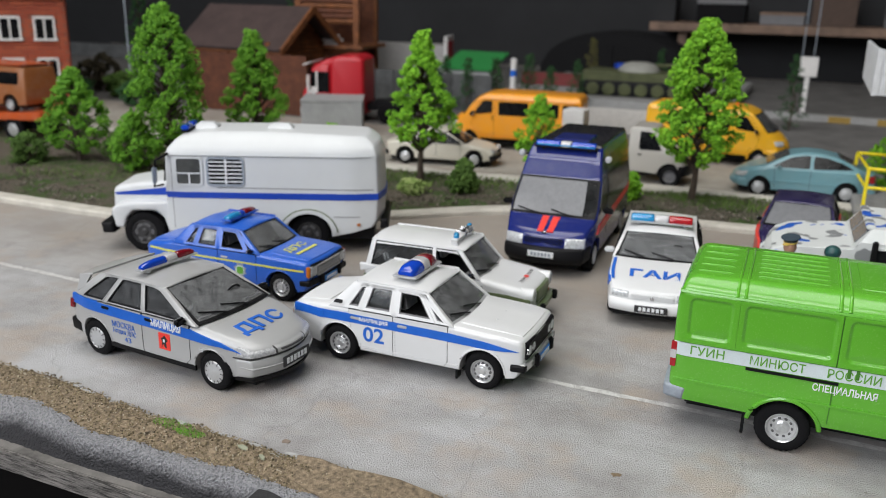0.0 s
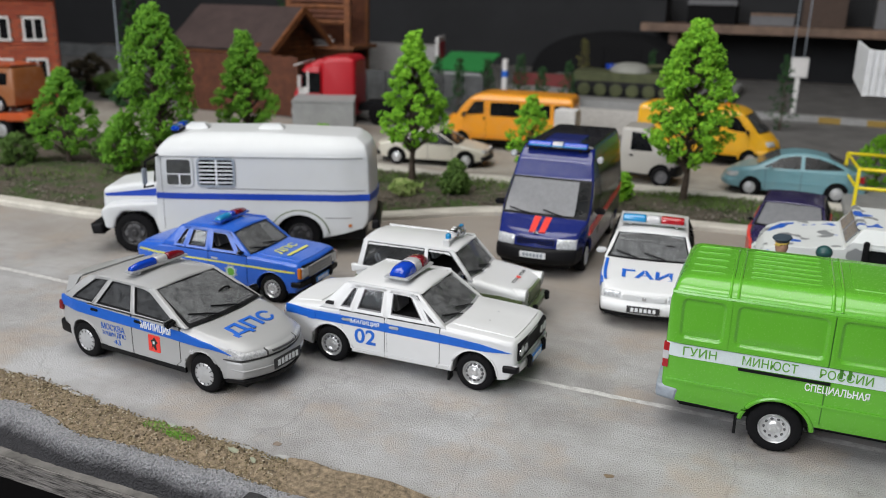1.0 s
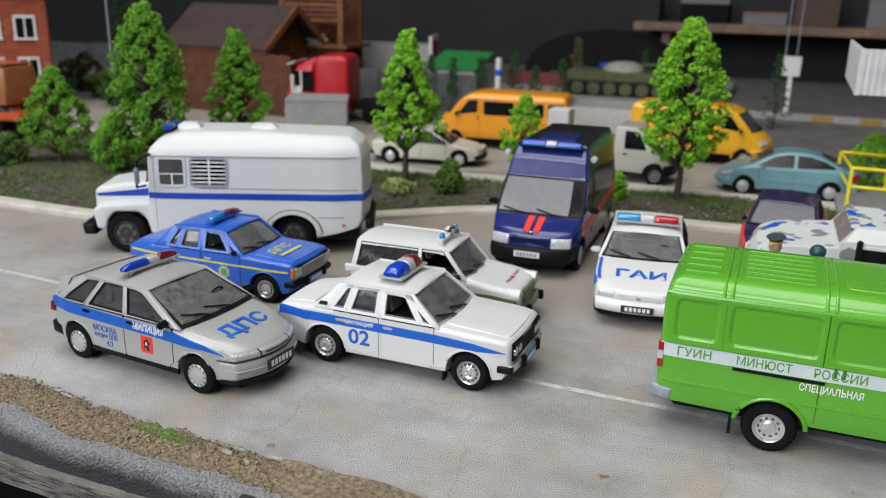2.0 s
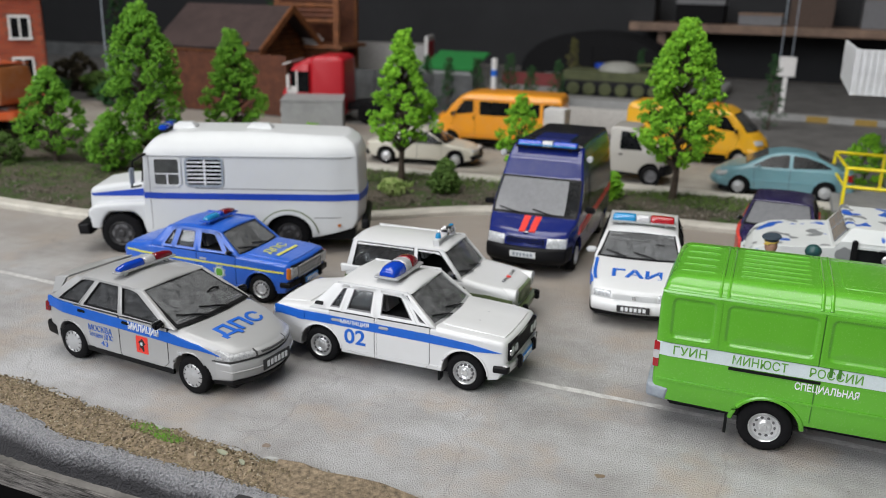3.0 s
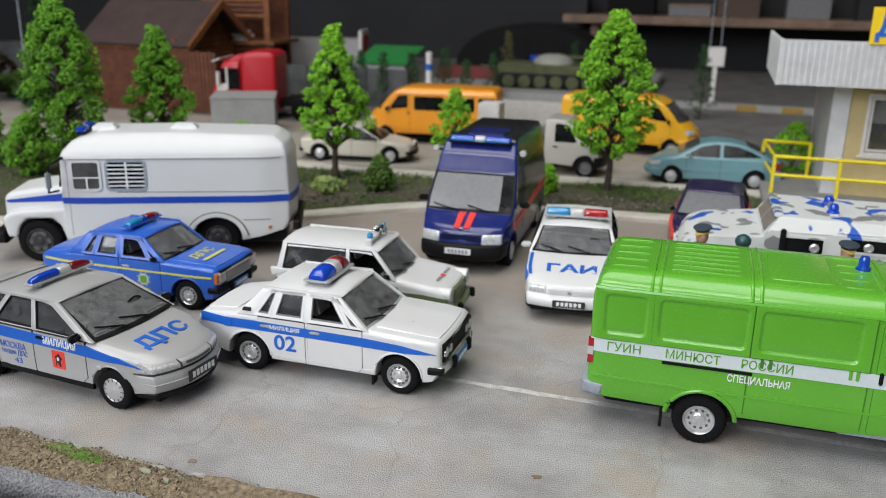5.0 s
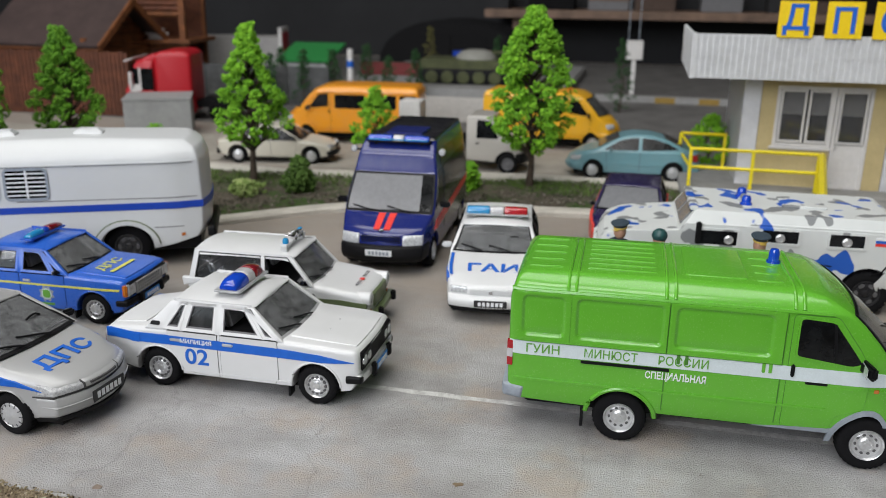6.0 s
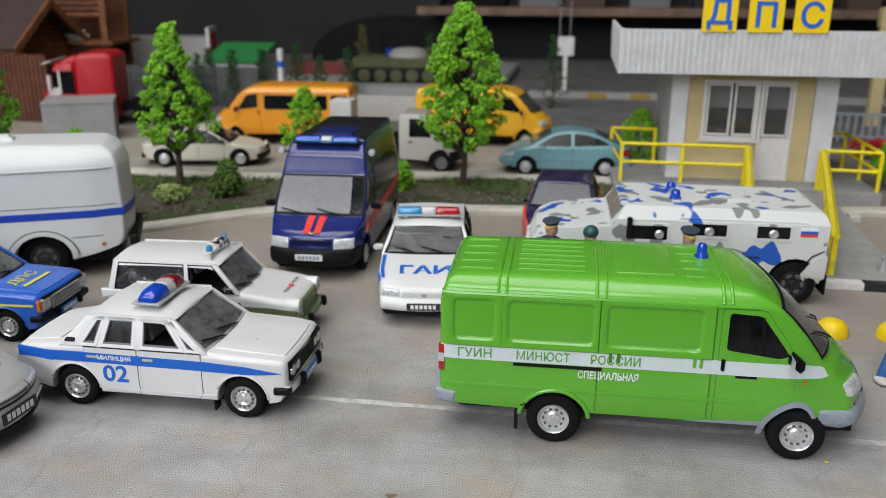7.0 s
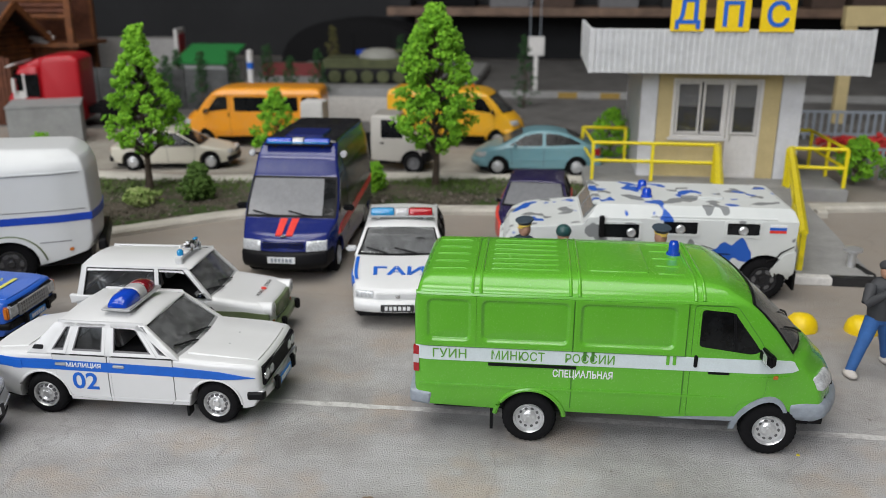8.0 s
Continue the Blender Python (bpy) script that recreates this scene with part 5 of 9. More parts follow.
def cameraman():
    bm = bmesh.new()
    for s, fx, fy in ((-1, -0.42, -0.12), (1, 0.42, 0.30)):
        bm = limb(bm, (s * 0.10, 0, 0.90), (fx * 0.6, fy * 0.5, 0.48), 0.125, 0.095, 0)
        bm = limb(bm, (fx * 0.6, fy * 0.5, 0.50), (fx, fy, 0.08), 0.092, 0.075, 0)
        bm = ball(bm, (fx - 0.02, fy - 0.05, 0.06), 0.10, 3, 0.9, 1.5, 0.65)
    bm = ball(bm, (0, 0, 0.92), 0.19, 0, 1.0, 0.8, 0.8)
    bm = limb(bm, (0, 0, 0.92), (0.0, -0.02, 1.42), 0.19, 0.22, 1)
    bm = ball(bm, (0, -0.02, 1.42), 0.22, 1, 1.05, 0.8, 0.7)
    for s in (-1, 1):
        bm = limb(bm, (s * 0.22, -0.02, 1.44), (s * 0.34, -0.14, 1.20), 0.09, 0.075, 1)
        bm = limb(bm, (s * 0.34, -0.14, 1.20), (s * 0.14, -0.32, 1.42), 0.07, 0.05, 1)
        bm = ball(bm, (s * 0.12, -0.34, 1.46), 0.065, 2)
    bm = ball(bm, (0, -0.04, 1.66), 0.125, 2, 0.9, 1.0, 1.15)
    bm = ball(bm, (0, -0.01, 1.74), 0.125, 1, 1.0, 1.1, 0.7)
    q = box(-0.17, 0.17, -0.46, -0.30, 1.46, 1.64, 0.03)
    for f in q.faces:
        f.material_index = 4
    bm = merge(bm, q)
    q = move(lathe([(0.07, -0.14), (0.08, 0.0), (0.0, 0.0)], 14, "y"), 0, -0.44, 1.55)
    for f in q.faces:
        f.material_index = 1
    return merge(bm, q)


fig = tagged(part("figurine", cameraman(), [JEANS, JACKET, SKIN, SHOE, GREYPL]), "painted figurine with a camera, blue trousers, dark jacket", "figurine", "figurines")
fig.matrix_world = Matrix.Translation((5.22 * S, 13.42 * S, 0)) @ Matrix.Rotation(radians(12), 4, "Z")


def officer(head_mat, cap):
    bm = bmesh.new()
    for s in (-1, 1):
        bm = limb(bm, (s * 0.10, 0, 0.9), (s * 0.12, 0, 0.08), 0.11, 0.075, 0)
        bm = ball(bm, (s * 0.12, -0.05, 0.05), 0.09, 0, 0.9, 1.5, 0.6)
        bm = limb(bm, (s * 0.24, 0, 1.44), (s * 0.28, -0.05, 0.88), 0.08, 0.06, 0)
    bm = limb(bm, (0, 0, 0.85), (0, 0, 1.44), 0.18, 0.21, 0)
    bm = ball(bm, (0, 0, 1.44), 0.21, 0, 1.1, 0.8, 0.5)
    bm = ball(bm, (0, 0, 1.65), 0.115, 1, 0.92, 1.0, 1.15)
    if cap:
        q = move(lathe([(0.115, 0.0), (0.115, 0.045), (0.165, 0.095), (0.155, 0.115), (0.0, 0.125)], 20, "z"), 0, 0.0, 1.725, rx=8)
        for f in q.faces:
            f.material_index = 0
        bm = merge(bm, q)
        q = move(merge(lathe([(0.119, 0.0), (0.119, 0.03), (0.117, 0.03)], 20, "z"), move(box(-0.05, 0.05, -0.16, -0.10, -0.012, 0.004, 0.004), 0, 0, 0)), 0, 0, 1.728, rx=8)
        for f in q.faces:
            f.material_index = 2
        bm = merge(bm, q)
    else:
        bm = ball(bm, (0, 0.01, 1.71), 0.135, 3, 1.0, 1.1, 0.9)
    return bm


for i, (ox, oy, cap) in enumerate(((-0.25, 15.0, True), (0.42, 14.75, False), (2.06, 14.8, True))):
    f_ = tagged(part("figurine", officer(0, cap), [UNIFORM, SKIN, GOLD, HELMET]), "painted figurine in dark uniform with a peaked cap" if cap else "painted figurine in dark uniform with a round helmet", "figurine", "figurines")
    f_.matrix_world = Matrix.Translation((ox * S, oy * S, 0)) @ Matrix.Rotation(radians(-35 + 25 * i), 4, "Z")


# ---- room: dark walls, ceiling, floor, shelf ----
WALLD = plain("dark_grey_wall", (0.024, 0.0245, 0.027), 0.9, var=0.15, scale=0.15)
WALLL = plain("light_room_wall", (0.22, 0.215, 0.21), 0.9, var=0.08, scale=0.1)
for nm, b_, m_ in (("wall_back", (-95, 75, 70, 73, -36, 75), WALLD), ("wall_left", (-98, -95, -60, 73, -36, 75), WALLD), ("wall_right", (75, 78, -60, 73, -36, 75), WALLL)):
    tagged(part(nm, box(*b_), m_), "dark grey room wall" if m_ is WALLD else "plain light room wall", "wall", kind="structure")
# unseen wall, added with the opening for window_light
tagged(part("wall_front", merge(box(-98, -66, -63, -60, -36, 75), box(6, 78, -63, -60, -36, 75), box(-66, 6, -63, -60, -36, 14), box(-66, 6, -63, -60, 54, 75)), WALLL), "plain light room wall with a window opening", "wall", kind="structure")
tagged(part("ceiling", box(-98, 78, -63, 73, 75, 78), WALLL), "plain light ceiling", "ceiling", kind="structure")
# near-black colours put in for the unlit void below the table edge
tagged(part("floor", box(-98, 78, -63, 73, -38, -36), plain("floor_void_black", (0.005, 0.0045, 0.0045), 0.95, spec=0.1)), "dark room floor", "floor", kind="structure")
tagged(part("table", box(-70, 45, 7.4, 69.5, -4, -0.62), plain("table_void_black", (0.006, 0.0055, 0.0055), 0.95, spec=0.1)), "board table carrying the miniature town", "table", kind="structure")
SHELFW = plain("brown_shelf_wood", (0.20, 0.125, 0.085), 0.6, var=0.3, scale=1)
sh = thing("wall_shelf", 4, 66.5, 0, 0, "brown wooden shelf with boxes on the dark wall", "shelf")
part("board", box(-16, 26, -2.5, 3.4, 3.55, 4.15, 0.05), SHELFW, sh)
part("bracket", box(-14, -13.4, -1.5, 3.4, 2.4, 3.55), SHELFW, sh)
part("bracket", box(8, 8.6, -1.5, 3.4, 2.4, 3.55), SHELFW, sh)
LOGD_ = plain("dull_brown_carton", (0.085, 0.055, 0.042), 0.8, var=0.2)
rnd = random.Random(21)
xx = -12.0
while xx < 24:
    w_ = rnd.uniform(1.2, 3.4)
    h_ = rnd.uniform(0.8, 2.6)
    bx = thing("shelf_box", xx + w_ / 2, 66.5, 4.15, 0, "dark carton stored on the wall shelf", "box", "shelf boxes")
    part("carton", box(-w_ / 2, w_ / 2, -1.2, 1.2, 0, h_, 0.04), rnd.choice([LOGD_, DARK, WALLD, SEAT]), bx)
    part("lid", box(-w_ / 2 - 0.03, w_ / 2 + 0.03, -1.23, 1.23, h_ * 0.8, h_ + 0.03, 0.03), rnd.choice([SHELFW, DARK, SEAT]), bx)
    xx += w_ + rnd.uniform(0.2, 1.8)

# ---- brick house at the left ----
MORTAR = plain("mortar", (0.25, 0.10, 0.065), 0.9)


def brick_material():
    m, nt, b = nodes_of("red_brick")
    oi = nt.nodes.new("ShaderNodeObjectInfo")
    geo = nt.nodes.new("ShaderNodeNewGeometry")
    col = ramp(nt, geo.outputs["Random Per Island"], [(0.0, (0.25, 0.045, 0.022)), (0.5, (0.36, 0.070, 0.028)), (1.0, (0.43, 0.105, 0.042))])
    link(nt, mix(nt, noise_tex(nt, coords(nt), 8, 5), tuple((0.30, 0.07, 0.04)), col), b.inputs["Base Color"])
    b.inputs["Roughness"].default_value = 0.9
    return m


BRICK = brick_material()
house = thing("brick_house", -36.7, 26.3, 0, 47, "red brick house with white framed windows", "house")
part("wall", box(-5.5, 5.1, 0, 7, 0, 5.2), MORTAR, house)
WINS = [(c, z) for c in (-3.19, -1.72, -0.25, 1.22, 2.7, 4.17) for z in (1.45, 3.35)]
laid = []
zz, row = 0.05, 0
while zz < 5.1:
    xx = -5.5 - (0.25 if row % 2 else 0)
    while xx < 5.1:
        x0, x1 = max(-5.5, xx), min(5.1, xx + 0.46)
        if x1 - x0 > 0.08 and not any(abs((x0 + x1) / 2 - c) < 0.52 and z - 0.1 < zz + 0.08 < z + 1.05 for c, z in WINS):
            laid.append((x0, x1, -0.05, 0.01, zz, zz + 0.17))
        xx += 0.49
    zz += 0.20
    row += 1
tagged(mesh_part("brickwork", boxes_mesh("brickwork", laid), BRICK, house), kind="stuff")
laid = []
zz, row = 0.05, 0
while zz < 5.1:
    yy = 0.0 - (0.25 if row % 2 else 0)
    while yy < 7:
        y0, y1 = max(0.0, yy), min(7, yy + 0.46)
        if y1 - y0 > 0.08:
            laid.append((5.09, 5.15, y0, y1, zz, zz + 0.17))
        yy += 0.49
    zz += 0.20
    row += 1
tagged(mesh_part("brickwork", boxes_mesh("brickwork", laid), BRICK, house), kind="stuff")
for c, z in WINS:
    w_ = part("window", merge(box(c - 0.47, c - 0.37, -0.10, 0.05, z, z + 1.0), box(c + 0.37, c + 0.47, -0.10, 0.05, z, z + 1.0), box(c - 0.47, c + 0.47, -0.10, 0.05, z + 0.9, z + 1.02), box(c - 0.52, c + 0.52, -0.16, 0.05, z - 0.10, z), box(c - 0.04, c + 0.04, -0.08, 0.05, z, z + 0.95)), FRAMEW, house)
    for a, b in ((c - 0.37, c - 0.04), (c + 0.04, c + 0.37)):
        part("pane", box(a, b, -0.05, -0.03, z, z + 0.9), GLASS_DARK, w_)
part("roof", box(-5.7, 5.3, -0.3, 7.2, 5.2, 5.5, 0.05), SHELFW, house)

# ---- orange tow truck carrying an old yellow van ----
ORED = paint("orange_red_lacquer", (0.52, 0.085, 0.012), 0.45)
tow = thing("tow_truck", -28.7, 22.7, 0.12, 4, "orange flatbed tow truck", "truck")
part("flatbed", move(box(-6.0, 2.6, -1.05, 1.05, 0, 0.28, 0.05), 0, 0, 0.72, ry=-3), ORED, tow)
part("chassis", box(-5.5, 2.2, -0.5, 0.5, 0.42, 0.72), BLACK, tow)
for xx in (1.2, -4.0):
    for s in (-1, 1):
        w_ = part("wheel", move(lathe([(0.25, -0.14), (0.42, -0.14), (0.45, -0.09), (0.45, 0.09), (0.42, 0.14), (0.25, 0.14)], 24), xx, s * 0.9, 0.45), TYRE, tow)
        part("rim", move(lathe([(0.0, -0.15), (0.22, -0.15), (0.27, -0.13), (0.27, 0.1)], 20), xx, s * 0.9, 0.45, rz=0 if s < 0 else 180), RIM, w_)
v = Vehicle("old_yellow_van", -29.0, 22.85, 182, "worn yellow and red old van on the tow truck", "van", 0.85, 1.0, 1.75, tumble=0.12, sill=0.30, front=(1.3, 2.0, 0.05, 0.05), rear=(-1.6, -2.1, 0.05, 0.05), z=1.12)
OLDY = paint("worn_ochre_lacquer", (0.30, 0.10, 0.025), 0.5, dust=0.12)
top = soften([(-2.0, 0.32), (-2.05, 0.9), (-1.95, 1.70), (0.9, 1.74), (1.10, 1.62), (1.35, 1.02), (1.95, 0.95), (2.05, 0.5), (1.98, 0.32)], 0.06, 2)
v.body("body", top, (1.2, -1.2), 0.32, 0.38, OLDY, r=0.08, xs=8, zs=(0.7, 1.0, 1.4))
for x0, x1 in ((-1.7, -0.7), (-0.55, 0.3), (0.42, 0.98)):
    v.on_flank("side_window", rounded(x0, x1, 1.08, 1.52, 0.05), GLASS_DARK, d=0.012)
v.on_flank("red_door", [(-0.6, 0.35), (0.36, 0.35), (0.36, 1.0), (-0.6, 1.0)], REDCAR, d=0.012)
v.raw("roof_sheet", box(-1.9, 0.9, -0.78, 0.78, 1.74, 1.80, 0.03), ORED)
v.wheels((1.2, -1.2), 0.32, 0.2, RIM_DULL, 0.74, "steel")

# ---- log house, tower, board fence ----
LOG = plain("orange_brown_log", (0.20, 0.068, 0.020), 0.7, var=0.35, scale=2)
LOGD = plain("dark_brown_board", (0.125, 0.040, 0.018), 0.75, var=0.35, scale=2)
ROOFB = plain("brown_roof_felt", (0.062, 0.040, 0.037), 0.9, var=0.2, scale=1)
log = thing("log_house", -29.2, 38.5, -0.55, -4, "brown log house with a felt gable roof", "house")
for i in range(14):
    z = 0.15 + 0.26 * i
    part("log", tube([(-1.9, -2.4, z), (3.9, -2.4, z)], 0.14, 8), LOG, log)
    part("log", tube([(3.6, -2.6, z + 0.13), (3.6, 2.6, z + 0.13)], 0.14, 8), LOG, log)
for i in range(7):
    z = 3.8 + 0.24 * i
    hw = 2.0 - i * 0.31
    part("log", tube([(3.6, -hw, z), (3.6, hw, z)], 0.13, 8), LOG, log)
part("core", box(-1.9, 3.6, -2.3, 2.4, 0, 3.6), LOGD, log)
for s in (-1, 1):
    q = move(box(-2.4, 4.6, -1.75, 1.75, -0.09, 0.09, 0.02), 0, s * 1.36, 4.43, rx=-s * 37)
    r_ = part("roof", q, ROOFB, log)
    part("bargeboard", move(box(4.55, 4.72, -1.75, 1.75, -0.20, 0.12, 0.02), 0, s * 1.36, 4.43, rx=-s * 37), LOG, r_)
    part("eaves_board", move(box(-2.4, 4.6, -s * 0.08 - 0.05, -s * 0.08 + 0.05, -0.16, 0.1), 0, s * 2.74, 3.40), LOG, r_)
tower = thing("log_tower", -25.4, 42, 0, 8, "brown timber watch tower", "tower")
for s in (-1, 1):
    for t_ in (-1, 1):
        part("corner_post", box(s * 1.7 - 0.16, s * 1.7 + 0.16, t_ * 1.4 - 0.16, t_ * 1.4 + 0.16, 0, 7.0, 0.02), LOG, tower)
for i in range(24):
    if 10 < i < 15:
        continue
    part("log", tube([(-1.9, -1.4, 0.15 + 0.27 * i), (1.9, -1.4, 0.15 + 0.27 * i)], 0.14, 8), LOGD if i % 3 else LOG, tower)
part("deck", box(-2.2, 2.2, -1.9, 1.9, 2.75, 2.95, 0.02), LOG, tower)
part("inner_wall", box(-1.7, 1.7, 1.2, 1.4, 0, 6.8), LOGD, tower)
part("white_sack", move(box(-0.8, 0.8, -0.3, 0.3, 0, 0.55, 0.2, 4), 0.1, -1.5, 2.95), FRAMEW, tower)
fence = thing("board_fence", -25.6, 33.6, 0, 3, "dark reddish board fence", "fence")
for i in range(34):
    part("board", box(-3.4 + 0.2 * i, -3.4 + 0.2 * i + 0.175, -0.04, 0.04, 0.02, 2.80 + 0.03 * ((i * 7) % 3), 0.012), LOGD, fence)
for z in (0.5, 2.3):
    part("fence_rail", box(-3.4, 3.4, 0.04, 0.10, z, z + 0.14), LOGD, fence)

# ---- grey box, red lorry with trailer ----
GREYBOX = plain("grey_painted_box", (0.34, 0.35, 0.35), 0.6, var=0.1, scale=2)
cont = thing("grey_container", -18.75, 30.4, 0, 27, "plain grey box container", "container")
part("shell", box(-1.25, 1.25, -1.1, 1.1, 0.05, 1.46, 0.03), GREYBOX, cont)
part("lid", box(-1.28, 1.28, -1.13, 1.13, 1.42, 1.50, 0.02), GREYBOX, cont)
for s in (-0.9, 0.9):
    part("skid", box(-1.2, 1.2, s - 0.1, s + 0.1, 0.0, 0.06), BLACK, cont)
lorry = thing("red_lorry", -21.0, 33.8, 0, 196, "red long-haul lorry tractor without a trailer", "lorry")
cab = prism(soften([(-0.35, 0.5), (-0.35, 2.60), (0.05, 2.62), (0.50, 2.45), (0.80, 1.55), (0.95, 1.35), (0.95, 0.45)], 0.08, 3), -1.2, 1.2, 0.12, 4)
c_ = part("cab", cab, REDTRUCK, lorry)
part("sleeper", prism(soften([(-1.9, 0.35), (-1.9, 2.86), (-1.6, 3.02), (-0.6, 2.98), (-0.36, 2.8), (-0.36, 0.35)], 0.10, 3), -1.22, 1.22, 0.14, 4), REDTRUCK, lorry)
part("roof_deflector", prism(soften([(-0.5, 2.55), (-0.5, 2.92), (-0.2, 2.85), (0.5, 2.52)], 0.06, 2), -1.05, 1.05, 0.08, 3), REDTRUCK, lorry)
part("windscreen", move(box(-0.02, 0.02, -1.02, 1.02, -0.42, 0.42, 0.01), 0.73, 0, 2.05, ry=-14), GLASS_DARK, c_)
part("side_window", box(-0.30, 0.56, -1.215, 1.215, 1.35, 2.30, 0.02), GLASS_DARK, c_)
for s in (-1, 1):
    part("window_post", box(0.22, 0.30, s * 1.225 - 0.02, s * 1.225 + 0.02, 1.35, 2.30), FRAMEW, c_)
    part("door_liner", box(0.30, 0.72, s * 1.225 - 0.02, s * 1.225 + 0.02, 1.30, 1.62, 0.015), FRAMEW, c_)
part("sun_visor", move(box(-0.2, 0.2, -1.1, 1.1, -0.03, 0.03, 0.01), 0.75, 0, 2.62, ry=20), FRAMEW, c_)
part("grille", box(0.94, 0.99, -0.8, 0.8, 0.7, 1.3, 0.02), BLACK, c_)
part("bumper", box(0.85, 1.08, -1.2, 1.2, 0.35, 0.68, 0.05), FRAMEW, c_)
for s in (-1, 1):
    part("mirror", box(0.55, 0.68, s * 1.36 - 0.08, s * 1.36 + 0.08, 1.55, 2.15, 0.03), FRAMEW, c_)
    part("headlamp", box(1.05, 1.10, s * 0.95 - 0.15, s * 0.95 + 0.15, 0.42, 0.6, 0.02), LAMP, c_)
part("chassis", box(-4.4, 0.5, -0.5, 0.5, 0.55, 0.85), BLACK, lorry)
part("fifth_wheel", box(-3.6, -2.2, -0.5, 0.5, 0.85, 1.0, 0.03), BLACK, lorry)
for xx in (0.1, -3.0):
    for s in (-1, 1):
        part("wheel", move(lathe([(0.0, -0.15), (0.30, -0.15), (0.46, -0.15), (0.5, -0.1), (0.5, 0.1), (0.46, 0.15), (0.0, 0.15)], 24), xx, s * 1.0, 0.5), TYRE, lorry)

tra = thing("pale_box_trailer", -26.6, 47.5, 0, 14, "long pale trailer parked behind the lorry", "trailer")
part("load_box", box(-6.2, 5.2, -1.2, 1.2, 1.0, 2.75, 0.04), plain("pale_trailer_sheet", (0.36, 0.35, 0.345), 0.6), tra)
part("end_panel", box(5.2, 5.4, -1.25, 1.25, 0.9, 3.3, 0.04), FRAMEW, tra)
part("red_panel", box(5.4, 5.45, -0.9, 0.9, 1.3, 3.0, 0.02), REDTRUCK, tra)
for xx in (-5.0, 3.4, 4.5):
    for s in (-1, 1):
        part("wheel", move(lathe([(0.0, -0.15), (0.30, -0.15), (0.46, -0.15), (0.5, -0.1), (0.5, 0.1), (0.46, 0.15), (0.0, 0.15)], 20), xx, s * 1.0, 0.5), TYRE, tra)
part("underframe", box(-6, 5, -0.4, 0.4, 0.7, 1.0), BLACK, tra)

# ---- green-roofed shed, grey fence panels, pole, tank, white wall ----
GREENR = plain("green_sheet_roof", (0.03, 0.24, 0.06), 0.5)
shed = thing("green_roofed_shed", -18.9, 45.5, 0, 0, "grey shed with a bright green roof", "shed")
part("wall", box(-0.85, 1.95, -1.3, 1.3, 0, 1.70), GREYBOX, shed)
part("roof", move(box(-1.55, 1.55, -1.5, 1.5, -0.07, 0.07, 0.02), 0.55, 0, 2.12, rx=15), GREENR, shed)
FENCED = plain("dim_panel_grey", (0.085, 0.088, 0.09), 0.8, var=0.3, scale=1.5)
fp = thing("grey_panel_fence", -19.4, 39.5, 0, 0, "grey panel fence behind the lorry", "fence")
for i in range(8):
    part("panel", box(-4.4 + 1.1 * i, -4.4 + 1.1 * i + 1.06, -0.06, 0.06, 0, 1.9, 0.02), FENCED, fp)
pole = thing("striped_pole", -14.1, 40, 0, 0, "white marker pole with a blue band", "pole")
part("shaft", lathe([(0.16, 0.0), (0.16, 2.75), (0.0, 2.8)], 12, "z"), FRAMEW, pole)
part("band", lathe([(0.17, 1.9), (0.17, 2.2), (0.0, 2.2)], 12, "z"), DECAL_BLUE, pole)
TANKG = plain("olive_tank_paint", (0.075, 0.085, 0.035), 0.8, var=0.25, scale=2)
tank = thing("tank", -9.3, 47.5, 0.55, 4, "olive green tank with a pale turret", "tank")
part("hull", prism(soften([(-3.1, 0.75), (-2.9, 0.45), (2.6, 0.45), (3.3, 0.95), (2.6, 1.30), (-2.9, 1.35)], 0.06), -1.35, 1.35, 0.05, 2), TANKG, tank)
for s in (-1, 1):
    tr_ = part("track", prism(soften([(-3.1, 0.45), (-2.7, 0.03), (2.4, 0.03), (3.1, 0.5), (2.9, 0.85), (-2.9, 0.85)], 0.15, 3), s * 1.15 - 0.25, s * 1.15 + 0.25, 0.02, 0), BLACK, tank)
    for i in range(6):
        part("road_wheel", move(lathe([(0.0, -0.04), (0.2, -0.04), (0.34, -0.02), (0.36, 0.1), (0.0, 0.1)], 18), -2.3 + 0.88 * i, s * 1.43, 0.40, rz=0 if s < 0 else 180), TANKG, tr_)
part("turret", lathe([(1.15, 1.32), (1.1, 1.5), (0.85, 1.72), (0.5, 1.82), (0.0, 1.84)], 20, "z"), plain("pale_turret_paint", (0.30, 0.30, 0.27), 0.7), tank)
part("gun", tube([(0.9, 0, 1.65), (4.6, 0, 1.85)], 0.11, 10), TANKG, tank)
han = thing("dark_hangar", -13.6, 62.0, 0, 0, "black arched hangar against the dark wall", "hangar")
arch = [(-5.4 * math.cos(math.pi * i / 24), 3.4 * math.sin(math.pi * i / 24) ** 0.8) for i in range(25)]
han_mat = plain("black_card_shell", (0.0135, 0.0135, 0.0145), 0.95, spec=0.1)
part("shell", prism(arch, -2.0, 3.0, 0.1, 1), han_mat, han)
for s in (-1, 1):
    part("sliding_door", box(min(s * 0.03, s * 2.6), max(s * 0.03, s * 2.6), -2.12, -2.04, 0.0, 2.5, 0.03), han_mat, han)
for i in range(5):
    part("roof_rib", tube([(a * 1.01, -1.6 + 1.1 * i, b * 1.01) for a, b in arch], 0.05, 6), han_mat, han)
plb = thing("red_planter", -14.6, 50.0, 0.55, 0, "low red planter box behind the firs", "planter")
part("trough", box(-2.3, 2.3, -0.3, 0.3, 0, 0.75, 0.04), plain("dull_red_board", (0.17, 0.03, 0.03), 0.8), plb)
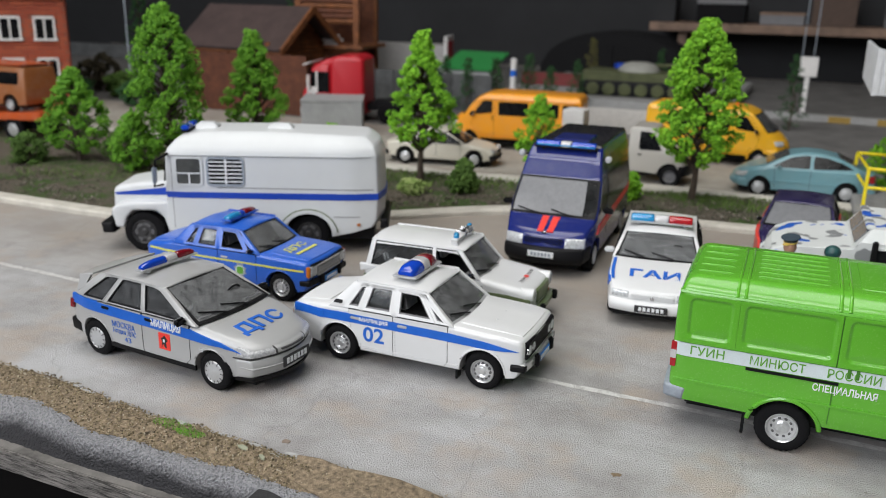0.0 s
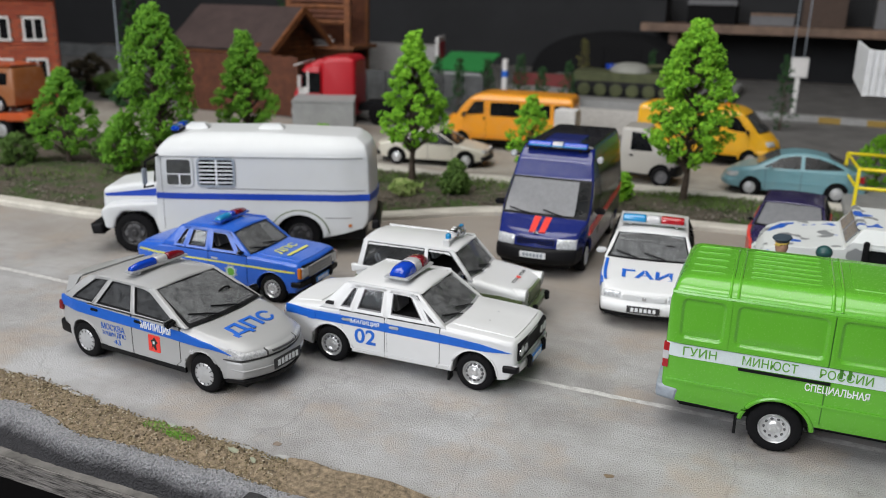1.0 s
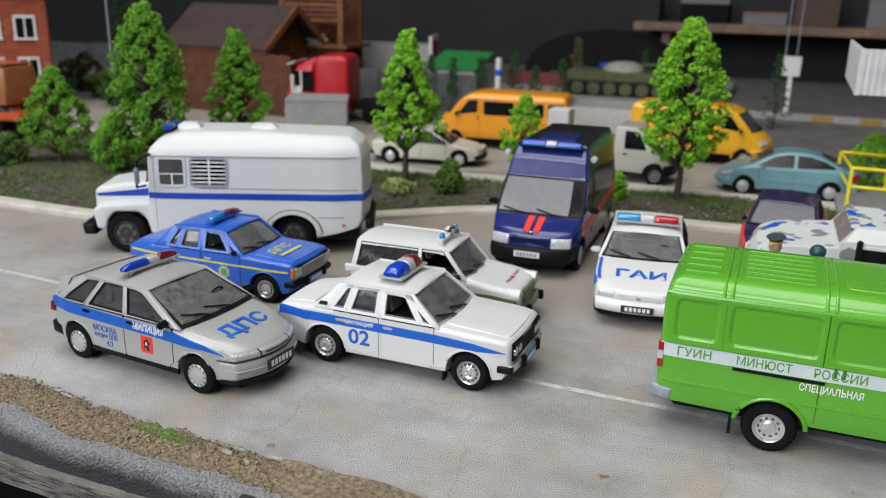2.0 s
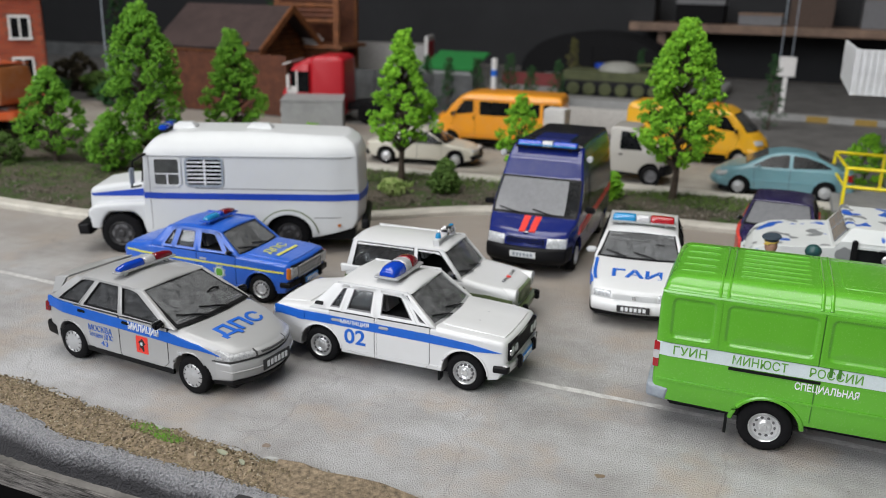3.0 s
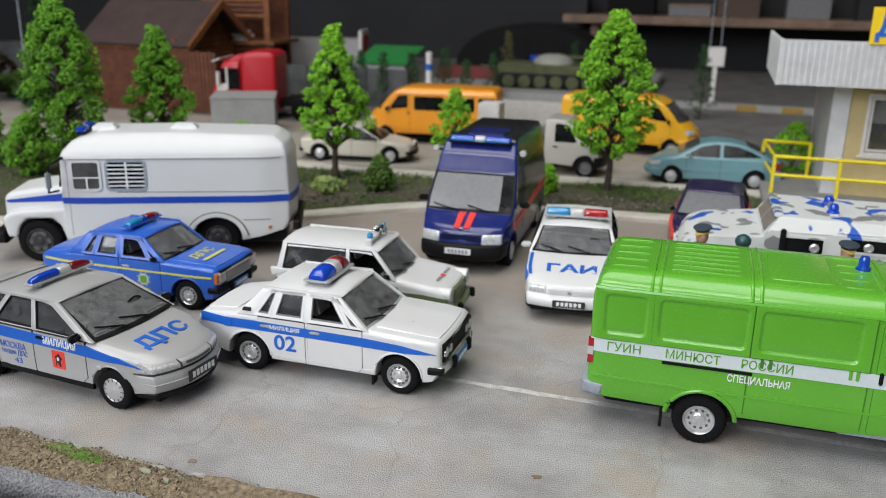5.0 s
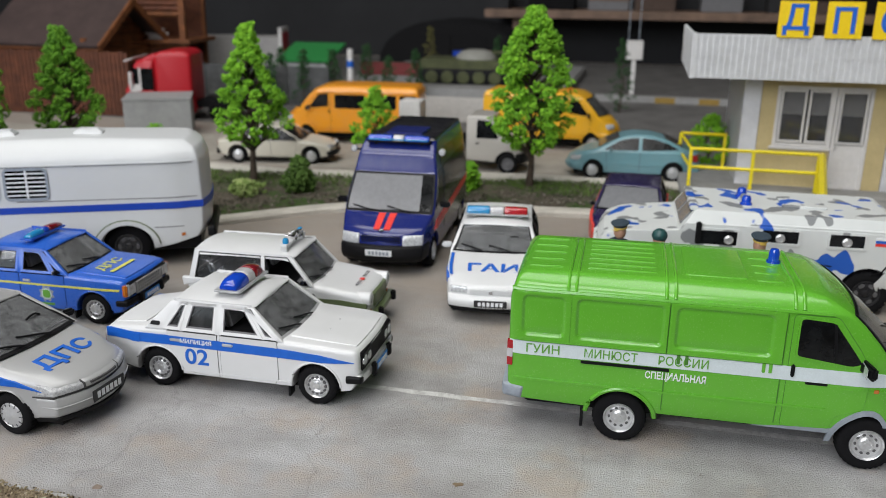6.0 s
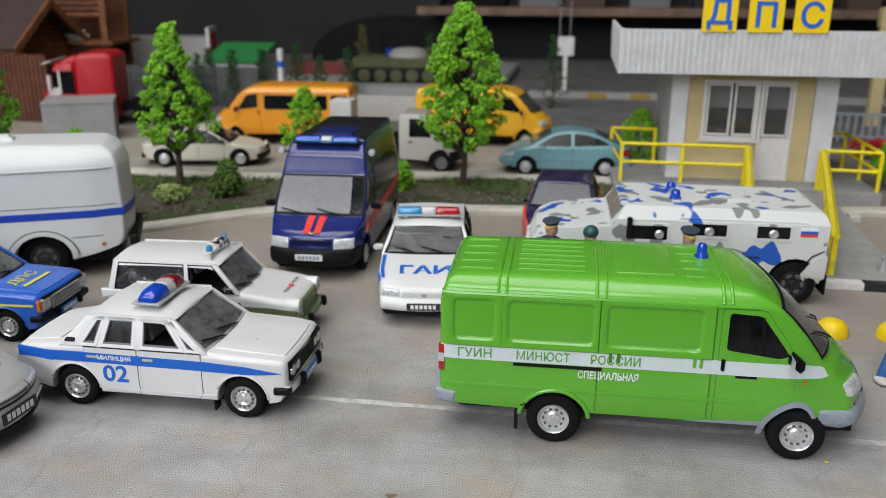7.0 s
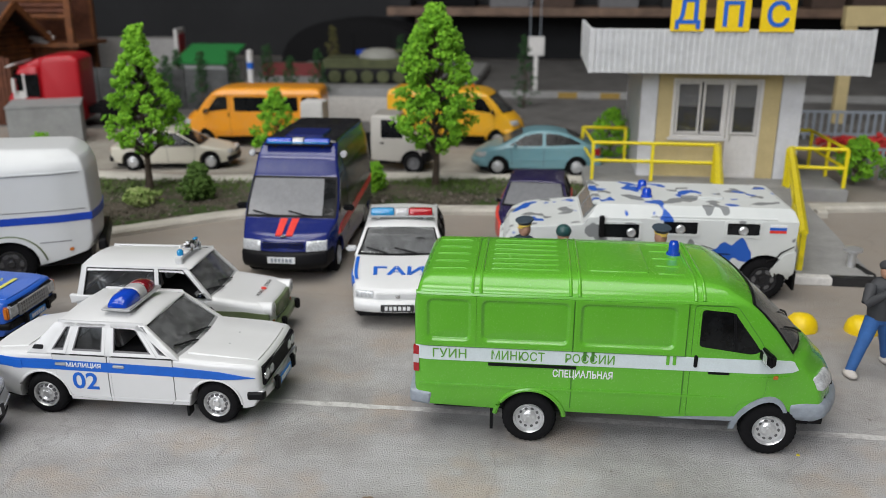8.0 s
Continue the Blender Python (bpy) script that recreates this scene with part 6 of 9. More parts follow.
part("soil", box(-2.2, 2.2, -0.22, 0.22, 0.7, 0.78), SOIL, plb)
for dx, hh, mm, nm, lb in ((-10.3, 1.2, BRICKRED, "red_barrel", "dull red barrel by the hangar"), (-11.9, 1.15, BUS_BLUE, "blue_barrel", "dark blue barrel by the hangar")):
    bb = thing(nm, dx, 55.0, 0.55, 0, lb, "barrel")
    part("drum", lathe([(0.42, 0.0), (0.45, 0.05), (0.45, 0.5), (0.47, 0.53), (0.45, 0.56), (0.45, hh), (0.40, hh + 0.03), (0.0, hh + 0.03)], 18, "z"), mm, bb)
tagged(part("tank_bank", box(-17, -4, 44.2, 60, 0, 0.55, 0.1), PAVE), "grey raised bank under the tank", "bank", kind="structure")
tagged(part("white_wall", box(-12.2, -5.2, 36.6, 37.0, 0, 1.05, 0.02), plain("pale_card_wall", (0.52, 0.50, 0.47), 0.85)), "low pale card wall behind the back street", "wall", kind="structure")
bx = thing("white_parcel", -7.45, 27.35, 0.74, 0, "white box lying on the pickup's load bed", "box")
part("carton", box(-0.36, 0.36, -0.4, 0.4, 0, 1.42, 0.03), FRAMEW, bx)
# sign post and far kerb with yellow marks
sp = thing("sign_post", -0.66, 48.2, 0, 0, "white rectangular sign on a post, seen from behind", "sign")
part("pole", box(-0.12, 0.12, -0.10, 0.10, 0, 2.2, 0.02), FRAMEW, sp)
part("panel", box(-0.46, 0.46, -0.14, -0.08, 2.0, 3.05, 0.08, 3), FRAMEW, sp)
tagged(part("far_kerb", box(-2.5, 20, 45.6, 46.2, 0, 0.35, 0.03), PAVE), "grey far kerb", "kerb", kind="structure")
for i in range(5):
    tagged(part("kerb_mark", box(0.6 + 2.2 * i, 1.6 + 2.2 * i, 45.585, 45.6, 0.03, 0.34), plain("dull_yellow_paint", (0.32, 0.21, 0.05), 0.8)), "faded yellow mark painted on the far kerb", "kerb mark", kind="structure")
# right-hand fence, post and flowers
fe = thing("grey_picket_fence", 9.4, 34.5, 0, 0, "grey picket fence behind the post", "fence")
for i in range(22):
    part("picket", box(0.28 * i, 0.28 * i + 0.10, -0.03, 0.03, 0.02, 1.1, 0.01), GREYPL, fe)
for z in (0.2, 1.05):
    part("fence_rail", box(-0.1, 6.2, 0.03, 0.09, z, z + 0.1), GREYPL, fe)
fe = thing("grey_picket_fence", 9.35, 27.4, 0, 0, "grey picket fence near the platform", "fence")
for i in range(14):
    part("picket", box(0.22 * i, 0.22 * i + 0.09, -0.03, 0.03, 0.02, 1.0, 0.01), GREYPL, fe)
part("fence_rail", box(-0.05, 3.1, 0.03, 0.08, 0.9, 1.0), GREYPL, fe)
REDF = leaf_material("red_flower_foam", (0.40, 0.02, 0.02), (0.60, 0.03, 0.03), (0.70, 0.08, 0.06), 0.8)
foam_tree("red_flower_bed", 10.6, 31.5, 0.5, 0.05, 0.9, REDF, "red flower bed behind the railing", 61, n_limb=40, fill=8, power=0.4, belly=0.5, trunk=0.03, lump=0.07, ground=0.0)
foam_tree("red_flower_bed", 12.2, 31.8, 0.5, 0.05, 0.9, REDF, "red flower bed behind the fence", 62, n_limb=40, fill=8, power=0.4, belly=0.5, trunk=0.03, lump=0.07, ground=0.0)
yp = thing("yellow_frame_post", 12.6, 39.0, 0, 0, "pale yellow timber frame of a far shelter", "post")
part("upright", box(-0.25, 0.25, -0.2, 0.2, 0, 4.6, 0.02), CREAMW, yp)
part("beam", box(-0.3, 6.0, -0.25, 0.25, 4.1, 4.9, 0.02), CREAMW, yp)
# threads hanging from the ceiling
for tx, ty in ((-1.1, 52), (-0.5, 52), (-27.5, 28)):
    th = thing("hanging_thread", tx, ty, 2.2, 0, "thin grey thread hanging from the ceiling", "thread")
    part("strand", tube([(0, 0, 0), (0, 0, 72.8)], 0.03, 5), GREYPL, th)

# dim things between the brick house and the timber buildings; shrubs stand in for dark clutter
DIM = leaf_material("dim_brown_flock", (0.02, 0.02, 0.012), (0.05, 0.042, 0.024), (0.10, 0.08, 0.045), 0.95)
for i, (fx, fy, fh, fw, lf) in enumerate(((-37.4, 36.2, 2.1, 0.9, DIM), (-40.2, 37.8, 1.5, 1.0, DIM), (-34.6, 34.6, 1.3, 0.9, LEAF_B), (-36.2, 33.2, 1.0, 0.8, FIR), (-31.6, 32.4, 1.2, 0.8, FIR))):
    foam_tree("shrub", fx, fy, fh, 0.05, fw, lf, "dull dark shrub put in for clutter behind the trees", 80 + i, n_limb=40, fill=16, power=0.5, belly=0.35, trunk=0.04, ground=0.0, lump=0.07)
for i, (fx, fy, fh) in enumerate(((-55.5, 58.5, 7.0), (-40.5, 60.5, 8.5))):
    foam_tree("small_fir", fx, fy, fh, 0.3, 1.1, FIR, "small dark fir in the far part of the layout", 90 + i, n_limb=60, fill=12, power=1.0, belly=0.1, trunk=0.08, ground=0.0, group="far firs", lump=0.09)
tagged(part("far_wall", box(-62, -38, 55.0, 55.5, 0, 1.1, 0.04), FENCED), "grey low wall far behind the trees", "wall", kind="structure")


# ---- white saloon with a blue stripe and the numerals 02 ----
def lada_saloon(name, x, y, h, label, body_mat, stripe_mat, classic=True, k=1.0):
    v = Vehicle(name, x, y, h, label, "police car", 0.80, 0.955, 1.44, tumble=0.20, front=(1.45, 1.95, 0.05, 0.05), rear=(-1.5, -2.15, 0.10, 0.06), seam=SEAMGREY if classic else DARK, k=k)
    top = soften([(-2.13, 0.30), (-2.21, 0.50), (-2.22, 0.78), (-2.13, 0.865), (-1.52, 0.945), (-1.30, 0.955), (0.60, 0.955), (0.74, 0.955), (1.55, 0.915), (1.84, 0.885), (1.90, 0.82), (1.90, 0.46), (1.78, 0.27)], 0.035, 2)
    v.body("body", top, (1.23, -1.23), 0.30, 0.37, body_mat, r=0.07)
    # raised bonnet panel and boot lid
    bon = v.add("bonnet", cuts(prism([(0.80, 0.930), (1.80, 0.87), (1.80, 0.905), (1.20, 0.948), (0.80, 0.972)], -0.60, 0.60, 0.02, 3), (1.0, 1.3, 1.6)), body_mat)
    for s in (-1, 1):
        v.add("washer_jet", box(1.23, 1.26, s * 0.2 - 0.012, s * 0.2 + 0.012, 0.92, 0.957, 0.006), RIM_DULL, bon)
    v.add("boot_lid", prism([(-2.10, 0.85), (-1.50, 0.93), (-1.50, 0.962), (-2.10, 0.888)], -0.60, 0.60, 0.02, 3), body_mat)
    pillars = [(0.66, 0.76, 0.16, 0.26), (0.44, 0.47, 0.14, 0.16), (-0.30, -0.20, -0.30, -0.21), (-0.86, -0.80, -0.74, -0.69), (-1.42, -1.12, -1.02, -0.86)]
    v.seal = RIM_DULL if classic else BLACK
    v.cabin(0.76, 0.24, -0.98, -1.36, pillars, body_mat, open_panes=(1,), trim=SEAT if classic else BLACK, screen=GLASS_SCREEN, roof_r=0.12, crown=0.07, door_frame=0.042)
    v.lips((1.23, -1.23), 0.30, 0.37, body_mat)
    v.on_flank("sill_crease", [(-0.84, 0.315), (0.84, 0.315), (0.84, 0.335), (-0.84, 0.335)], body_mat, d=0.016)
    v.door([(-0.22, 0.27), (0.60, 0.27), (0.66, 0.36), (0.66, 0.93), (-0.22, 0.93)], body_mat, (-0.10, 0.80))
    v.door([(-0.80, 0.32), (-0.27, 0.27), (-0.27, 0.93), (-1.05, 0.93), (-1.00, 0.62)], body_mat, (-0.93, 0.80))
    v.raw("grille", merge(box(1.80, 1.905, -0.68, 0.68, 0.57, 0.84, 0.02), *[box(1.90, 1.912, -0.46, 0.46, 0.60 + 0.036 * i, 0.612 + 0.036 * i) for i in range(6)]), BLACK)
    for s in (-1, 1):
        if classic:
            for yy in (0.40, 0.58):
                v.raw("headlamp", move(lathe([(0.0, 0.02), (0.05, 0.018), (0.078, 0.0), (0.085, -0.05)], 18, "x"), 1.905, s * yy, 0.71), LAMP)
                v.raw("headlamp_ring", move(lathe([(0.078, -0.02), (0.092, -0.01), (0.092, -0.05)], 18, "x"), 1.915, s * yy, 0.71), CHROME)
        else:
            v.raw("headlamp", box(1.84, 1.92, s * 0.60 - 0.13, s * 0.60 + 0.13, 0.59, 0.815, 0.02), LAMP)
            v.raw("turn_signal", box(1.80, 1.90, s * 0.74 - 0.035, s * 0.74 + 0.035, 0.59, 0.815, 0.02), AMBER)
        a, b = sorted((s * 0.79, s * 0.805))
        v.add("side_marker", box(1.50, 1.60, a, b, 0.71, 0.745, 0.006), AMBER)
        v.add("tail_lamp", box(-2.235, -2.17, s * 0.62 - 0.12, s * 0.62 + 0.12, 0.55, 0.72, 0.02), B_RED)
    bm = prism(soften([(1.84, 0.40), (1.95, 0.40), (1.95, 0.53), (1.84, 0.53)], 0.03), -0.83, 0.83, 0.05, 5)
    fb = v.add("front_bumper", bm, BLACK if not classic else RIM)
    for s in (-1, 1):
        v.add("bumper_end", prism(soften([(1.70, 0.405), (1.955, 0.405), (1.955, 0.52), (1.70, 0.52)], 0.03), min(s * 0.84, s * 0.72), max(s * 0.84, s * 0.72), 0.03, 1), BLACK, fb)
        v.raw("overrider", box(1.92, 2.00, s * 0.36 - 0.05, s * 0.36 + 0.05, 0.37, 0.58, 0.025), BLACK, fb)
    v.add("rear_bumper", prism(soften([(-2.31, 0.42), (-2.17, 0.42), (-2.17, 0.54), (-2.31, 0.54)], 0.03), -0.80, 0.80, 0.05, 4), BLACK)
    v.plate(1.955, 0.45, PLATE_BLUE, DECAL_WHITE)
    v.wheels((1.23, -1.23), 0.305, 0.19, RIM, 0.68, "steel", lugs=classic)
    for s in (-1, 1):
        v.raw("mud_flap", box(0.80, 0.83, s * 0.70 - 0.08, s * 0.70 + 0.08, 0.10, 0.30), BLACK)
    v.wipers(0.76, 0.24)
    return v


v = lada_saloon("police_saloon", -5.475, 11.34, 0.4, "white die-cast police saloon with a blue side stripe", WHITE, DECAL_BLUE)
v.on_flank("side_stripe", [(-2.16, 0.715), (-1.1, 0.715), (0.6, 0.70), (1.30, 0.69), (1.84, 0.72), (1.30, 0.80), (0.6, 0.84), (-1.1, 0.86), (-2.16, 0.85)], DECAL_BLUE, d=0.013, step=0.15)
v.words("МИЛИЦИЯ", -0.60, 0.792, 0.088, DECAL_WHITE, bold=0.0015, width=0.50)
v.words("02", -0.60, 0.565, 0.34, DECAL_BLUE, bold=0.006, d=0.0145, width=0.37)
v.on_flank("fuel_flap", rounded(-1.66, -1.50, 0.71, 0.83, 0.02), DECAL_BLUE, d=0.020)
v.on_flank("pillar_vent", soften([(-1.33, 1.00), (-1.17, 1.00), (-1.17, 1.055), (-1.30, 1.055)], 0.015), BLACK, d=0.010)
v.light_bar(-0.22, 1.475, 0.47, [(1.0, B_BLUE), (0.55, B_WHITE), (0.8, B_DKRED)], depth=0.34, height=0.17)
v.mirror(0.55, 1.0, BLACK, 0.07, 0.05, sides=(1,))

# ---- blue saloon ----
v = lada_saloon("blue_police_saloon", -10.26, 13.04, 2.6, "bright blue die-cast saloon with yellow lettering", BLUE, DECAL_YEL, classic=False, k=0.94)
v.on_flank("side_stripe", [(-2.12, 0.735), (1.80, 0.70), (1.80, 0.735), (-2.12, 0.775)], DECAL_YEL, d=0.013, step=0.15)
star = []
for i in range(16):
    a, r_ = 2 * math.pi * i / 16, (0.165 if i % 2 else 0.12)
    star.append((0.28 + r_ * math.cos(a), 0.56 + r_ * math.sin(a)))
v.on_flank("badge", star, GREYPL, d=0.014)
v.on_flank("badge_rim", [(0.28 + 0.105 * math.cos(a), 0.56 + 0.105 * math.sin(a)) for a in [math.pi * i / 8 for i in range(16)]], DECAL_PALE, d=0.016)
v.on_flank("badge_centre", rounded(0.20, 0.36, 0.48, 0.64, 0.05), DECAL_GREEN, d=0.018)
v.on_flank("badge_bar", rounded(0.16, 0.42, 0.33, 0.385, 0.01), DECAL_GREEN, d=0.014)
bm = move(text_mesh("ДПС", 0.27, 0.004, -0.002, 1.25), rx=-90)
bm = move(move(bm, rz=90), 1.16, -0.06, 0.0)
for q in bm.verts:
    q.co.z = 0.990 - 0.060 * (q.co.x - 0.8) - 0.03 * max(0.0, q.co.x - 1.2) + q.co.z
v.add("bonnet_lettering", bm, DECAL_YEL)
bm = box(1.38, 1.45, -0.42, 0.36, 0, 0.004)
for q in bm.verts:
    q.co.z += 0.990 - 0.060 * (q.co.x - 0.8) - 0.03 * max(0.0, q.co.x - 1.2)
v.add("bonnet_stripe", bm, DECAL_YEL)
v.light_bar(-0.22, 1.475, 0.50, [(1.0, B_CYAN), (0.35, B_BLUE), (1.0, B_DKRED)], depth=0.20, height=0.10, base=BLUE)
gr = v.raw("chrome_grille", frame_ring([(-0.46, 0.57), (0.46, 0.57), (0.46, 0.80), (-0.46, 0.80)], 0.02, -1.93, -1.90), RIM_DULL)
gr.rotation_euler = (0, 0, radians(90))
for i in range(12):
    v.raw("grille_bar", box(1.90, 1.928, -0.42 + 0.073 * i, -0.395 + 0.073 * i, 0.59, 0.78), RIM_DULL, None)
for z_ in (0.64, 0.70):
    v.raw("grille_bar", box(1.90, 1.926, -0.44, 0.44, z_, z_ + 0.014), RIM_DULL)
v.mirror(0.55, 1.0, BLACK, 0.07, 0.05)

# ---- silver hatchback ----
v = Vehicle("silver_police_hatchback", -8.99, 9.70, -4.7, "silver die-cast hatchback with a blue stripe and beacon bar", "police car", 0.84, 0.985, 1.46, tumble=0.24, sill=0.24,
            front=(1.1, 2.1, 0.16, 0.24), rear=(-1.3, -1.95, 0.10, 0.10), seam=SEAMGREY)
top = soften([(-1.88, 0.32), (-1.96, 0.45), (-1.97, 0.70), (-1.90, 0.98), (-1.72, 1.04), (-1.3, 1.0), (0.72, 0.985), (1.02, 0.955), (1.70, 0.835), (2.00, 0.745), (2.08, 0.675), (2.10, 0.42), (1.98, 0.27)], 0.05, 3)
v.body("body", top, (1.25, -1.25), 0.30, 0.36, SILVER, r=0.12)
v.lips((1.25, -1.25), 0.30, 0.36, SILVER, 0.016)
pillars = [(0.78, 0.98, 0.06, 0.20), (-0.16, -0.08, -0.28, -0.21), (-1.02, -0.93, -0.76, -0.68), (-1.80, -1.52, -1.20, -1.02)]
v.cabin(1.02, 0.16, -1.12, -1.76, pillars, SILVER, GLASS_DUSTY, crown=0.06, screen=GLASS_SCREEN, door_frame=0.014)
v.add("spoiler", prism(soften([(-1.86, 1.20), (-1.42, 1.30), (-1.42, 1.335), (-1.86, 1.245)], 0.015), -0.80, 0.80, 0.015, 8), SILVER)
for s in (-1, 1):
    v.add("spoiler_post", prism([(-1.84, 1.0), (-1.60, 1.08), (-1.46, 1.31), (-1.84, 1.22)], s * 0.77 - 0.03, s * 0.77 + 0.03, 0.01, 0), SILVER)
v.door([(-0.13, 0.33), (0.72, 0.33), (0.82, 0.42), (0.82, 0.955), (-0.13, 0.955)], SILVER, (0.0, 0.88), BLACK)
v.door([(-0.72, 0.33), (-0.17, 0.33), (-0.17, 0.955), (-1.12, 0.955), (-1.0, 0.66)], SILVER, (-0.95, 0.89), BLACK)
v.on_flank("side_stripe", [(-1.93, 0.80), (-0.9, 0.775), (0.5, 0.755), (1.45, 0.73), (1.95, 0.66), (1.45, 0.80), (0.8, 0.91), (-0.3, 0.935), (-1.0, 0.95), (-1.90, 0.965)], DECAL_BLUE, d=0.014, step=0.15)
v.words("МИЛИЦИЯ", 0.36, 0.85, 0.15, DECAL_WHITE, bold=0.004, d=0.0175, width=0.62)
v.words("МОСКВА", -0.57, 0.665, 0.14, DECAL_BLUE, bold=-0.001, d=0.0145, width=0.50)
v.words("1отдел ДПС", -0.55, 0.55, 0.11, DECAL_BLUE, bold=-0.001, d=0.0145, width=0.50)
v.words("43", -0.50, 0.435, 0.12, DECAL_BLUE, bold=-0.001, d=0.0145, width=0.15)
v.on_flank("coat_of_arms", rounded(0.19, 0.43, 0.46, 0.73, 0.015), DECAL_RED, d=0.014)
v.on_flank("coat_of_arms_figure", soften([(0.25, 0.49), (0.28, 0.56), (0.33, 0.49), (0.355, 0.50), (0.34, 0.58), (0.385, 0.62), (0.35, 0.655), (0.315, 0.70), (0.28, 0.66), (0.245, 0.64), (0.265, 0.58)], 0.006), DECAL_BLACK, d=0.018)
v.on_flank("coat_of_arms_shield", rounded(0.285, 0.325, 0.585, 0.635, 0.01), DECAL_PALE, d=0.021)
v.on_flank("sill_moulding", [(-0.90, 0.245), (0.90, 0.245), (0.90, 0.33), (-0.90, 0.33)], BLACK, d=0.012)
v.on_flank("side_repeater", rounded(1.02, 1.10, 0.60, 0.65, 0.01), LAMP, d=0.014)
v.on_flank("rear_lamp", soften([(-1.99, 0.70), (-1.88, 0.70), (-1.88, 0.86), (-1.97, 0.86)], 0.02), B_DKRED, d=0.02)
bm = move(text_mesh("ДПС", 0.40, 0.004, 0.010, 1.15), rx=-90)
bm = move(move(bm, rz=90), 1.50, 0.0, 0.0)
for q in bm.verts:
    q.co.z += 0.972 - 0.168 * (q.co.x - 1.0) - 0.02 * (q.co.y / 0.5) ** 2
v.add("bonnet_lettering", bm, DECAL_BLUE)
v.add("bonnet_lip", prism(soften([(1.92, 0.62), (2.115, 0.605), (2.10, 0.685), (1.93, 0.755)], 0.02), -0.40, 0.40, 0.03, 4), SILVER)
for s in (-1, 1):
    a, b = sorted((s * 0.40, s * 0.84))
    v.add("headlamp", cuts(prism(soften([(1.80, 0.61), (2.115, 0.605), (2.10, 0.675), (1.97, 0.735), (1.80, 0.760)], 0.02), a, b, 0.012, 5)), LAMP_GREY)
    a, b = sorted((s * 0.375, s * 0.40))
    v.add("headlamp_gap", prism([(1.86, 0.62), (2.119, 0.605), (2.104, 0.68), (1.97, 0.742), (1.86, 0.765)], a, b, 0, 0), SEAMGREY)
v.add("front_bumper", cuts(prism(soften([(1.78, 0.26), (2.11, 0.30), (2.15, 0.46), (2.11, 0.58), (1.78, 0.58)], 0.04), -0.845, 0.845, 0.04, 7)), SILVER)
v.add("bumper_gap", prism([(1.74, 0.578), (2.105, 0.578), (2.105, 0.598), (1.74, 0.598)], -0.842, 0.842, 0, 9), SEAMGREY)
v.add("bumper_crease", prism(soften([(1.90, 0.43), (2.158, 0.43), (2.165, 0.455), (1.90, 0.455)], 0.01), -0.85, 0.85, 0.01, 9), SILVER)
v.add("grille_slit", prism([(2.04, 0.655), (2.128, 0.650), (2.122, 0.672), (2.04, 0.677)], -0.30, 0.30, 0, 6), SEAMGREY)
v.add("front_spoiler", prism(soften([(1.70, 0.20), (2.10, 0.22), (2.13, 0.30), (1.70, 0.30)], 0.03), -0.83, 0.83, 0.03, 6), BLACK)
v.add("rear_bumper", prism(soften([(-2.02, 0.30), (-1.70, 0.28), (-1.70, 0.50), (-2.02, 0.52)], 0.05), -0.845, 0.845, 0.04, 5), BLACK)
v.plate(2.145, 0.47, DECAL_BLACK, DECAL_WHITE, 0.62, 0.17)
v.wheels((1.25, -1.25), 0.30, 0.18, RIM_DULL, 0.73, "cover")
v.wipers(1.02, 0.16)
v.mirror(0.74, 1.03, BLACK, 0.10, 0.10)
v.light_bar(-0.42, 1.50, 0.56, [(1.0, B_BLUE), (0.45, B_WHITE), (0.75, B_DKRED)], depth=0.15, height=0.11)

# ---- white estate with an olive lower half ----
v = Vehicle("white_police_estate", -5.90, 13.64, 2.4, "small white die-cast estate with olive green lower flanks", "police car", 0.75, 0.92, 1.47, tumble=0.17, sill=0.25,
            front=(1.2, 1.75, 0.05, 0.06), rear=(-1.4, -1.85, 0.05, 0.06), k=0.955, seam=SEAMGREY)
top = soften([(-1.76, 0.30), (-1.82, 0.45), (-1.84, 0.85), (-1.78, 0.92), (0.55, 0.92), (0.70, 0.93), (1.45, 0.83), (1.66, 0.77), (1.70, 0.66), (1.70, 0.40), (1.60, 0.28)], 0.05, 2)
v.body("body", top, (1.01, -1.01), 0.28, 0.34, WHITE, r=0.10)
v.lips((1.01, -1.01), 0.28, 0.34, OLIVE, 0.018)
v.seal = RIM_DULL
v.on_flank("lower_flank", [(-1.80, 0.30), (-1.37, 0.30), (-1.30, 0.52), (-0.75, 0.52), (-0.66, 0.27), (0.66, 0.27), (0.75, 0.52), (1.28, 0.52), (1.37, 0.30), (1.62, 0.30), (1.70, 0.50), (1.70, 0.64), (1.2, 0.70), (-1.82, 0.70)], OLIVE, d=0.010)
v.cabin(0.68, 0.26, -1.66, -1.78, [(0.58, 0.68, 0.16, 0.26), (-0.32, -0.22, -0.34, -0.25), (-1.78, -1.62, -1.66, -1.52)], WHITE, GLASS, crown=0.07, roof_r=0.12, screen=GLASS_SCREEN, open_panes=(0,))
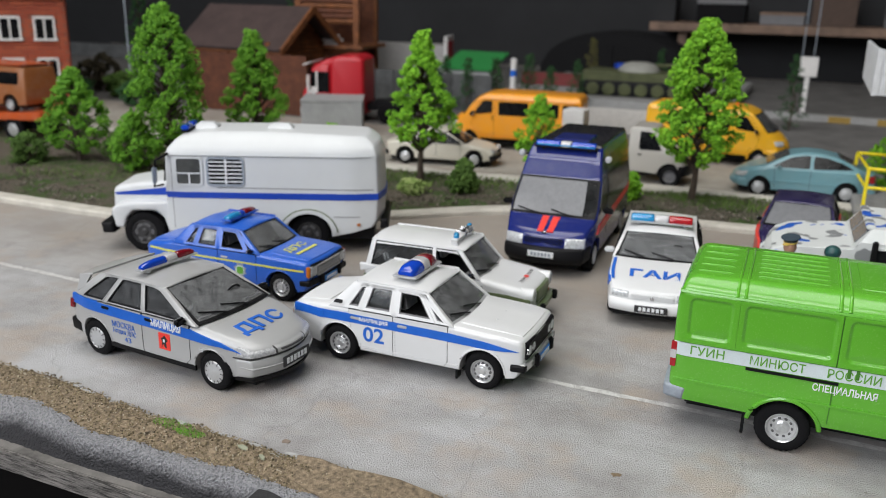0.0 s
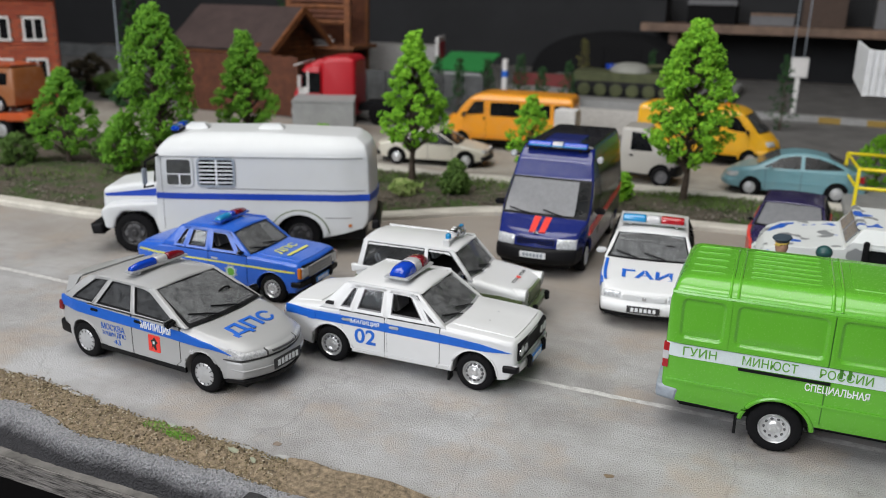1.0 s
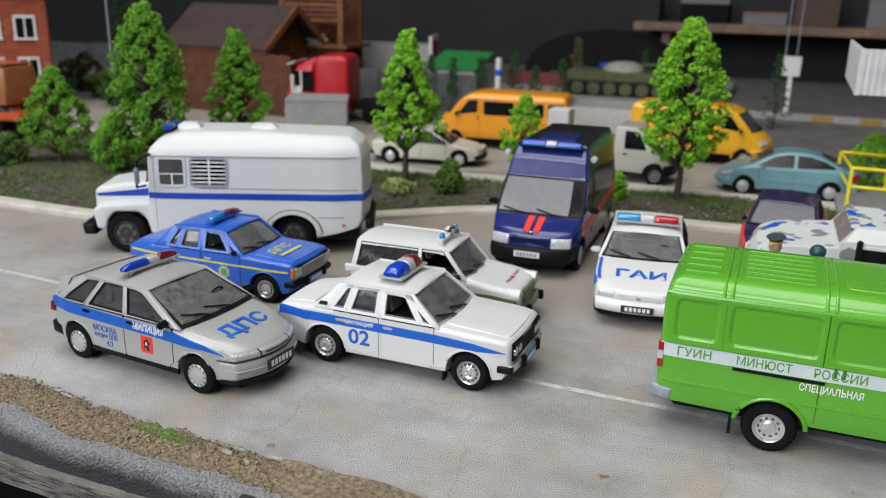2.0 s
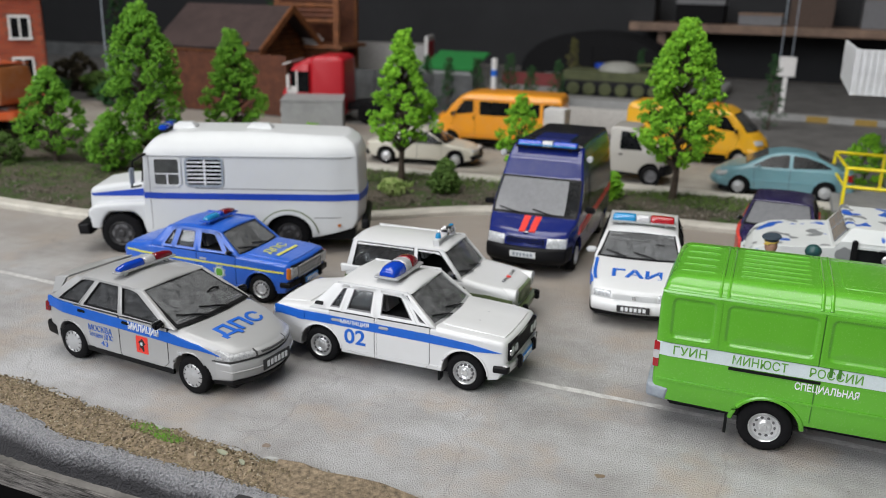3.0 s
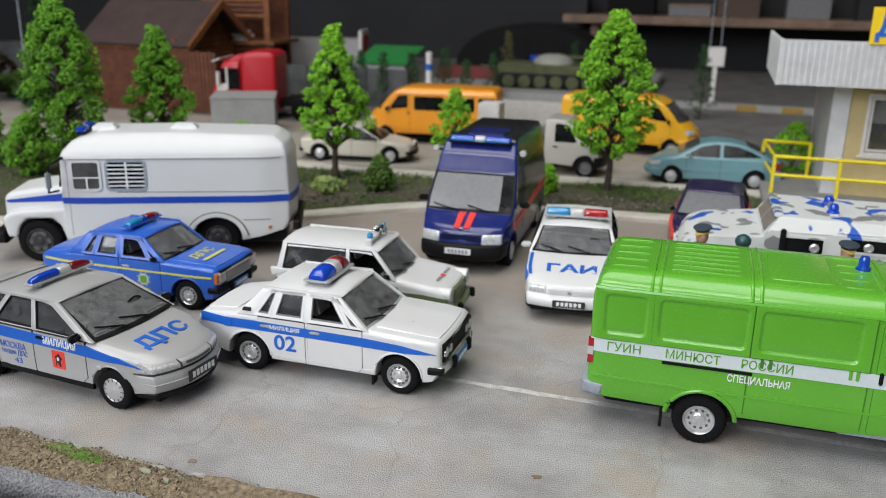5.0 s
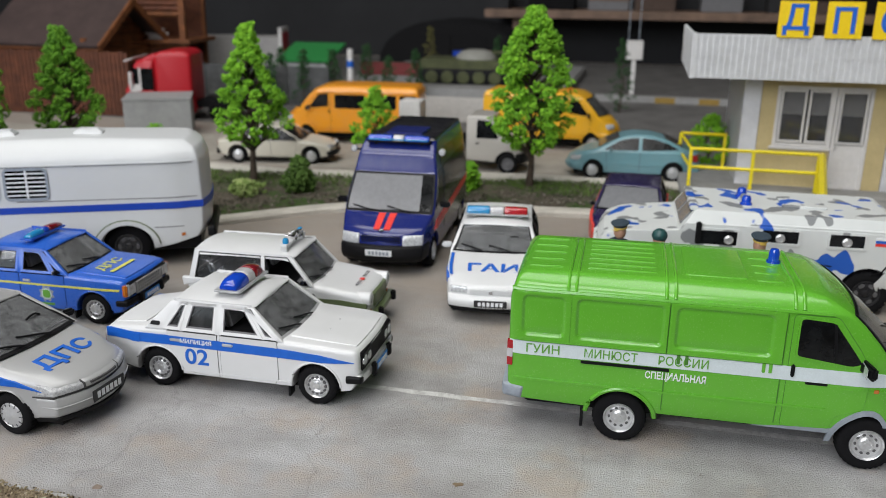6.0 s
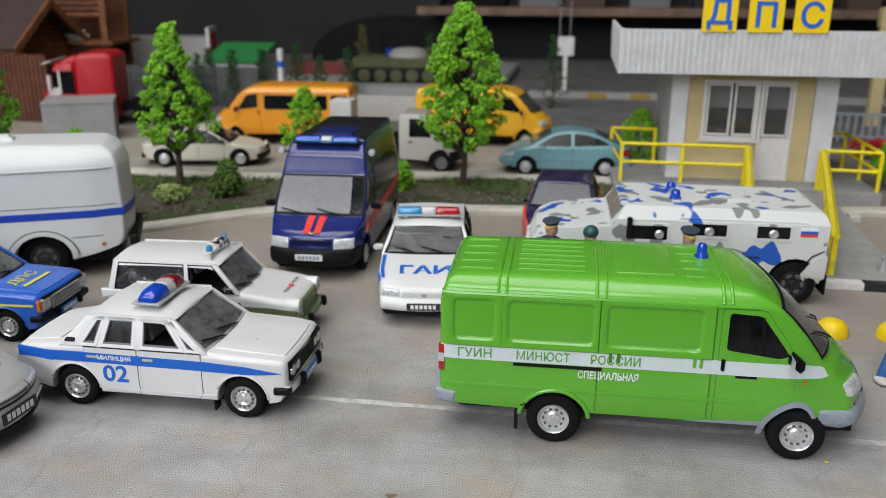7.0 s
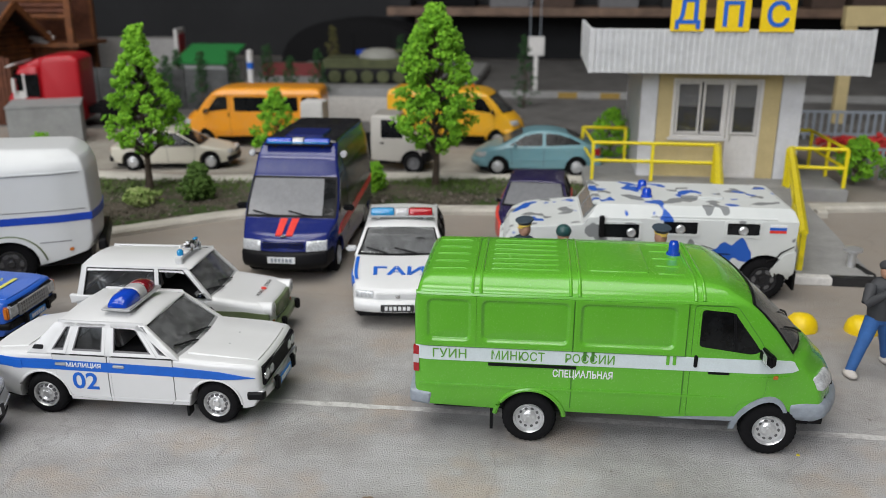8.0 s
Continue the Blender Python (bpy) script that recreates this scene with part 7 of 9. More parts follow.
for s in (-1, 1):
    v.raw("headlamp", move(lathe([(0.0, 0.03), (0.07, 0.022), (0.105, 0.0), (0.12, -0.03), (0.12, -0.16)], 20, "x"), 1.68, s * 0.58, 0.70), LAMP)
    v.raw("headlamp_shell", move(lathe([(0.112, 0.02), (0.130, 0.01), (0.135, -0.30), (0.09, -0.42)], 20, "x"), 1.68, s * 0.58, 0.70), WHITE)
    v.add("turn_signal", box(1.66, 1.72, s * 0.60 - 0.05, s * 0.60 + 0.05, 0.44, 0.49, 0.01), AMBER)
    v.add("tail_fin", prism(soften([(-1.90, 0.74), (-1.40, 0.86), (-1.40, 0.92), (-1.92, 0.90)], 0.02), min(s * 0.66, s * 0.76), max(s * 0.66, s * 0.76), 0.02, 1), WHITE)
v.add("grille", merge(prism(soften([(1.66, 0.50), (1.72, 0.50), (1.72, 0.74), (1.66, 0.76)], 0.01), -0.44, 0.44, 0.02, 3), *[box(1.715, 1.73, -0.40, 0.40, 0.52 + 0.032 * i, 0.534 + 0.032 * i) for i in range(7)]), OLIVE)
v.add("front_bumper", prism(soften([(1.66, 0.34), (1.82, 0.34), (1.82, 0.45), (1.66, 0.45)], 0.03), -0.76, 0.76, 0.05, 4), OLIVE)
for s in (-1, 1):
    v.raw("overrider", box(1.78, 1.88, s * 0.44 - 0.04, s * 0.44 + 0.04, 0.33, 0.52, 0.02), BLACK)
v.wheels((1.01, -1.01), 0.28, 0.16, RIM_DULL, 0.64, "steel")
v.wipers(0.68, 0.26)
v.mirror(0.5, 1.0, CHROME, 0.05, 0.06)
def estate_bonnet(bm):
    for q in bm.verts:
        q.co.z += 0.955 - 0.133 * (q.co.x - 0.70)
    return bm


v.add("bonnet_emblem", estate_bonnet(move(lathe([(0.0, 0.004), (0.046, 0.003), (0.05, -0.01)], 14, "z"), 1.36, 0.0, 0.0)), DECAL_RED)
for word, yy in (("VOLKS", -0.25), ("POLIZEI", 0.27)):
    v.add("bonnet_lettering", estate_bonnet(move(move(move(text_mesh(word, 0.095, 0.003, -0.002), rx=-90), rz=90), 1.36, yy, 0.0)), DECAL_BLACK)
rack = v.raw("roof_rack", merge(box(-0.03, 0.11, -0.46, 0.46, 1.52, 1.56, 0.01), *[move(box(-0.04, 0.08, -0.03, 0.03, 0, 0.16, 0.01), 0.02, s * 0.42, 1.40, rx=-s * 14) for s in (-1, 1)]), WHITE)
v.raw("beacon", move(lathe([(0.045, 0.0), (0.045, 0.06), (0.03, 0.085), (0.0, 0.09)], 14, "z"), 0.04, -0.36, 1.55, k=1.25), B_CYAN, rack)
v.raw("beacon", move(lathe([(0.045, 0.0), (0.045, 0.06), (0.03, 0.085), (0.0, 0.09)], 14, "z"), 0.04, 0.38, 1.55, k=1.25), B_CYAN, rack)
for i, yy in enumerate((-0.08, 0.10, 0.22)):
    v.raw("horn_speaker", move(lathe([(0.02, -0.12), (0.03, -0.04), (0.055, 0.05), (0.075, 0.09), (0.06, 0.08), (0.0, 0.04)], 14, "x"), 0.05, yy, 1.615, k=1.0), CHROME, rack)

# ---- white hatchback with blue lettering on the bonnet ----
v = Vehicle("white_police_hatchback", -2.66, 16.25, -82.5, "white die-cast hatchback with blue letters on its bonnet", "police car", 0.84, 0.97, 1.42, tumble=0.22, sill=0.24,
            front=(1.4, 2.15, 0.09, 0.12), rear=(-1.4, -2.0, 0.08, 0.08))
top = soften([(-1.98, 0.32), (-2.08, 0.50), (-2.06, 0.86), (-1.92, 0.95), (0.66, 0.97), (0.90, 0.97), (1.70, 0.80), (2.02, 0.70), (2.08, 0.62), (2.10, 0.42), (2.00, 0.28)], 0.05, 2)
v.body("body", top, (1.29, -1.29), 0.30, 0.36, WHITE, r=0.07)
v.cabin(0.92, 0.28, -1.30, -1.80, [(0.80, 0.90, 0.18, 0.30), (-0.22, -0.14, -0.22, -0.15), (-1.02, -0.94, -0.92, -0.85), (-1.80, -1.60, -1.40, -1.24)], WHITE, GLASS, screen=GLASS_SCREEN)
v.on_flank("side_stripe", [(-2.0, 0.62), (1.70, 0.62), (1.86, 0.74), (1.72, 0.80), (-2.0, 0.80)], DECAL_BLUE, d=0.012, step=0.15)
for s in (-1, 1):
    bm = box(0.98, 1.80, min(s * 0.74, s * 0.80), max(s * 0.74, s * 0.80), 0, 0.006)
    cuts(bm, span(0.98, 1.8, 5))
    for q in bm.verts:
        q.co.z += 0.962 - 0.196 * (q.co.x - 0.95) + 0.003
    v.add("bonnet_edge_stripe", bm, DECAL_BLUE)
bm = move(text_mesh("ГАИ", 0.36, 0.004, 0.010, 1.35), rx=-90)
bm = move(move(bm, rz=90), 1.48, 0.0, 0.0)
for q in bm.verts:
    q.co.z += 0.972 - 0.205 * (q.co.x - 0.92)
v.add("bonnet_lettering", bm, DECAL_BLUE)
v.add("grille", merge(box(2.06, 2.115, -0.42, 0.42, 0.55, 0.64, 0.015), *[box(2.11, 2.12, -0.38, 0.38, 0.57 + 0.025 * i, 0.578 + 0.025 * i) for i in range(3)]), WHITE)
v.add("grille_emblem", box(2.115, 2.125, -0.035, 0.035, 0.565, 0.625, 0.01), CHROME)
for s in (-1, 1):
    v.add("headlamp", prism(soften([(1.96, 0.55), (2.10, 0.55), (2.08, 0.66), (1.96, 0.68)], 0.02), min(s * 0.46, s * 0.80), max(s * 0.46, s * 0.80), 0.015, 3), LAMP)
v.add("front_bumper", prism(soften([(1.80, 0.28), (2.16, 0.30), (2.19, 0.42), (2.12, 0.53), (1.80, 0.53)], 0.05), -0.85, 0.85, 0.04, 7), WHITE)
v.add("air_dam", box(1.9, 2.13, -0.80, 0.80, 0.20, 0.29, 0.03), BLACK)
v.plate(2.185, 0.41, DECAL_BLACK, DECAL_WHITE, 0.58, 0.13)
v.wheels((1.29, -1.29), 0.30, 0.18, RIM_DULL, 0.73, "cover")
v.wipers(0.92, 0.28, 0.34, 0.55)
v.mirror(0.66, 1.02, WHITE, 0.10, 0.10)
v.light_bar(-0.05, 1.455, 0.60, [(1.0, B_CYAN), (0.6, B_WHITE), (1.0, B_RED)], depth=0.22, height=0.14, taper=0.15)


# ---- green delivery van ----
def gaz_van(name, x, y, h, label, mat, category="van", bumper=None, seam=None, k=1.0):
    v = Vehicle(name, x, y, h, label, category, 1.03, 2.02, 2.30, tumble=0.26, under=0.10, sill=0.47, front=(1.15, 2.45, 0.10, 0.36), rear=(-2.85, -3.1, 0.03, 0.03), seam=seam, k=k)
    v.curve, v.dome = 2.1, 0.13
    top = soften([(-3.02, 0.50), (-3.07, 0.75), (-3.06, 1.95), (-2.99, 2.18), (-2.86, 2.26), (-1.2, 2.285), (0.45, 2.28), (0.78, 2.23), (1.06, 2.08), (1.86, 1.36), (2.06, 1.28), (2.32, 1.06), (2.42, 0.86), (2.44, 0.62), (2.30, 0.50)], 0.06, 3)
    v.body("body", top, (1.48, -1.55), 0.35, 0.43, mat, r=0.05, xs=22, zs=(0.6, 0.8, 1.1, 1.4, 1.7, 1.95, 2.02, 2.07, 2.12, 2.16, 2.2, 2.23, 2.26))
    v.on_flank("gutter", [(-3.04, 2.055), (0.86, 2.055), (0.86, 2.085), (-3.04, 2.085)], mat, d=0.028, step=0.2)
    # windscreen, laid along the slope of the nose
    def slope(f0, f1, wy, lift, thick, nm, m, parent=None):
        p0, p1 = Vector((1.80, 1.415)), Vector((1.10, 2.045))
        n = Vector((0.67, 0.74)).normalized()
        a, b = p0.lerp(p1, f0), p0.lerp(p1, f1)
        pts = [tuple(a + n * lift), tuple(b + n * lift), tuple(b + n * (lift - thick)), tuple(a + n * (lift - thick))]
        return v.add(nm, cuts(prism(pts, -wy, wy, 0, 7), (), (), span(1.4, 2.05, 4)), m, parent)
    ws = slope(0.02, 0.97, 0.93, 0.020, 0.03, "windscreen", GLASS_DIM)
    slope(-0.03, 1.02, 0.98, 0.012, 0.03, "screen_seal", BLACK, ws)
    for yy in (0.1, -0.5):
        bm = tube([(1.86, yy + 0.25, 1.42), (1.72, yy + 0.05, 1.545), (1.56, yy - 0.28, 1.69)], 0.014, 6)
        v.add("wiper", bm, BLACK)
    door = soften([(0.42, 0.52), (0.98, 0.52), (1.04, 0.74), (1.38, 0.86), (1.42, 1.35), (0.92, 2.03), (0.42, 2.03)], 0.05, 2)
    v.door(door, mat)
    win = soften([(0.50, 1.50), (1.14, 1.42), (1.26, 1.46), (0.88, 1.965), (0.50, 1.99)], 0.05, 3)
    for w_ in v.on_flank("door_window", win, GLASS_DARK, d=0.016):
        pass
    for s in (-1, 1):
        a, b = sorted((s * (v.w + 0.006), s * (v.w + 0.024)))
        v.add("window_seal", cuts(frame_ring(inset_ring(ccw(win), -0.022), 0.022, a, b), (), (), span(1.4, 2.0, 5)), mat)
        a, b = sorted((s * (v.w + 0.0), s * (v.w + 0.040)))
        v.add("door_handle", box(0.455, 0.50, a, b, 1.22, 1.38, 0.012), BLACK)
    v.mirror(1.30, 1.44, BLACK, 0.15, 0.13)
    for s in (-1, 1):
        v.add("headlamp", cuts(prism(soften([(2.28, 0.92), (2.46, 0.90), (2.42, 1.04), (2.32, 1.12), (2.26, 1.06)], 0.05, 3), min(s * 0.66, s * 1.02), max(s * 0.66, s * 1.02), 0.02, 4)), LAMP)
        v.raw("mud_flap", box(-2.06, -2.02, s * 0.82 - 0.10, s * 0.82 + 0.10, 0.14, 0.48), BLACK)
    bp = bumper or GREYPL
    v.add("front_bumper", prism(soften([(1.98, 0.48), (2.38, 0.44), (2.52, 0.52), (2.51, 0.68), (2.42, 0.75), (1.94, 0.74), (1.92, 0.66)], 0.05, 3), -1.05, 1.05, 0.06, 9), bp)
    v.add("grille", box(2.36, 2.445, -0.55, 0.55, 0.78, 0.88, 0.02), BLACK)
    ring = [(1.48 + 0.50 * math.cos(a), 0.35 + 0.50 * math.sin(a)) for a in [radians(-2 + 184 * i / 16) for i in range(17)]]
    inner = [(1.48 + 0.43 * math.cos(a), 0.35 + 0.43 * math.sin(a)) for a in [radians(-2 + 184 * i / 16) for i in range(16, -1, -1)]]
    v.on_flank("wheel_arch_trim", ring + inner, bp, d=0.022, step=0.15)
    v.on_flank("sill_trim", [(0.10, 0.472), (1.02, 0.472), (1.02, 0.545), (0.60, 0.525)], bp, d=0.016)
    # black pan added to keep the space under the van as dark as shade
    v.raw("chassis", box(-2.85, 2.15, -0.50, 0.50, 0.20, 0.46, 0.03), BLACK)
    v.lips((-1.55,), 0.35, 0.44, mat, 0.034, 0.03)
    bar = [(0.93, 1.455), (0.965, 1.45), (0.905, 1.95), (0.87, 1.955)]
    v.on_flank("window_divider", bar, BLACK, d=0.024, step=0.2)
    v.wheels((1.48, -1.55), 0.352, 0.23, RIM, 0.87, "van")
    return v


v = gaz_van("green_delivery_van", 1.505, 11.64, 1.2, "bright green die-cast panel van with a pale lettered stripe", GREEN, seam=SEAMGREEN)
def recessed_bay(outer, inner, s):
    """A flank plate with a pressed-in panel, sloping in from the inner outline."""
    def shrunk(d):
        x0, x1, z0, z1 = inner
        return rounded(x0 + d, x1 - d, z0 + d, z1 - d, max(0.09 - d, 0.012), 4)
    rows = [(rounded(*outer, 0.012, 4), -0.01), (rounded(*outer, 0.012, 4), 0.034), (shrunk(0.0), 0.040), (shrunk(0.012), 0.034), (shrunk(0.034), 0.004), (shrunk(0.046), 0.002), (shrunk(0.075), 0.010)]
    bm = bmesh.new()
    rings = [[bm.verts.new((a, s * (v.w + d), b)) for a, b in pts] for pts, d in rows]
    n = len(rings[0])
    for p, q in zip(rings, rings[1:]):
        for k in range(n):
            bm.faces.new((p[k - 1], p[k], q[k], q[k - 1]))
    bm.faces.new(rings[-1])
    bmesh.ops.recalc_face_normals(bm, faces=bm.faces[:])
    if (bm.faces[:][-1].normal.y > 0) != (s > 0):
        bmesh.ops.reverse_faces(bm, faces=bm.faces[:])
    return cuts(bm, span(outer[0], outer[1], 3), (), (1.6, 1.75, 1.9))


for x0, x1, o0, o1 in ((-2.88, -2.31, -2.99, -2.25), (-2.19, -1.08, -2.246, -1.042), (-0.96, 0.22, -1.028, 0.336)):
    for s in (-1, 1):
        v.add("side_panel", recessed_bay((o0, o1, 1.37, 2.052), (x0, x1, 1.44, 2.015), s), GREEN, None, "", 50)
v.on_flank("pale_stripe", [(-3.05, 1.165), (1.42, 1.165), (1.90, 1.17), (2.02, 1.20), (1.90, 1.31), (1.82, 1.33), (1.40, 1.35), (-3.05, 1.35)], DECAL_PALE, d=0.013, step=0.2)
for words_, xx, ww in (("ГУИН", -2.585, 0.43), ("МИНЮСТ", -1.715, 0.67), ("РОССИИ", -0.815, 0.61)):
    v.words(words_, xx, 1.265, 0.165, DECAL_GREEN, bold=0.001, width=ww)
v.words("СПЕЦИАЛЬНАЯ", -0.895, 1.035, 0.135, DECAL_WHITE, d=0.006, bold=0.003, width=0.75)
v.on_flank("door_rail", [(-2.09, 1.115), (-0.98, 1.115), (-0.98, 1.150), (-2.09, 1.150)], BLACK, d=0.020)
for xx in (-0.90, -0.80, 0.12, 0.20):
    v.on_flank("slide_catch", rounded(xx, xx + 0.040, 1.235, 1.36, 0.01), SEAMGREEN if xx < 0 else GREEN, d=0.022)
v.on_flank("door_groove", [(-1.041, 0.55), (-1.029, 0.55), (-1.029, 2.02), (-1.041, 2.02)], SEAMGREEN, d=0.0125)
v.on_flank("door_groove", [(0.339, 0.55), (0.351, 0.55), (0.351, 2.02), (0.339, 2.02)], SEAMGREEN, d=0.0125)
v.on_flank("name_badge", rounded(0.64, 0.90, 1.13, 1.165, 0.01), BLACK, d=0.014)
v.on_flank("waist_crease", [(-3.0, 0.80), (0.92, 0.80), (0.92, 0.83), (-3.0, 0.83)], GREEN, d=0.020)
v.on_flank("door_crease", [(1.05, 1.085), (1.85, 1.10), (1.85, 1.125), (1.05, 1.11)], GREEN, d=0.018)
v.on_flank("side_repeater", rounded(1.50, 1.60, 1.09, 1.13, 0.015), AMBER, d=0.022)
v.on_flank("vent_grille", rounded(-3.0, -2.94, 1.62, 1.92, 0.01), GREEN, d=0.02)
v.on_flank("tail_lamp", soften([(-3.085, 0.98), (-3.00, 0.98), (-3.00, 1.34), (-3.085, 1.34)], 0.015), B_RED, d=0.014)
v.on_flank("tail_lamp_centre", soften([(-3.09, 1.10), (-3.00, 1.10), (-3.00, 1.22), (-3.09, 1.22)], 0.015), B_WHITE, d=0.018)
v.add("rear_bumper", prism(soften([(-3.14, 0.50), (-2.84, 0.48), (-2.80, 0.70), (-3.14, 0.72)], 0.04), -1.045, 1.045, 0.05, 5), GREYPL)
# pressed roof ribs that follow the rounded shoulders
def van_section(n=9):
    half = [(v.w * (1 - v.tumble * ((z - v.belt) / (v.roof - v.belt)) ** v.curve), z) for z in span(2.07, 2.272, n)]
    return [(-y, z) for y, z in half] + [(y_, 2.284) for y_ in (-0.70, -0.35, 0.0, 0.35, 0.70)] + [(y, z) for y, z in reversed(half)]


for xx in (-2.30, -2.20, -1.09, -0.98, 0.42, 0.52):
    v.raw("roof_rib", tube([(xx, y, z - (0.012 if xx < -2 else 0.004)) for y, z in van_section()], 0.024, 8), GREEN)
for x0, x1, n in ((-2.10, -1.20, 7), (-2.84, -2.40, 5), (-0.02, 0.34, 5)):
    for i in range(n):
        yy = -0.62 + 1.24 * i / (n - 1)
        v.raw("roof_rib", tube([(x0, yy, 2.252), (x0 + 0.04, yy, 2.279 if x0 > -2.5 else 2.262), (x1 - 0.04, yy, 2.283 if x0 > -2.5 else 2.272), (x1, yy, 2.258)], 0.014, 6), GREEN)
v.raw("roof_hatch", prism(rounded(-0.86, -0.10, -0.62, 0.62, 0.05), 2.26, 2.296, 0.010, 0, "xy"), GREEN)
bc = v.raw("beacon", move(lathe([(0.075, 0.0), (0.07, 0.05), (0.068, 0.13), (0.05, 0.175), (0.0, 0.185)], 18, "z"), 0.32, 0.22, 2.29), B_BLUE)
v.raw("beacon_base", move(lathe([(0.095, 0.0), (0.095, 0.03), (0.0, 0.03)], 18, "z"), 0.32, 0.22, 2.27), B_BLUE, bc)

# ---- navy high-roof van ----
v = Vehicle("navy_police_van", -5.17, 18.68, -87.5, "navy blue die-cast high-roof van with two red bonnet stripes", "police van", 0.98, 1.25, 2.58, tumble=0.19, under=0.06, sill=0.30,
            front=(1.6, 2.6, 0.12, 0.20), rear=(-2.2, -2.6, 0.03, 0.04))
v.curve = 1.5
top = soften([(-2.50, 0.36), (-2.56, 0.60), (-2.54, 2.30), (-2.42, 2.54), (0.55, 2.56), (0.78, 2.50), (1.02, 2.30), (1.20, 1.90), (1.80, 1.17), (2.0, 1.11), (2.38, 0.97), (2.49, 0.85), (2.54, 0.60), (2.50, 0.34)], 0.06, 3)
v.body("body", top, (1.62, -1.66), 0.34, 0.42, NAVY, r=0.06, xs=20, zs=(0.5, 0.7, 0.9, 1.25, 1.5, 1.8, 2.0, 2.2, 2.3, 2.4, 2.46, 2.52))
v.add("roof_skin", prism(soften([(-2.50, 2.45), (0.70, 2.50), (0.62, 2.585), (-2.44, 2.585)], 0.03), -0.96, 0.96, 0.06, 6), BLACKCAR)
v.on_flank("rear_flank", [(-2.54, 0.62), (0.62, 0.62), (0.62, 2.30), (-2.54, 2.30)], BLACKCAR, d=0.008, step=0.2)
v.on_flank("side_window", soften([(-2.2, 1.42), (0.5, 1.42), (0.5, 1.98), (-2.2, 1.98)], 0.06, 3), GLASS_DARK, d=0.016)
v.on_flank("door_window", soften([(0.72, 1.28), (1.55, 1.22), (1.14, 1.90), (0.72, 1.95)], 0.06, 3), GLASS_DARK, d=0.014)
v.on_flank("red_stripe", [(1.70, 0.82), (1.50, 0.98), (-2.5, 1.22), (-2.5, 1.06), (1.45, 0.80)], DECAL_RED, d=0.018, step=0.2)


def on_nose(v, x0, z0, x1, z1, f0, f1, y0, y1, lift, thick, nm, m, parent=None, n=6):
    p0, p1 = Vector((x0, z0)), Vector((x1, z1))
    d = (p1 - p0).normalized()
    nn = Vector((d.y, -d.x)) if d.y > 0 else Vector((-d.y, d.x))
    if nn.y < 0:
        nn = -nn
    a, b = p0.lerp(p1, f0), p0.lerp(p1, f1)
    pts = [tuple(a + nn * lift), tuple(b + nn * lift), tuple(b + nn * (lift - thick)), tuple(a + nn * (lift - thick))]
    return v.add(nm, cuts(prism(pts, y0, y1, 0, n), span(min(x0, x1), max(x0, x1), 3)), m, parent)


# grey pane paints the screen's reflection; the dark strip marks where it ends
ws = on_nose(v, 1.785, 1.19, 1.215, 1.88, 0.03, 0.97, -0.90, 0.90, 0.02, 0.03, "windscreen", GLASS_GREY)
on_nose(v, 1.785, 1.19, 1.215, 1.88, 0.03, 0.97, 0.66, 0.905, 0.024, 0.03, "windscreen_shade", GLASS_DARK, ws)
on_nose(v, 1.785, 1.19, 1.215, 1.88, -0.04, 1.03, -0.95, 0.95, 0.012, 0.03, "screen_seal", BLACK, ws)
for y0 in (-0.19, 0.05):
    on_nose(v, 1.84, 1.158, 2.0, 1.11, 0.0, 1.0, y0, y0 + 0.15, 0.012, 0.03, "bonnet_stripe", DECAL_RED, None, 1)
    on_nose(v, 2.0, 1.11, 2.40, 0.962, 0.0, 1.0, y0, y0 + 0.15, 0.012, 0.03, "bonnet_stripe", DECAL_RED, None, 1)
v.add("bonnet_badge", box(2.40, 2.45, -0.06, 0.06, 0.93, 0.975, 0.01), CHROME)
v.add("grille", merge(box(2.40, 2.545, -0.50, 0.50, 0.70, 0.86, 0.04), *[box(2.52, 2.56, -0.46, 0.46, 0.735 + 0.04 * i, 0.747 + 0.04 * i) for i in range(3)]), NAVY)
v.add("grille_mesh", box(2.50, 2.552, -0.46, 0.46, 0.72, 0.84), BLACK)
for s in (-1, 1):
    v.add("headlamp", cuts(prism(soften([(2.22, 0.66), (2.56, 0.65), (2.51, 0.85), (2.22, 0.94)], 0.04, 2), min(s * 0.52, s * 0.97), max(s * 0.52, s * 0.97), 0.02, 4)), LAMP)
    v.raw("search_lamp", move(lathe([(0.0, 0.03), (0.06, 0.025), (0.075, 0.0), (0.07, -0.08), (0.0, -0.10)], 16, "x"), 0.96, s * 0.98, 2.34), LAMP)
    v.raw("search_lamp_arm", tube([(0.90, s * 0.78, 2.32), (0.93, s * 0.97, 2.33)], 0.025, 6), BLACK)
v.add("front_bumper", prism(soften([(2.05, 0.32), (2.58, 0.30), (2.66, 0.42), (2.62, 0.66), (2.05, 0.68)], 0.06, 3), -1.0, 1.0, 0.06, 8), BLACK)
v.plate(2.655, 0.53, DECAL_WHITE, GREYPL, 0.56, 0.13)
v.wheels((1.62, -1.66), 0.34, 0.22, RIM_DULL, 0.84, "van")
v.mirror(1.36, 1.30, BLACK, 0.12, 0.16)
for yy in (0.30, -0.45):
    v.raw("wiper", tube([(1.84, yy + 0.3, 1.20), (1.81, yy, 1.235), (1.75, yy - 0.34, 1.30)], 0.014, 6), BLACK)
v.light_bar(0.82, 2.50, 0.68, [(1.0, B_BLUE), (0.45, B_WHITE), (1.0, B_BLUE)], depth=0.22, height=0.13, base=BLACK, taper=0.2)
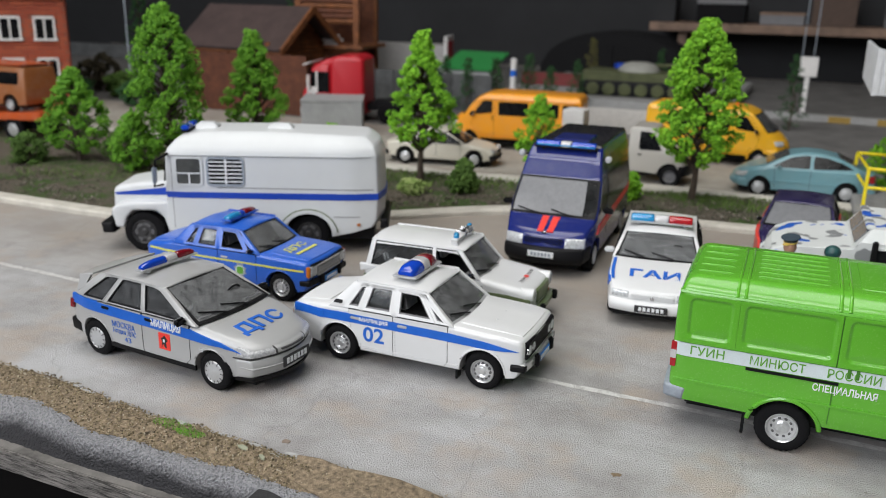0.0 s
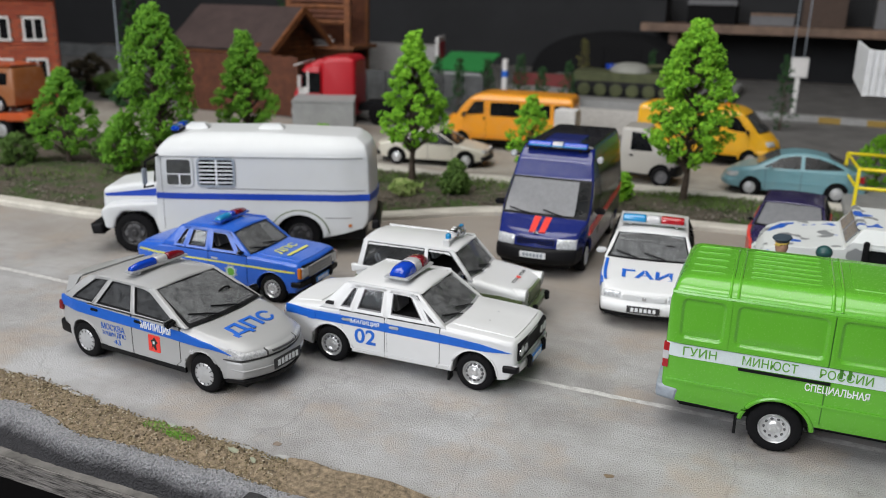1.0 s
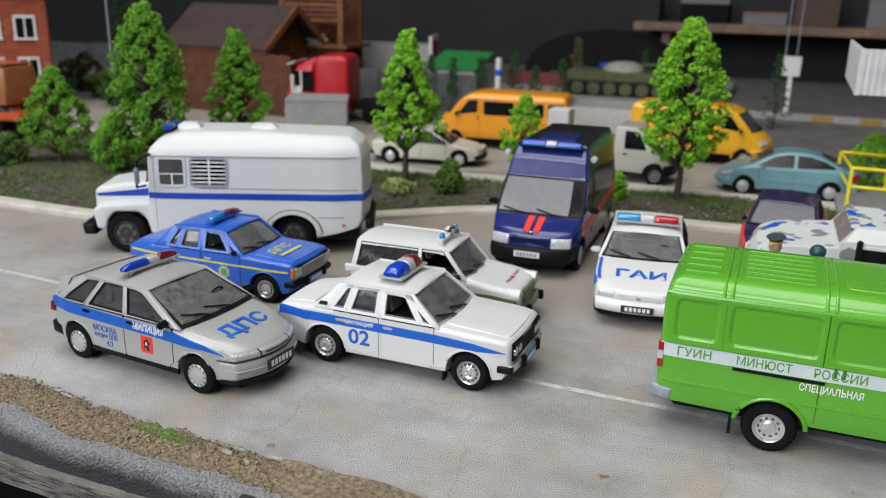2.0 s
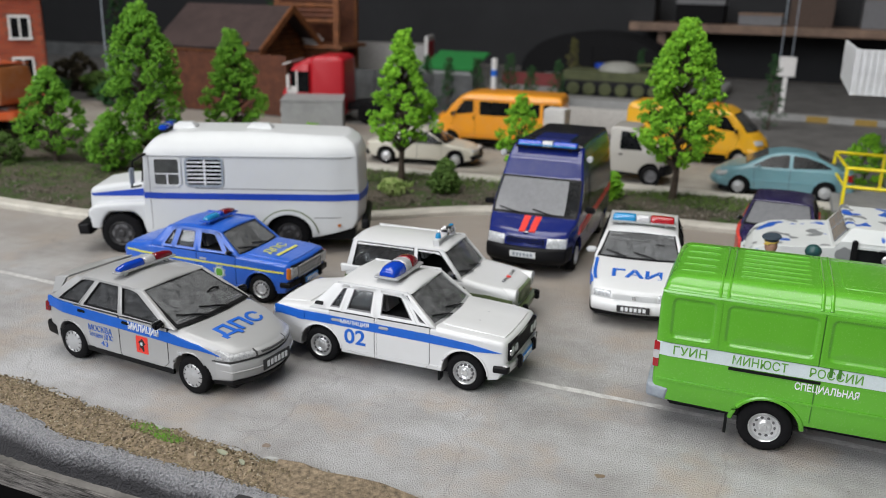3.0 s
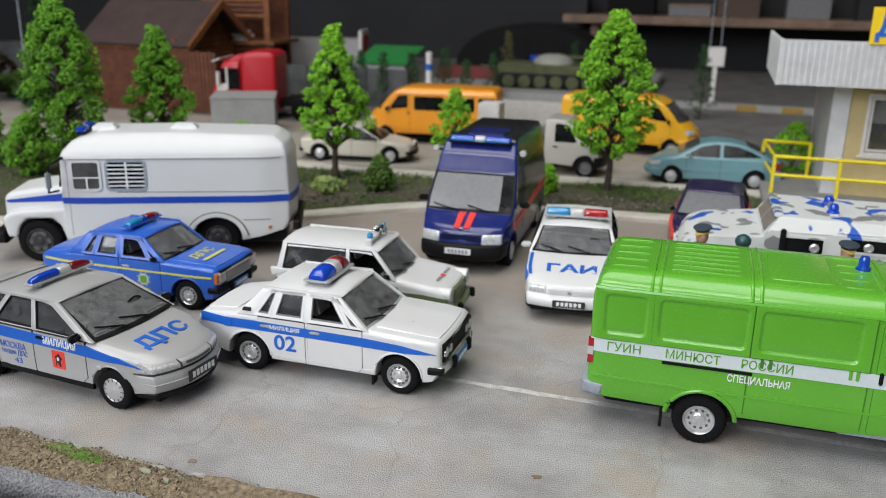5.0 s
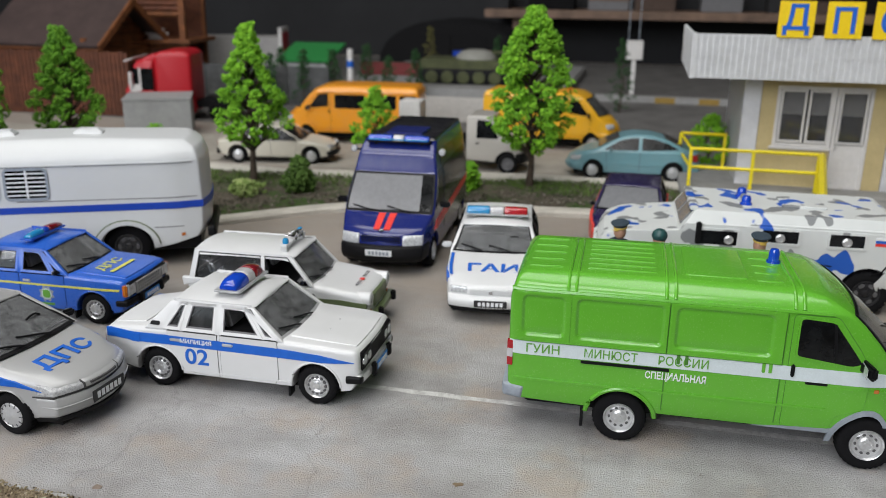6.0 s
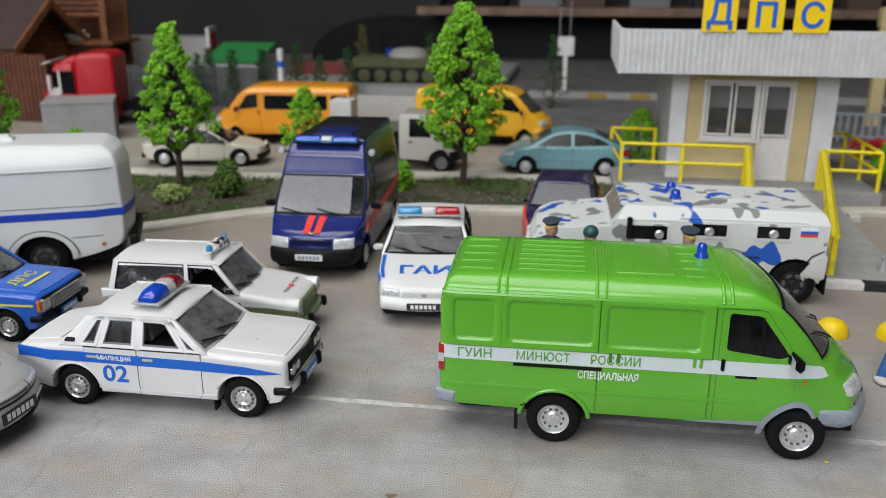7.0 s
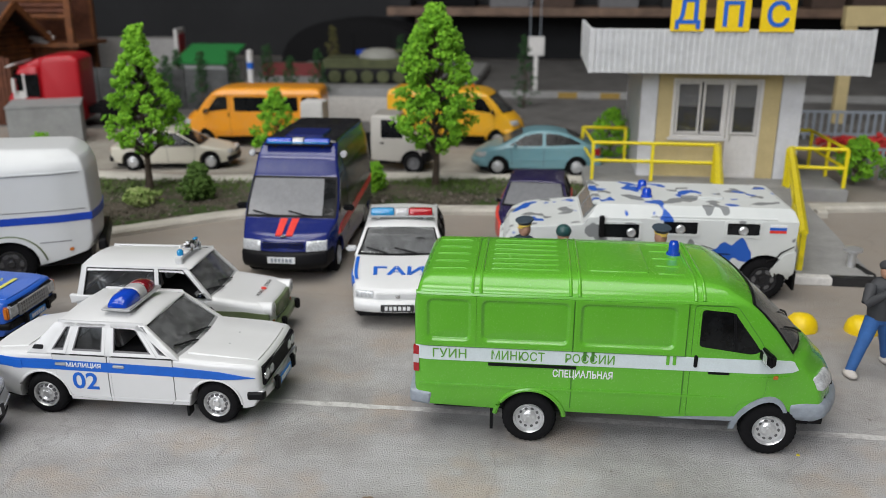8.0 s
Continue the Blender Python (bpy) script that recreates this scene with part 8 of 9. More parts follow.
v.raw("light_bar_band", box(0.90, 0.93, -0.66, 0.66, 2.55, 2.58), B_CYAN)
v.raw("roof_vent", box(-0.6, 0.35, -0.42, 0.42, 2.57, 2.63, 0.02), NAVY)

# ---- white prison bus on a bonneted lorry chassis ----
v = Vehicle("white_prison_bus", -12.40, 15.38, 205.6, "white die-cast bonneted bus with a blue stripe and barred window", "bus", 1.12, 2.26, 2.74, tumble=0.42, under=0.02, sill=0.42,
            front=(0.9, 1.30, 0.04, 0.05), rear=(-2.7, -3.62, 0.10, 0.16))
v.curve = 2.0
top = soften([(-3.42, 0.62), (-3.54, 0.80), (-3.57, 1.40), (-3.54, 2.26), (-3.44, 2.52), (-3.20, 2.66), (-1.0, 2.73), (0.5, 2.71), (1.02, 2.60), (1.24, 2.40), (1.30, 2.26), (1.34, 1.30), (1.34, 0.50)], 0.07, 3)
v.body("body", top, (-1.85,), 0.45, 0.53, WHITE_BUS, r=0.05, xs=20, zs=(0.7, 1.0, 1.35, 1.7, 2.0, 2.26, 2.36, 2.45, 2.53, 2.6, 2.66))
v.on_flank("gutter", [(-3.40, 2.245), (1.28, 2.245), (1.28, 2.275), (-3.40, 2.275)], WHITE_BUS, d=0.025, step=0.2)
# the gutter's shadow is drawn as a thin grey strip
v.on_flank("gutter_shadow", [(-3.40, 2.228), (1.28, 2.228), (1.28, 2.244), (-3.40, 2.244)], SEAT, d=0.006, step=0.2)
v.on_flank("blue_stripe", [(-3.52, 1.27), (1.32, 1.30), (1.32, 1.43), (-3.52, 1.42)], BUS_BLUE, d=0.010, step=0.2)
v.add("rear_stripe", cuts(box(-3.585, -3.46, -1.128, 1.128, 1.27, 1.42), (), span(-1.128, 1.128, 15)), BUS_BLUE)
v.on_flank("waist_groove", [(-3.46, 1.50), (0.15, 1.53), (0.15, 1.545), (-3.46, 1.515)], SEAT, d=0.006, step=0.2)
v.on_flank("lower_groove", [(-3.05, 0.88), (-2.42, 0.88), (-2.42, 0.895), (-3.05, 0.895)], SEAT, d=0.006)
v.on_flank("side_repeater", rounded(-3.08, -2.98, 0.68, 0.74, 0.02), AMBER, d=0.025)
arc = [(-1.85 + 0.66 * math.cos(a), 0.45 + 0.60 * math.sin(a)) for a in [radians(8 + 164 * i / 14) for i in range(15)]]
arc2 = [(-1.85 + 0.56 * math.cos(a), 0.45 + 0.52 * math.sin(a)) for a in [radians(8 + 164 * i / 14) for i in range(14, -1, -1)]]
v.on_flank("rear_wheel_arch", arc + arc2, WHITE_BUS, d=0.05, step=0.2)
arc = [(-1.85 + 0.685 * math.cos(a), 0.45 + 0.625 * math.sin(a)) for a in [radians(8 + 164 * i / 14) for i in range(15)]]
arc2 = [(-1.85 + 0.655 * math.cos(a), 0.45 + 0.595 * math.sin(a)) for a in [radians(8 + 164 * i / 14) for i in range(14, -1, -1)]]
v.on_flank("arch_seam", arc + arc2, OLIVE, d=0.01, step=0.2)
for x0, x1 in ((0.47, 1.03), (-0.44, 0.32)):
    win = rounded(x0, x1, 1.60, 2.19, 0.07, 3)
    v.on_flank("window", win, GLASS_DIM if x0 > 0 else GLASS_DARK, d=0.006)
    for s in (-1, 1):
        a, b = sorted((s * (v.w - 0.01), s * (v.w + 0.022)))
        v.add("window_frame", frame_ring(inset_ring(ccw(win), -0.035), 0.05, a, b), GREYPL if x0 < 0 else WHITE_BUS)
for s in (-1, 1):
    a, b = sorted((s * (v.w + 0.008), s * (v.w + 0.018)))
    for i in range(6):
        z_ = 1.66 + 0.088 * i
        v.add("window_bar", box(-0.42, 0.30, a, b, z_, z_ + 0.028), DECAL_WHITE)
    v.add("window_bar", box(-0.09, -0.05, a, b, 1.61, 2.18), DECAL_WHITE)
    v.add("window_bar", box(0.72, 0.75, a, b, 1.61, 1.84), DECAL_WHITE)
    v.add("window_bar", box(0.48, 1.02, a, b, 1.84, 1.865), DECAL_WHITE)
    v.add("front_wing", cuts(prism(soften([(1.24, 0.46), (1.33, 0.46), (1.42, 0.80), (1.58, 0.97), (2.10, 0.97), (2.26, 0.80), (2.32, 0.56), (2.52, 0.58), (2.58, 1.00), (2.44, 1.10), (2.1, 1.15), (1.24, 1.19)], 0.05, 2),
                                   min(s * 0.62, s * 1.10), max(s * 0.62, s * 1.10), 0.06, 3)), WHITE_BUS)
    v.add("door_seam", v.flank([(1.16, 0.60), (1.175, 0.60), (1.175, 2.2), (1.16, 2.2)], -0.02, 0.006, s), SEAT)
    v.on_flank("door_step", [(0.4, 0.42), (1.2, 0.42), (1.2, 0.47), (0.4, 0.47)], BLACK, d=0.01, sides=(s,))
    v.raw("headlamp", move(lathe([(0.0, 0.03), (0.08, 0.02), (0.11, 0.0), (0.11, -0.10)], 18, "x"), 2.56, s * 0.84, 0.86), LAMP)
    v.raw("mirror_arm", tube([(1.18, s * 1.10, 2.28), (1.36, s * 1.42, 2.18), (1.40, s * 1.46, 1.62), (1.32, s * 1.10, 1.58)], 0.026, 6), BLACK)
    v.raw("mirror", box(1.35, 1.42, s * 1.46 - 0.10, s * 1.46 + 0.10, 1.68, 2.06, 0.03), GREYPL)
bonnet = prism(soften([(1.28, 0.75), (2.56, 0.75), (2.60, 0.95), (2.58, 1.36), (2.50, 1.44), (2.0, 1.53), (1.28, 1.60)], 0.06, 3), -0.70, 0.70, 0.10, 5)
v.raw("bonnet", bonnet, WHITE_BUS)
for s in (-1, 1):
    a, b = sorted((s * 0.60, s * 0.712))
    v.raw("bonnet_stripe", prism([(1.30, 1.26), (2.50, 1.25), (2.54, 1.30), (1.30, 1.44)], a, b, 0, 0), BUS_BLUE)
v.add("grille", merge(*[box(2.57, 2.62, -0.50, 0.50, 0.80 + 0.07 * i, 0.835 + 0.07 * i) for i in range(6)]), GREYPL)
v.raw("front_bumper", prism(soften([(2.50, 0.44), (2.76, 0.44), (2.80, 0.68), (2.54, 0.70)], 0.03), -1.06, 1.06, 0.05, 2), BLACK)
v.raw("windscreen", prism([(1.34, 1.62), (1.36, 1.62), (1.30, 2.20), (1.28, 2.20)], -0.92, 0.92, 0, 1), GLASS_DARK)
v.raw("rear_bumper", prism(soften([(-3.66, 0.60), (-3.46, 0.58), (-3.46, 0.80), (-3.62, 0.82)], 0.03), -0.95, 0.95, 0.05, 2), BLACK)
v.raw("chassis", box(-3.2, 2.5, -0.45, 0.45, 0.40, 0.66), BLACK)
v.wheels((1.85, -1.85), 0.46, 0.30, plain("black_steel_rim", (0.035, 0.035, 0.037), 0.5), 0.86, "truck", lugs=True)
for x0, x1 in ((0.28, 0.78), (-1.42, -0.86)):
    v.add("roof_hatch", merge(box(x0, x1, -0.32, 0.32, 2.66, 2.79, 0.03), box(x0 + 0.06, x1 - 0.06, -0.26, 0.26, 2.78, 2.825, 0.02)), WHITE_BUS)
v.raw("light_bar", box(0.86, 1.04, -0.46, 0.46, 2.64, 2.69, 0.015), BLACK)
v.raw("beacon", box(0.86, 1.04, -0.46, -0.10, 2.69, 2.80, 0.03), B_BLUE)
v.raw("beacon", box(0.86, 1.04, 0.10, 0.46, 2.69, 2.80, 0.03), B_BLUE)
v.raw("siren", box(0.90, 1.02, -0.09, 0.09, 2.69, 2.78, 0.02), GREYPL)

# ---- armoured car in blue, grey and white camouflage ----
def camo():
    m, nt, b = nodes_of("urban_camouflage")
    vec = coords(nt)
    base = mix(nt, noise_tex(nt, vec, 2.5, 4), (0.56, 0.59, 0.58), (0.65, 0.67, 0.66))
    for seed, scale, lo, col in ((3.1, 1.65, 0.592, (0.21, 0.22, 0.225)), (9.7, 1.6, 0.612, (0.012, 0.095, 0.46))):
        mp = nt.nodes.new("ShaderNodeMapping")
        mp.inputs["Location"].default_value = (seed, seed * 2, seed)
        mp.inputs["Rotation"].default_value = (0.3, 0.6, seed)
        mp.inputs["Scale"].default_value = (1.25, 1.25, 0.85)
        link(nt, vec, mp.inputs[0])
        f = noise_tex(nt, mp.outputs[0], scale, 1.6, 0.5)
        base = mix(nt, ramp(nt, f, [(lo, (0,) * 3), (lo + 0.012, (1,) * 3)]), base, col)
    link(nt, base, b.inputs["Base Color"])
    b.inputs["Roughness"].default_value = 0.5
    bump(nt, b, noise_tex(nt, vec, 40, 2), 0.1, 0.01)
    return m


CAMO = camo()
v = Vehicle("armoured_car", 2.60, 17.40, 181.6, "white armoured car with blue and grey camouflage patches", "armoured car", 1.10, 1.56, 1.80, tumble=0.13, under=0.16, sill=0.42,
            front=(2.4, 3.3, 0.16, 0.05), rear=(-1.9, -2.3, 0.02, 0.02))
top = soften([(-1.98, 0.48), (-2.12, 0.80), (-2.16, 1.56), (-2.06, 1.76), (-1.96, 1.79), (1.46, 1.80), (1.55, 1.78), (1.82, 1.42), (2.95, 1.32), (3.22, 1.22), (3.34, 1.05), (3.34, 0.70), (3.15, 0.46)], 0.03, 2)
v.body("body", top, (1.90, -1.60), 0.42, 0.50, CAMO, r=0.015, xs=8, zs=(0.6, 0.8, 1.1, 1.4, 1.56), angle=12)
for x0, x1, z0, z1 in ((0.76, 1.46, 1.18, 1.46), (-0.31, 0.33, 1.29, 1.53), (-1.44, -0.84, 1.29, 1.53)):
    v.on_flank("port_window", rounded(x0, x1, z0, z1, 0.04), GLASS_DARK, d=0.008)
    for s in (-1, 1):
        a, b = sorted((s * (v.w - 0.01), s * (v.w + 0.03)))
        pf = v.add("port_frame", frame_ring(rounded(x0 - 0.04, x1 + 0.04, z0 - 0.04, z1 + 0.04, 0.05), 0.045, a, b), CAMO)
        cx = (x0 + x1) / 2 - (0.2 if x0 > 0.5 else 0)
        prof = lathe([(0.085, 0.0), (0.085, 0.03), (0.055, 0.05), (0.05, 0.035), (0.0, 0.03)], 18)
        v.add("firing_port", move(prof, cx, s * (v.w + 0.005), (z0 + z1) / 2 - 0.03, rz=0 if s > 0 else 180), RIM, pf)
for s in (-1, 1):
    v.raw("roof_rail", tube([(-1.75, s * 1.075, 1.60), (0.55, s * 1.075, 1.61)], 0.022, 6), CAMO)
    v.raw("grab_rail", tube([(0.65, s * 1.09, 1.565), (1.35, s * 1.09, 1.555)], 0.018, 6), CAMO)
    v.raw("windscreen", move(box(-0.012, 0.012, -0.40, 0.40, -0.15, 0.15), 1.70, s * 0.46, 1.61, ry=-37), GLASS_GREY)
    v.raw("mirror_post", box(1.42, 1.52, s * 1.16 - 0.04, s * 1.16 + 0.04, 1.2, 1.62, 0.02), BLACK)
    v.raw("roof_visor", box(1.48, 1.64, s * 0.5 - 0.38, s * 0.5 + 0.38, 1.76, 1.84, 0.02), CAMO)
for i, m in enumerate((DECAL_WHITE, DECAL_BLUE, DECAL_RED)):
    v.on_flank("flag_band", [(-1.92, 1.46 - 0.055 * i), (-1.62, 1.46 - 0.055 * i), (-1.62, 1.51 - 0.055 * i), (-1.92, 1.51 - 0.055 * i)], m, d=0.012)
v.on_flank("rear_skirt", soften([(-2.16, 0.55), (-1.85, 0.30), (-1.70, 0.62), (-1.95, 0.95), (-2.16, 1.0)], 0.03), CAMO, d=0.02)
v.raw("mud_flap", box(-2.20, -2.16, 0.6, 1.05, 0.22, 0.6), BLACK)
crack = [(-0.40, 1.08), (-0.62, 1.02), (-0.70, 0.93), (-0.95, 0.92), (-0.94, 0.905), (-0.71, 0.912), (-0.63, 1.005), (-0.41, 1.065)]
v.on_flank("branch_mark", crack, BLACK, d=0.010)
crack = [(-1.62, 0.80), (-1.78, 0.86), (-1.86, 0.98), (-2.10, 1.10), (-2.10, 1.085), (-1.88, 0.962), (-1.80, 0.845), (-1.63, 0.785)]
v.on_flank("branch_mark", crack, BLACK, d=0.012)
base = v.raw("beacon_bar", box(0.49, 0.67, -0.34, 0.60, 1.79, 1.835, 0.015), CAMO)
for yy in (-0.22, 0.46):
    v.raw("beacon", move(lathe([(0.115, 0.0), (0.115, 0.03), (0.092, 0.04), (0.090, 0.12), (0.065, 0.175), (0.0, 0.19)], 18, "z"), 0.58, yy, 1.832), B_BLUE, base)
v.raw("siren", move(lathe([(0.05, -0.12), (0.062, -0.10), (0.062, 0.12), (0.0, 0.12)], 12, "y"), 0.58, 0.12, 1.885), GREYPL, base)
v.raw("roof_hatch", prism(rounded(-0.9, -0.1, -0.4, 0.4, 0.06), 1.79, 1.84, 0.015, 0, "xy"), CAMO)
v.wheels((1.90, -1.60), 0.42, 0.32, plain("dark_rim", (0.02, 0.02, 0.022), 0.6, spec=0.2), 0.93, "truck", lugs=True)
v.raw("front_bumper", box(3.25, 3.42, -0.85, 0.85, 0.60, 0.86, 0.04), CAMO)

# ---- further cars, soft in the distance ----
def far_car(name, x, y, h, label, mat, w=0.82, length=4.2, belt=0.90, roof=1.42, wb=2.5, hatch=False, trim=None, rim=None, k=1.0, pane=None):
    v = Vehicle(name, x, y, h, label, "car", w, belt, roof, tumble=0.22, sill=0.24, front=(wb / 2 + 0.1, wb / 2 + 0.85, 0.14, 0.16), rear=(-wb / 2 - 0.2, -wb / 2 - 0.9, 0.10, 0.12), k=k)
    f, r = wb / 2 + 0.80, -(length - wb / 2 - 0.80)
    tail = (r + 0.05, belt - 0.02) if hatch else (r + 0.02, belt - 0.08)
    top = soften([(r + 0.08, 0.30), (r, 0.48), (r, 0.76), tail, (r + 0.45, belt), (0.70, belt), (0.95, belt - 0.01), (f - 0.30, belt - 0.15), (f - 0.05, belt - 0.26), (f, 0.52), (f - 0.08, 0.28)], 0.06, 3)
    v.body("body", top, (wb / 2, -wb / 2), 0.30, 0.36, mat, r=0.09, xs=10)
    v.cabin(0.98, 0.22, -0.95 if not hatch else -1.15, -1.42 if not hatch else r + 0.30, [(0.86, 0.96, 0.12, 0.24), (-0.14, -0.06, -0.14, -0.07), (-0.92, -0.84, -0.80, -0.73), ((-1.42 if not hatch else r + 0.30), -1.22, -1.05, -0.92)], mat, pane or GLASS, seats=False)
    v.door([(-0.08, 0.32), (0.75, 0.32), (0.80, belt - 0.04), (-0.08, belt - 0.04)], mat)
    v.door([(-0.80, 0.32), (-0.13, 0.32), (-0.13, belt - 0.04), (-0.95, belt - 0.04)], mat)
    for s in (-1, 1):
        v.add("headlamp", box(f - 0.16, f + 0.01, s * (w - 0.22) - 0.16, s * (w - 0.22) + 0.16, 0.55, 0.68, 0.03), LAMP)
        v.add("tail_lamp", box(r - 0.012, r + 0.10, s * (w - 0.18) - 0.12, s * (w - 0.18) + 0.12, 0.60, 0.76, 0.03), B_RED)
    v.add("front_bumper", prism(soften([(f - 0.2, 0.30), (f + 0.05, 0.30), (f + 0.07, 0.46), (f - 0.2, 0.48)], 0.03), -w, w, 0.05, 5), trim or mat)
    v.add("rear_bumper", prism(soften([(r - 0.06, 0.32), (r + 0.2, 0.32), (r + 0.2, 0.48), (r - 0.06, 0.48)], 0.03), -w, w, 0.05, 5), trim or mat)
    v.add("grille", box(f - 0.02, f + 0.012, -0.36, 0.36, 0.52, 0.66, 0.02), BLACK)
    v.wheels((wb / 2, -wb / 2), 0.30, 0.18, rim or RIM, w - 0.12, "cover")
    v.mirror(0.72, belt + 0.06, BLACK, 0.08, 0.06)
    return v


def aqua_saloon():
    """A rounded saloon with an arched roof line."""
    v = Vehicle("aqua_saloon", -0.24, 27.48, 184, "pale aqua die-cast saloon parked on the back street", "car", 0.84, 0.93, 1.46, tumble=0.30, sill=0.24,
                front=(1.2, 2.1, 0.20, 0.24), rear=(-1.4, -2.1, 0.16, 0.16), k=0.97)
    top = soften([(-2.06, 0.32), (-2.16, 0.52), (-2.16, 0.80), (-2.06, 0.97), (-1.80, 1.02), (-1.45, 1.13), (-1.0, 1.34), (-0.5, 1.445), (0.0, 1.455), (0.40, 1.38), (0.85, 1.15), (1.15, 0.99), (1.70, 0.87), (2.02, 0.70), (2.12, 0.52), (2.06, 0.28)], 0.12, 4)
    v.body("body", top, (1.27, -1.27), 0.31, 0.37, AQUA, r=0.12, xs=22, zs=(0.4, 0.55, 0.7, 0.85, 0.93, 1.0, 1.1, 1.2, 1.3, 1.38))
    v.lips((1.27, -1.27), 0.31, 0.37, AQUA, 0.016)
    for nm, pts in (("door_window", [(-0.16, 0.99), (0.92, 0.98), (0.42, 1.28), (0.05, 1.36), (-0.16, 1.37)]), ("rear_window", [(-1.42, 1.05), (-0.26, 0.99), (-0.26, 1.37), (-0.66, 1.34), (-1.08, 1.22)])):
        for pane in v.on_flank(nm, soften(pts, 0.05, 3), GLASS_DARK, d=0.012, step=0.15):
            pass
    v.on_flank("side_moulding", [(-1.0, 0.52), (0.9, 0.52), (0.9, 0.56), (-1.0, 0.56)], AQUA, d=0.022)
    v.on_flank("door_seam", [(-0.215, 0.32), (-0.203, 0.32), (-0.203, 0.95), (-0.215, 0.95)], SEAMGREY, d=0.008)
    v.on_flank("door_seam", [(0.80, 0.32), (0.812, 0.32), (0.86, 0.93), (0.848, 0.93)], SEAMGREY, d=0.008)
    for hx in (-0.02, -1.0):
        v.on_flank("door_handle", rounded(hx - 0.09, hx + 0.09, 0.80, 0.84, 0.015), AQUA, d=0.03)
    on_nose(v, 1.12, 1.02, 0.42, 1.37, 0.04, 0.96, -0.70, 0.70, 0.03, 0.03, "windscreen", GLASS_DIM)
    on_nose(v, -1.52, 1.11, -0.96, 1.36, 0.04, 0.96, -0.66, 0.66, 0.03, 0.03, "back_light", GLASS_DIM)
    for s in (-1, 1):
        v.add("headlamp", prism(soften([(1.80, 0.62), (2.10, 0.58), (2.04, 0.70), (1.80, 0.78)], 0.04, 3), min(s * 0.48, s * 0.84), max(s * 0.48, s * 0.84), 0.03, 4), LAMP)
        v.add("tail_lamp", prism(soften([(-2.18, 0.66), (-1.92, 0.68), (-1.94, 0.88), (-2.14, 0.90)], 0.04, 3), min(s * 0.55, s * 0.85), max(s * 0.55, s * 0.85), 0.03, 3), B_RED)
    v.add("front_bumper", prism(soften([(1.80, 0.26), (2.12, 0.28), (2.17, 0.42), (2.10, 0.54), (1.80, 0.54)], 0.06, 3), -0.85, 0.85, 0.05, 7), AQUA)
    v.add("rear_bumper", prism(soften([(-2.20, 0.30), (-1.85, 0.28), (-1.85, 0.54), (-2.22, 0.54)], 0.06, 3), -0.85, 0.85, 0.05, 7), AQUA)
    v.wheels((1.27, -1.27), 0.31, 0.19, RIM_DULL, 0.73, "cover")
    v.mirror(0.72, 1.0, AQUA, 0.08, 0.06)


aqua_saloon()
v = far_car("cream_saloon", -12.0, 26.75, 10, "cream die-cast saloon parked on the back street", CREAM, length=4.2, wb=2.58, roof=1.34, belt=0.86, trim=BLACK, k=0.96, pane=GLASS_DARK)
v = far_car("two_tone_hatchback", -0.12, 20.35, -92.5, "dark purple small hatchback with red wings", PURPLE, w=0.83, length=3.6, wb=2.1, roof=1.46, belt=0.95, hatch=True, pane=GLASS_GREY, k=0.96, trim=REDCAR)
v.on_flank("red_wing", [(0.62, 0.30), (1.72, 0.35), (1.80, 0.56), (1.70, 0.70), (0.95, 0.90), (0.62, 0.88)], REDCAR, d=0.06, step=0.2)
v.on_flank("red_flank", [(-1.5, 0.55), (0.60, 0.55), (0.60, 0.88), (-1.5, 0.88)], REDCAR, d=0.045, step=0.2)

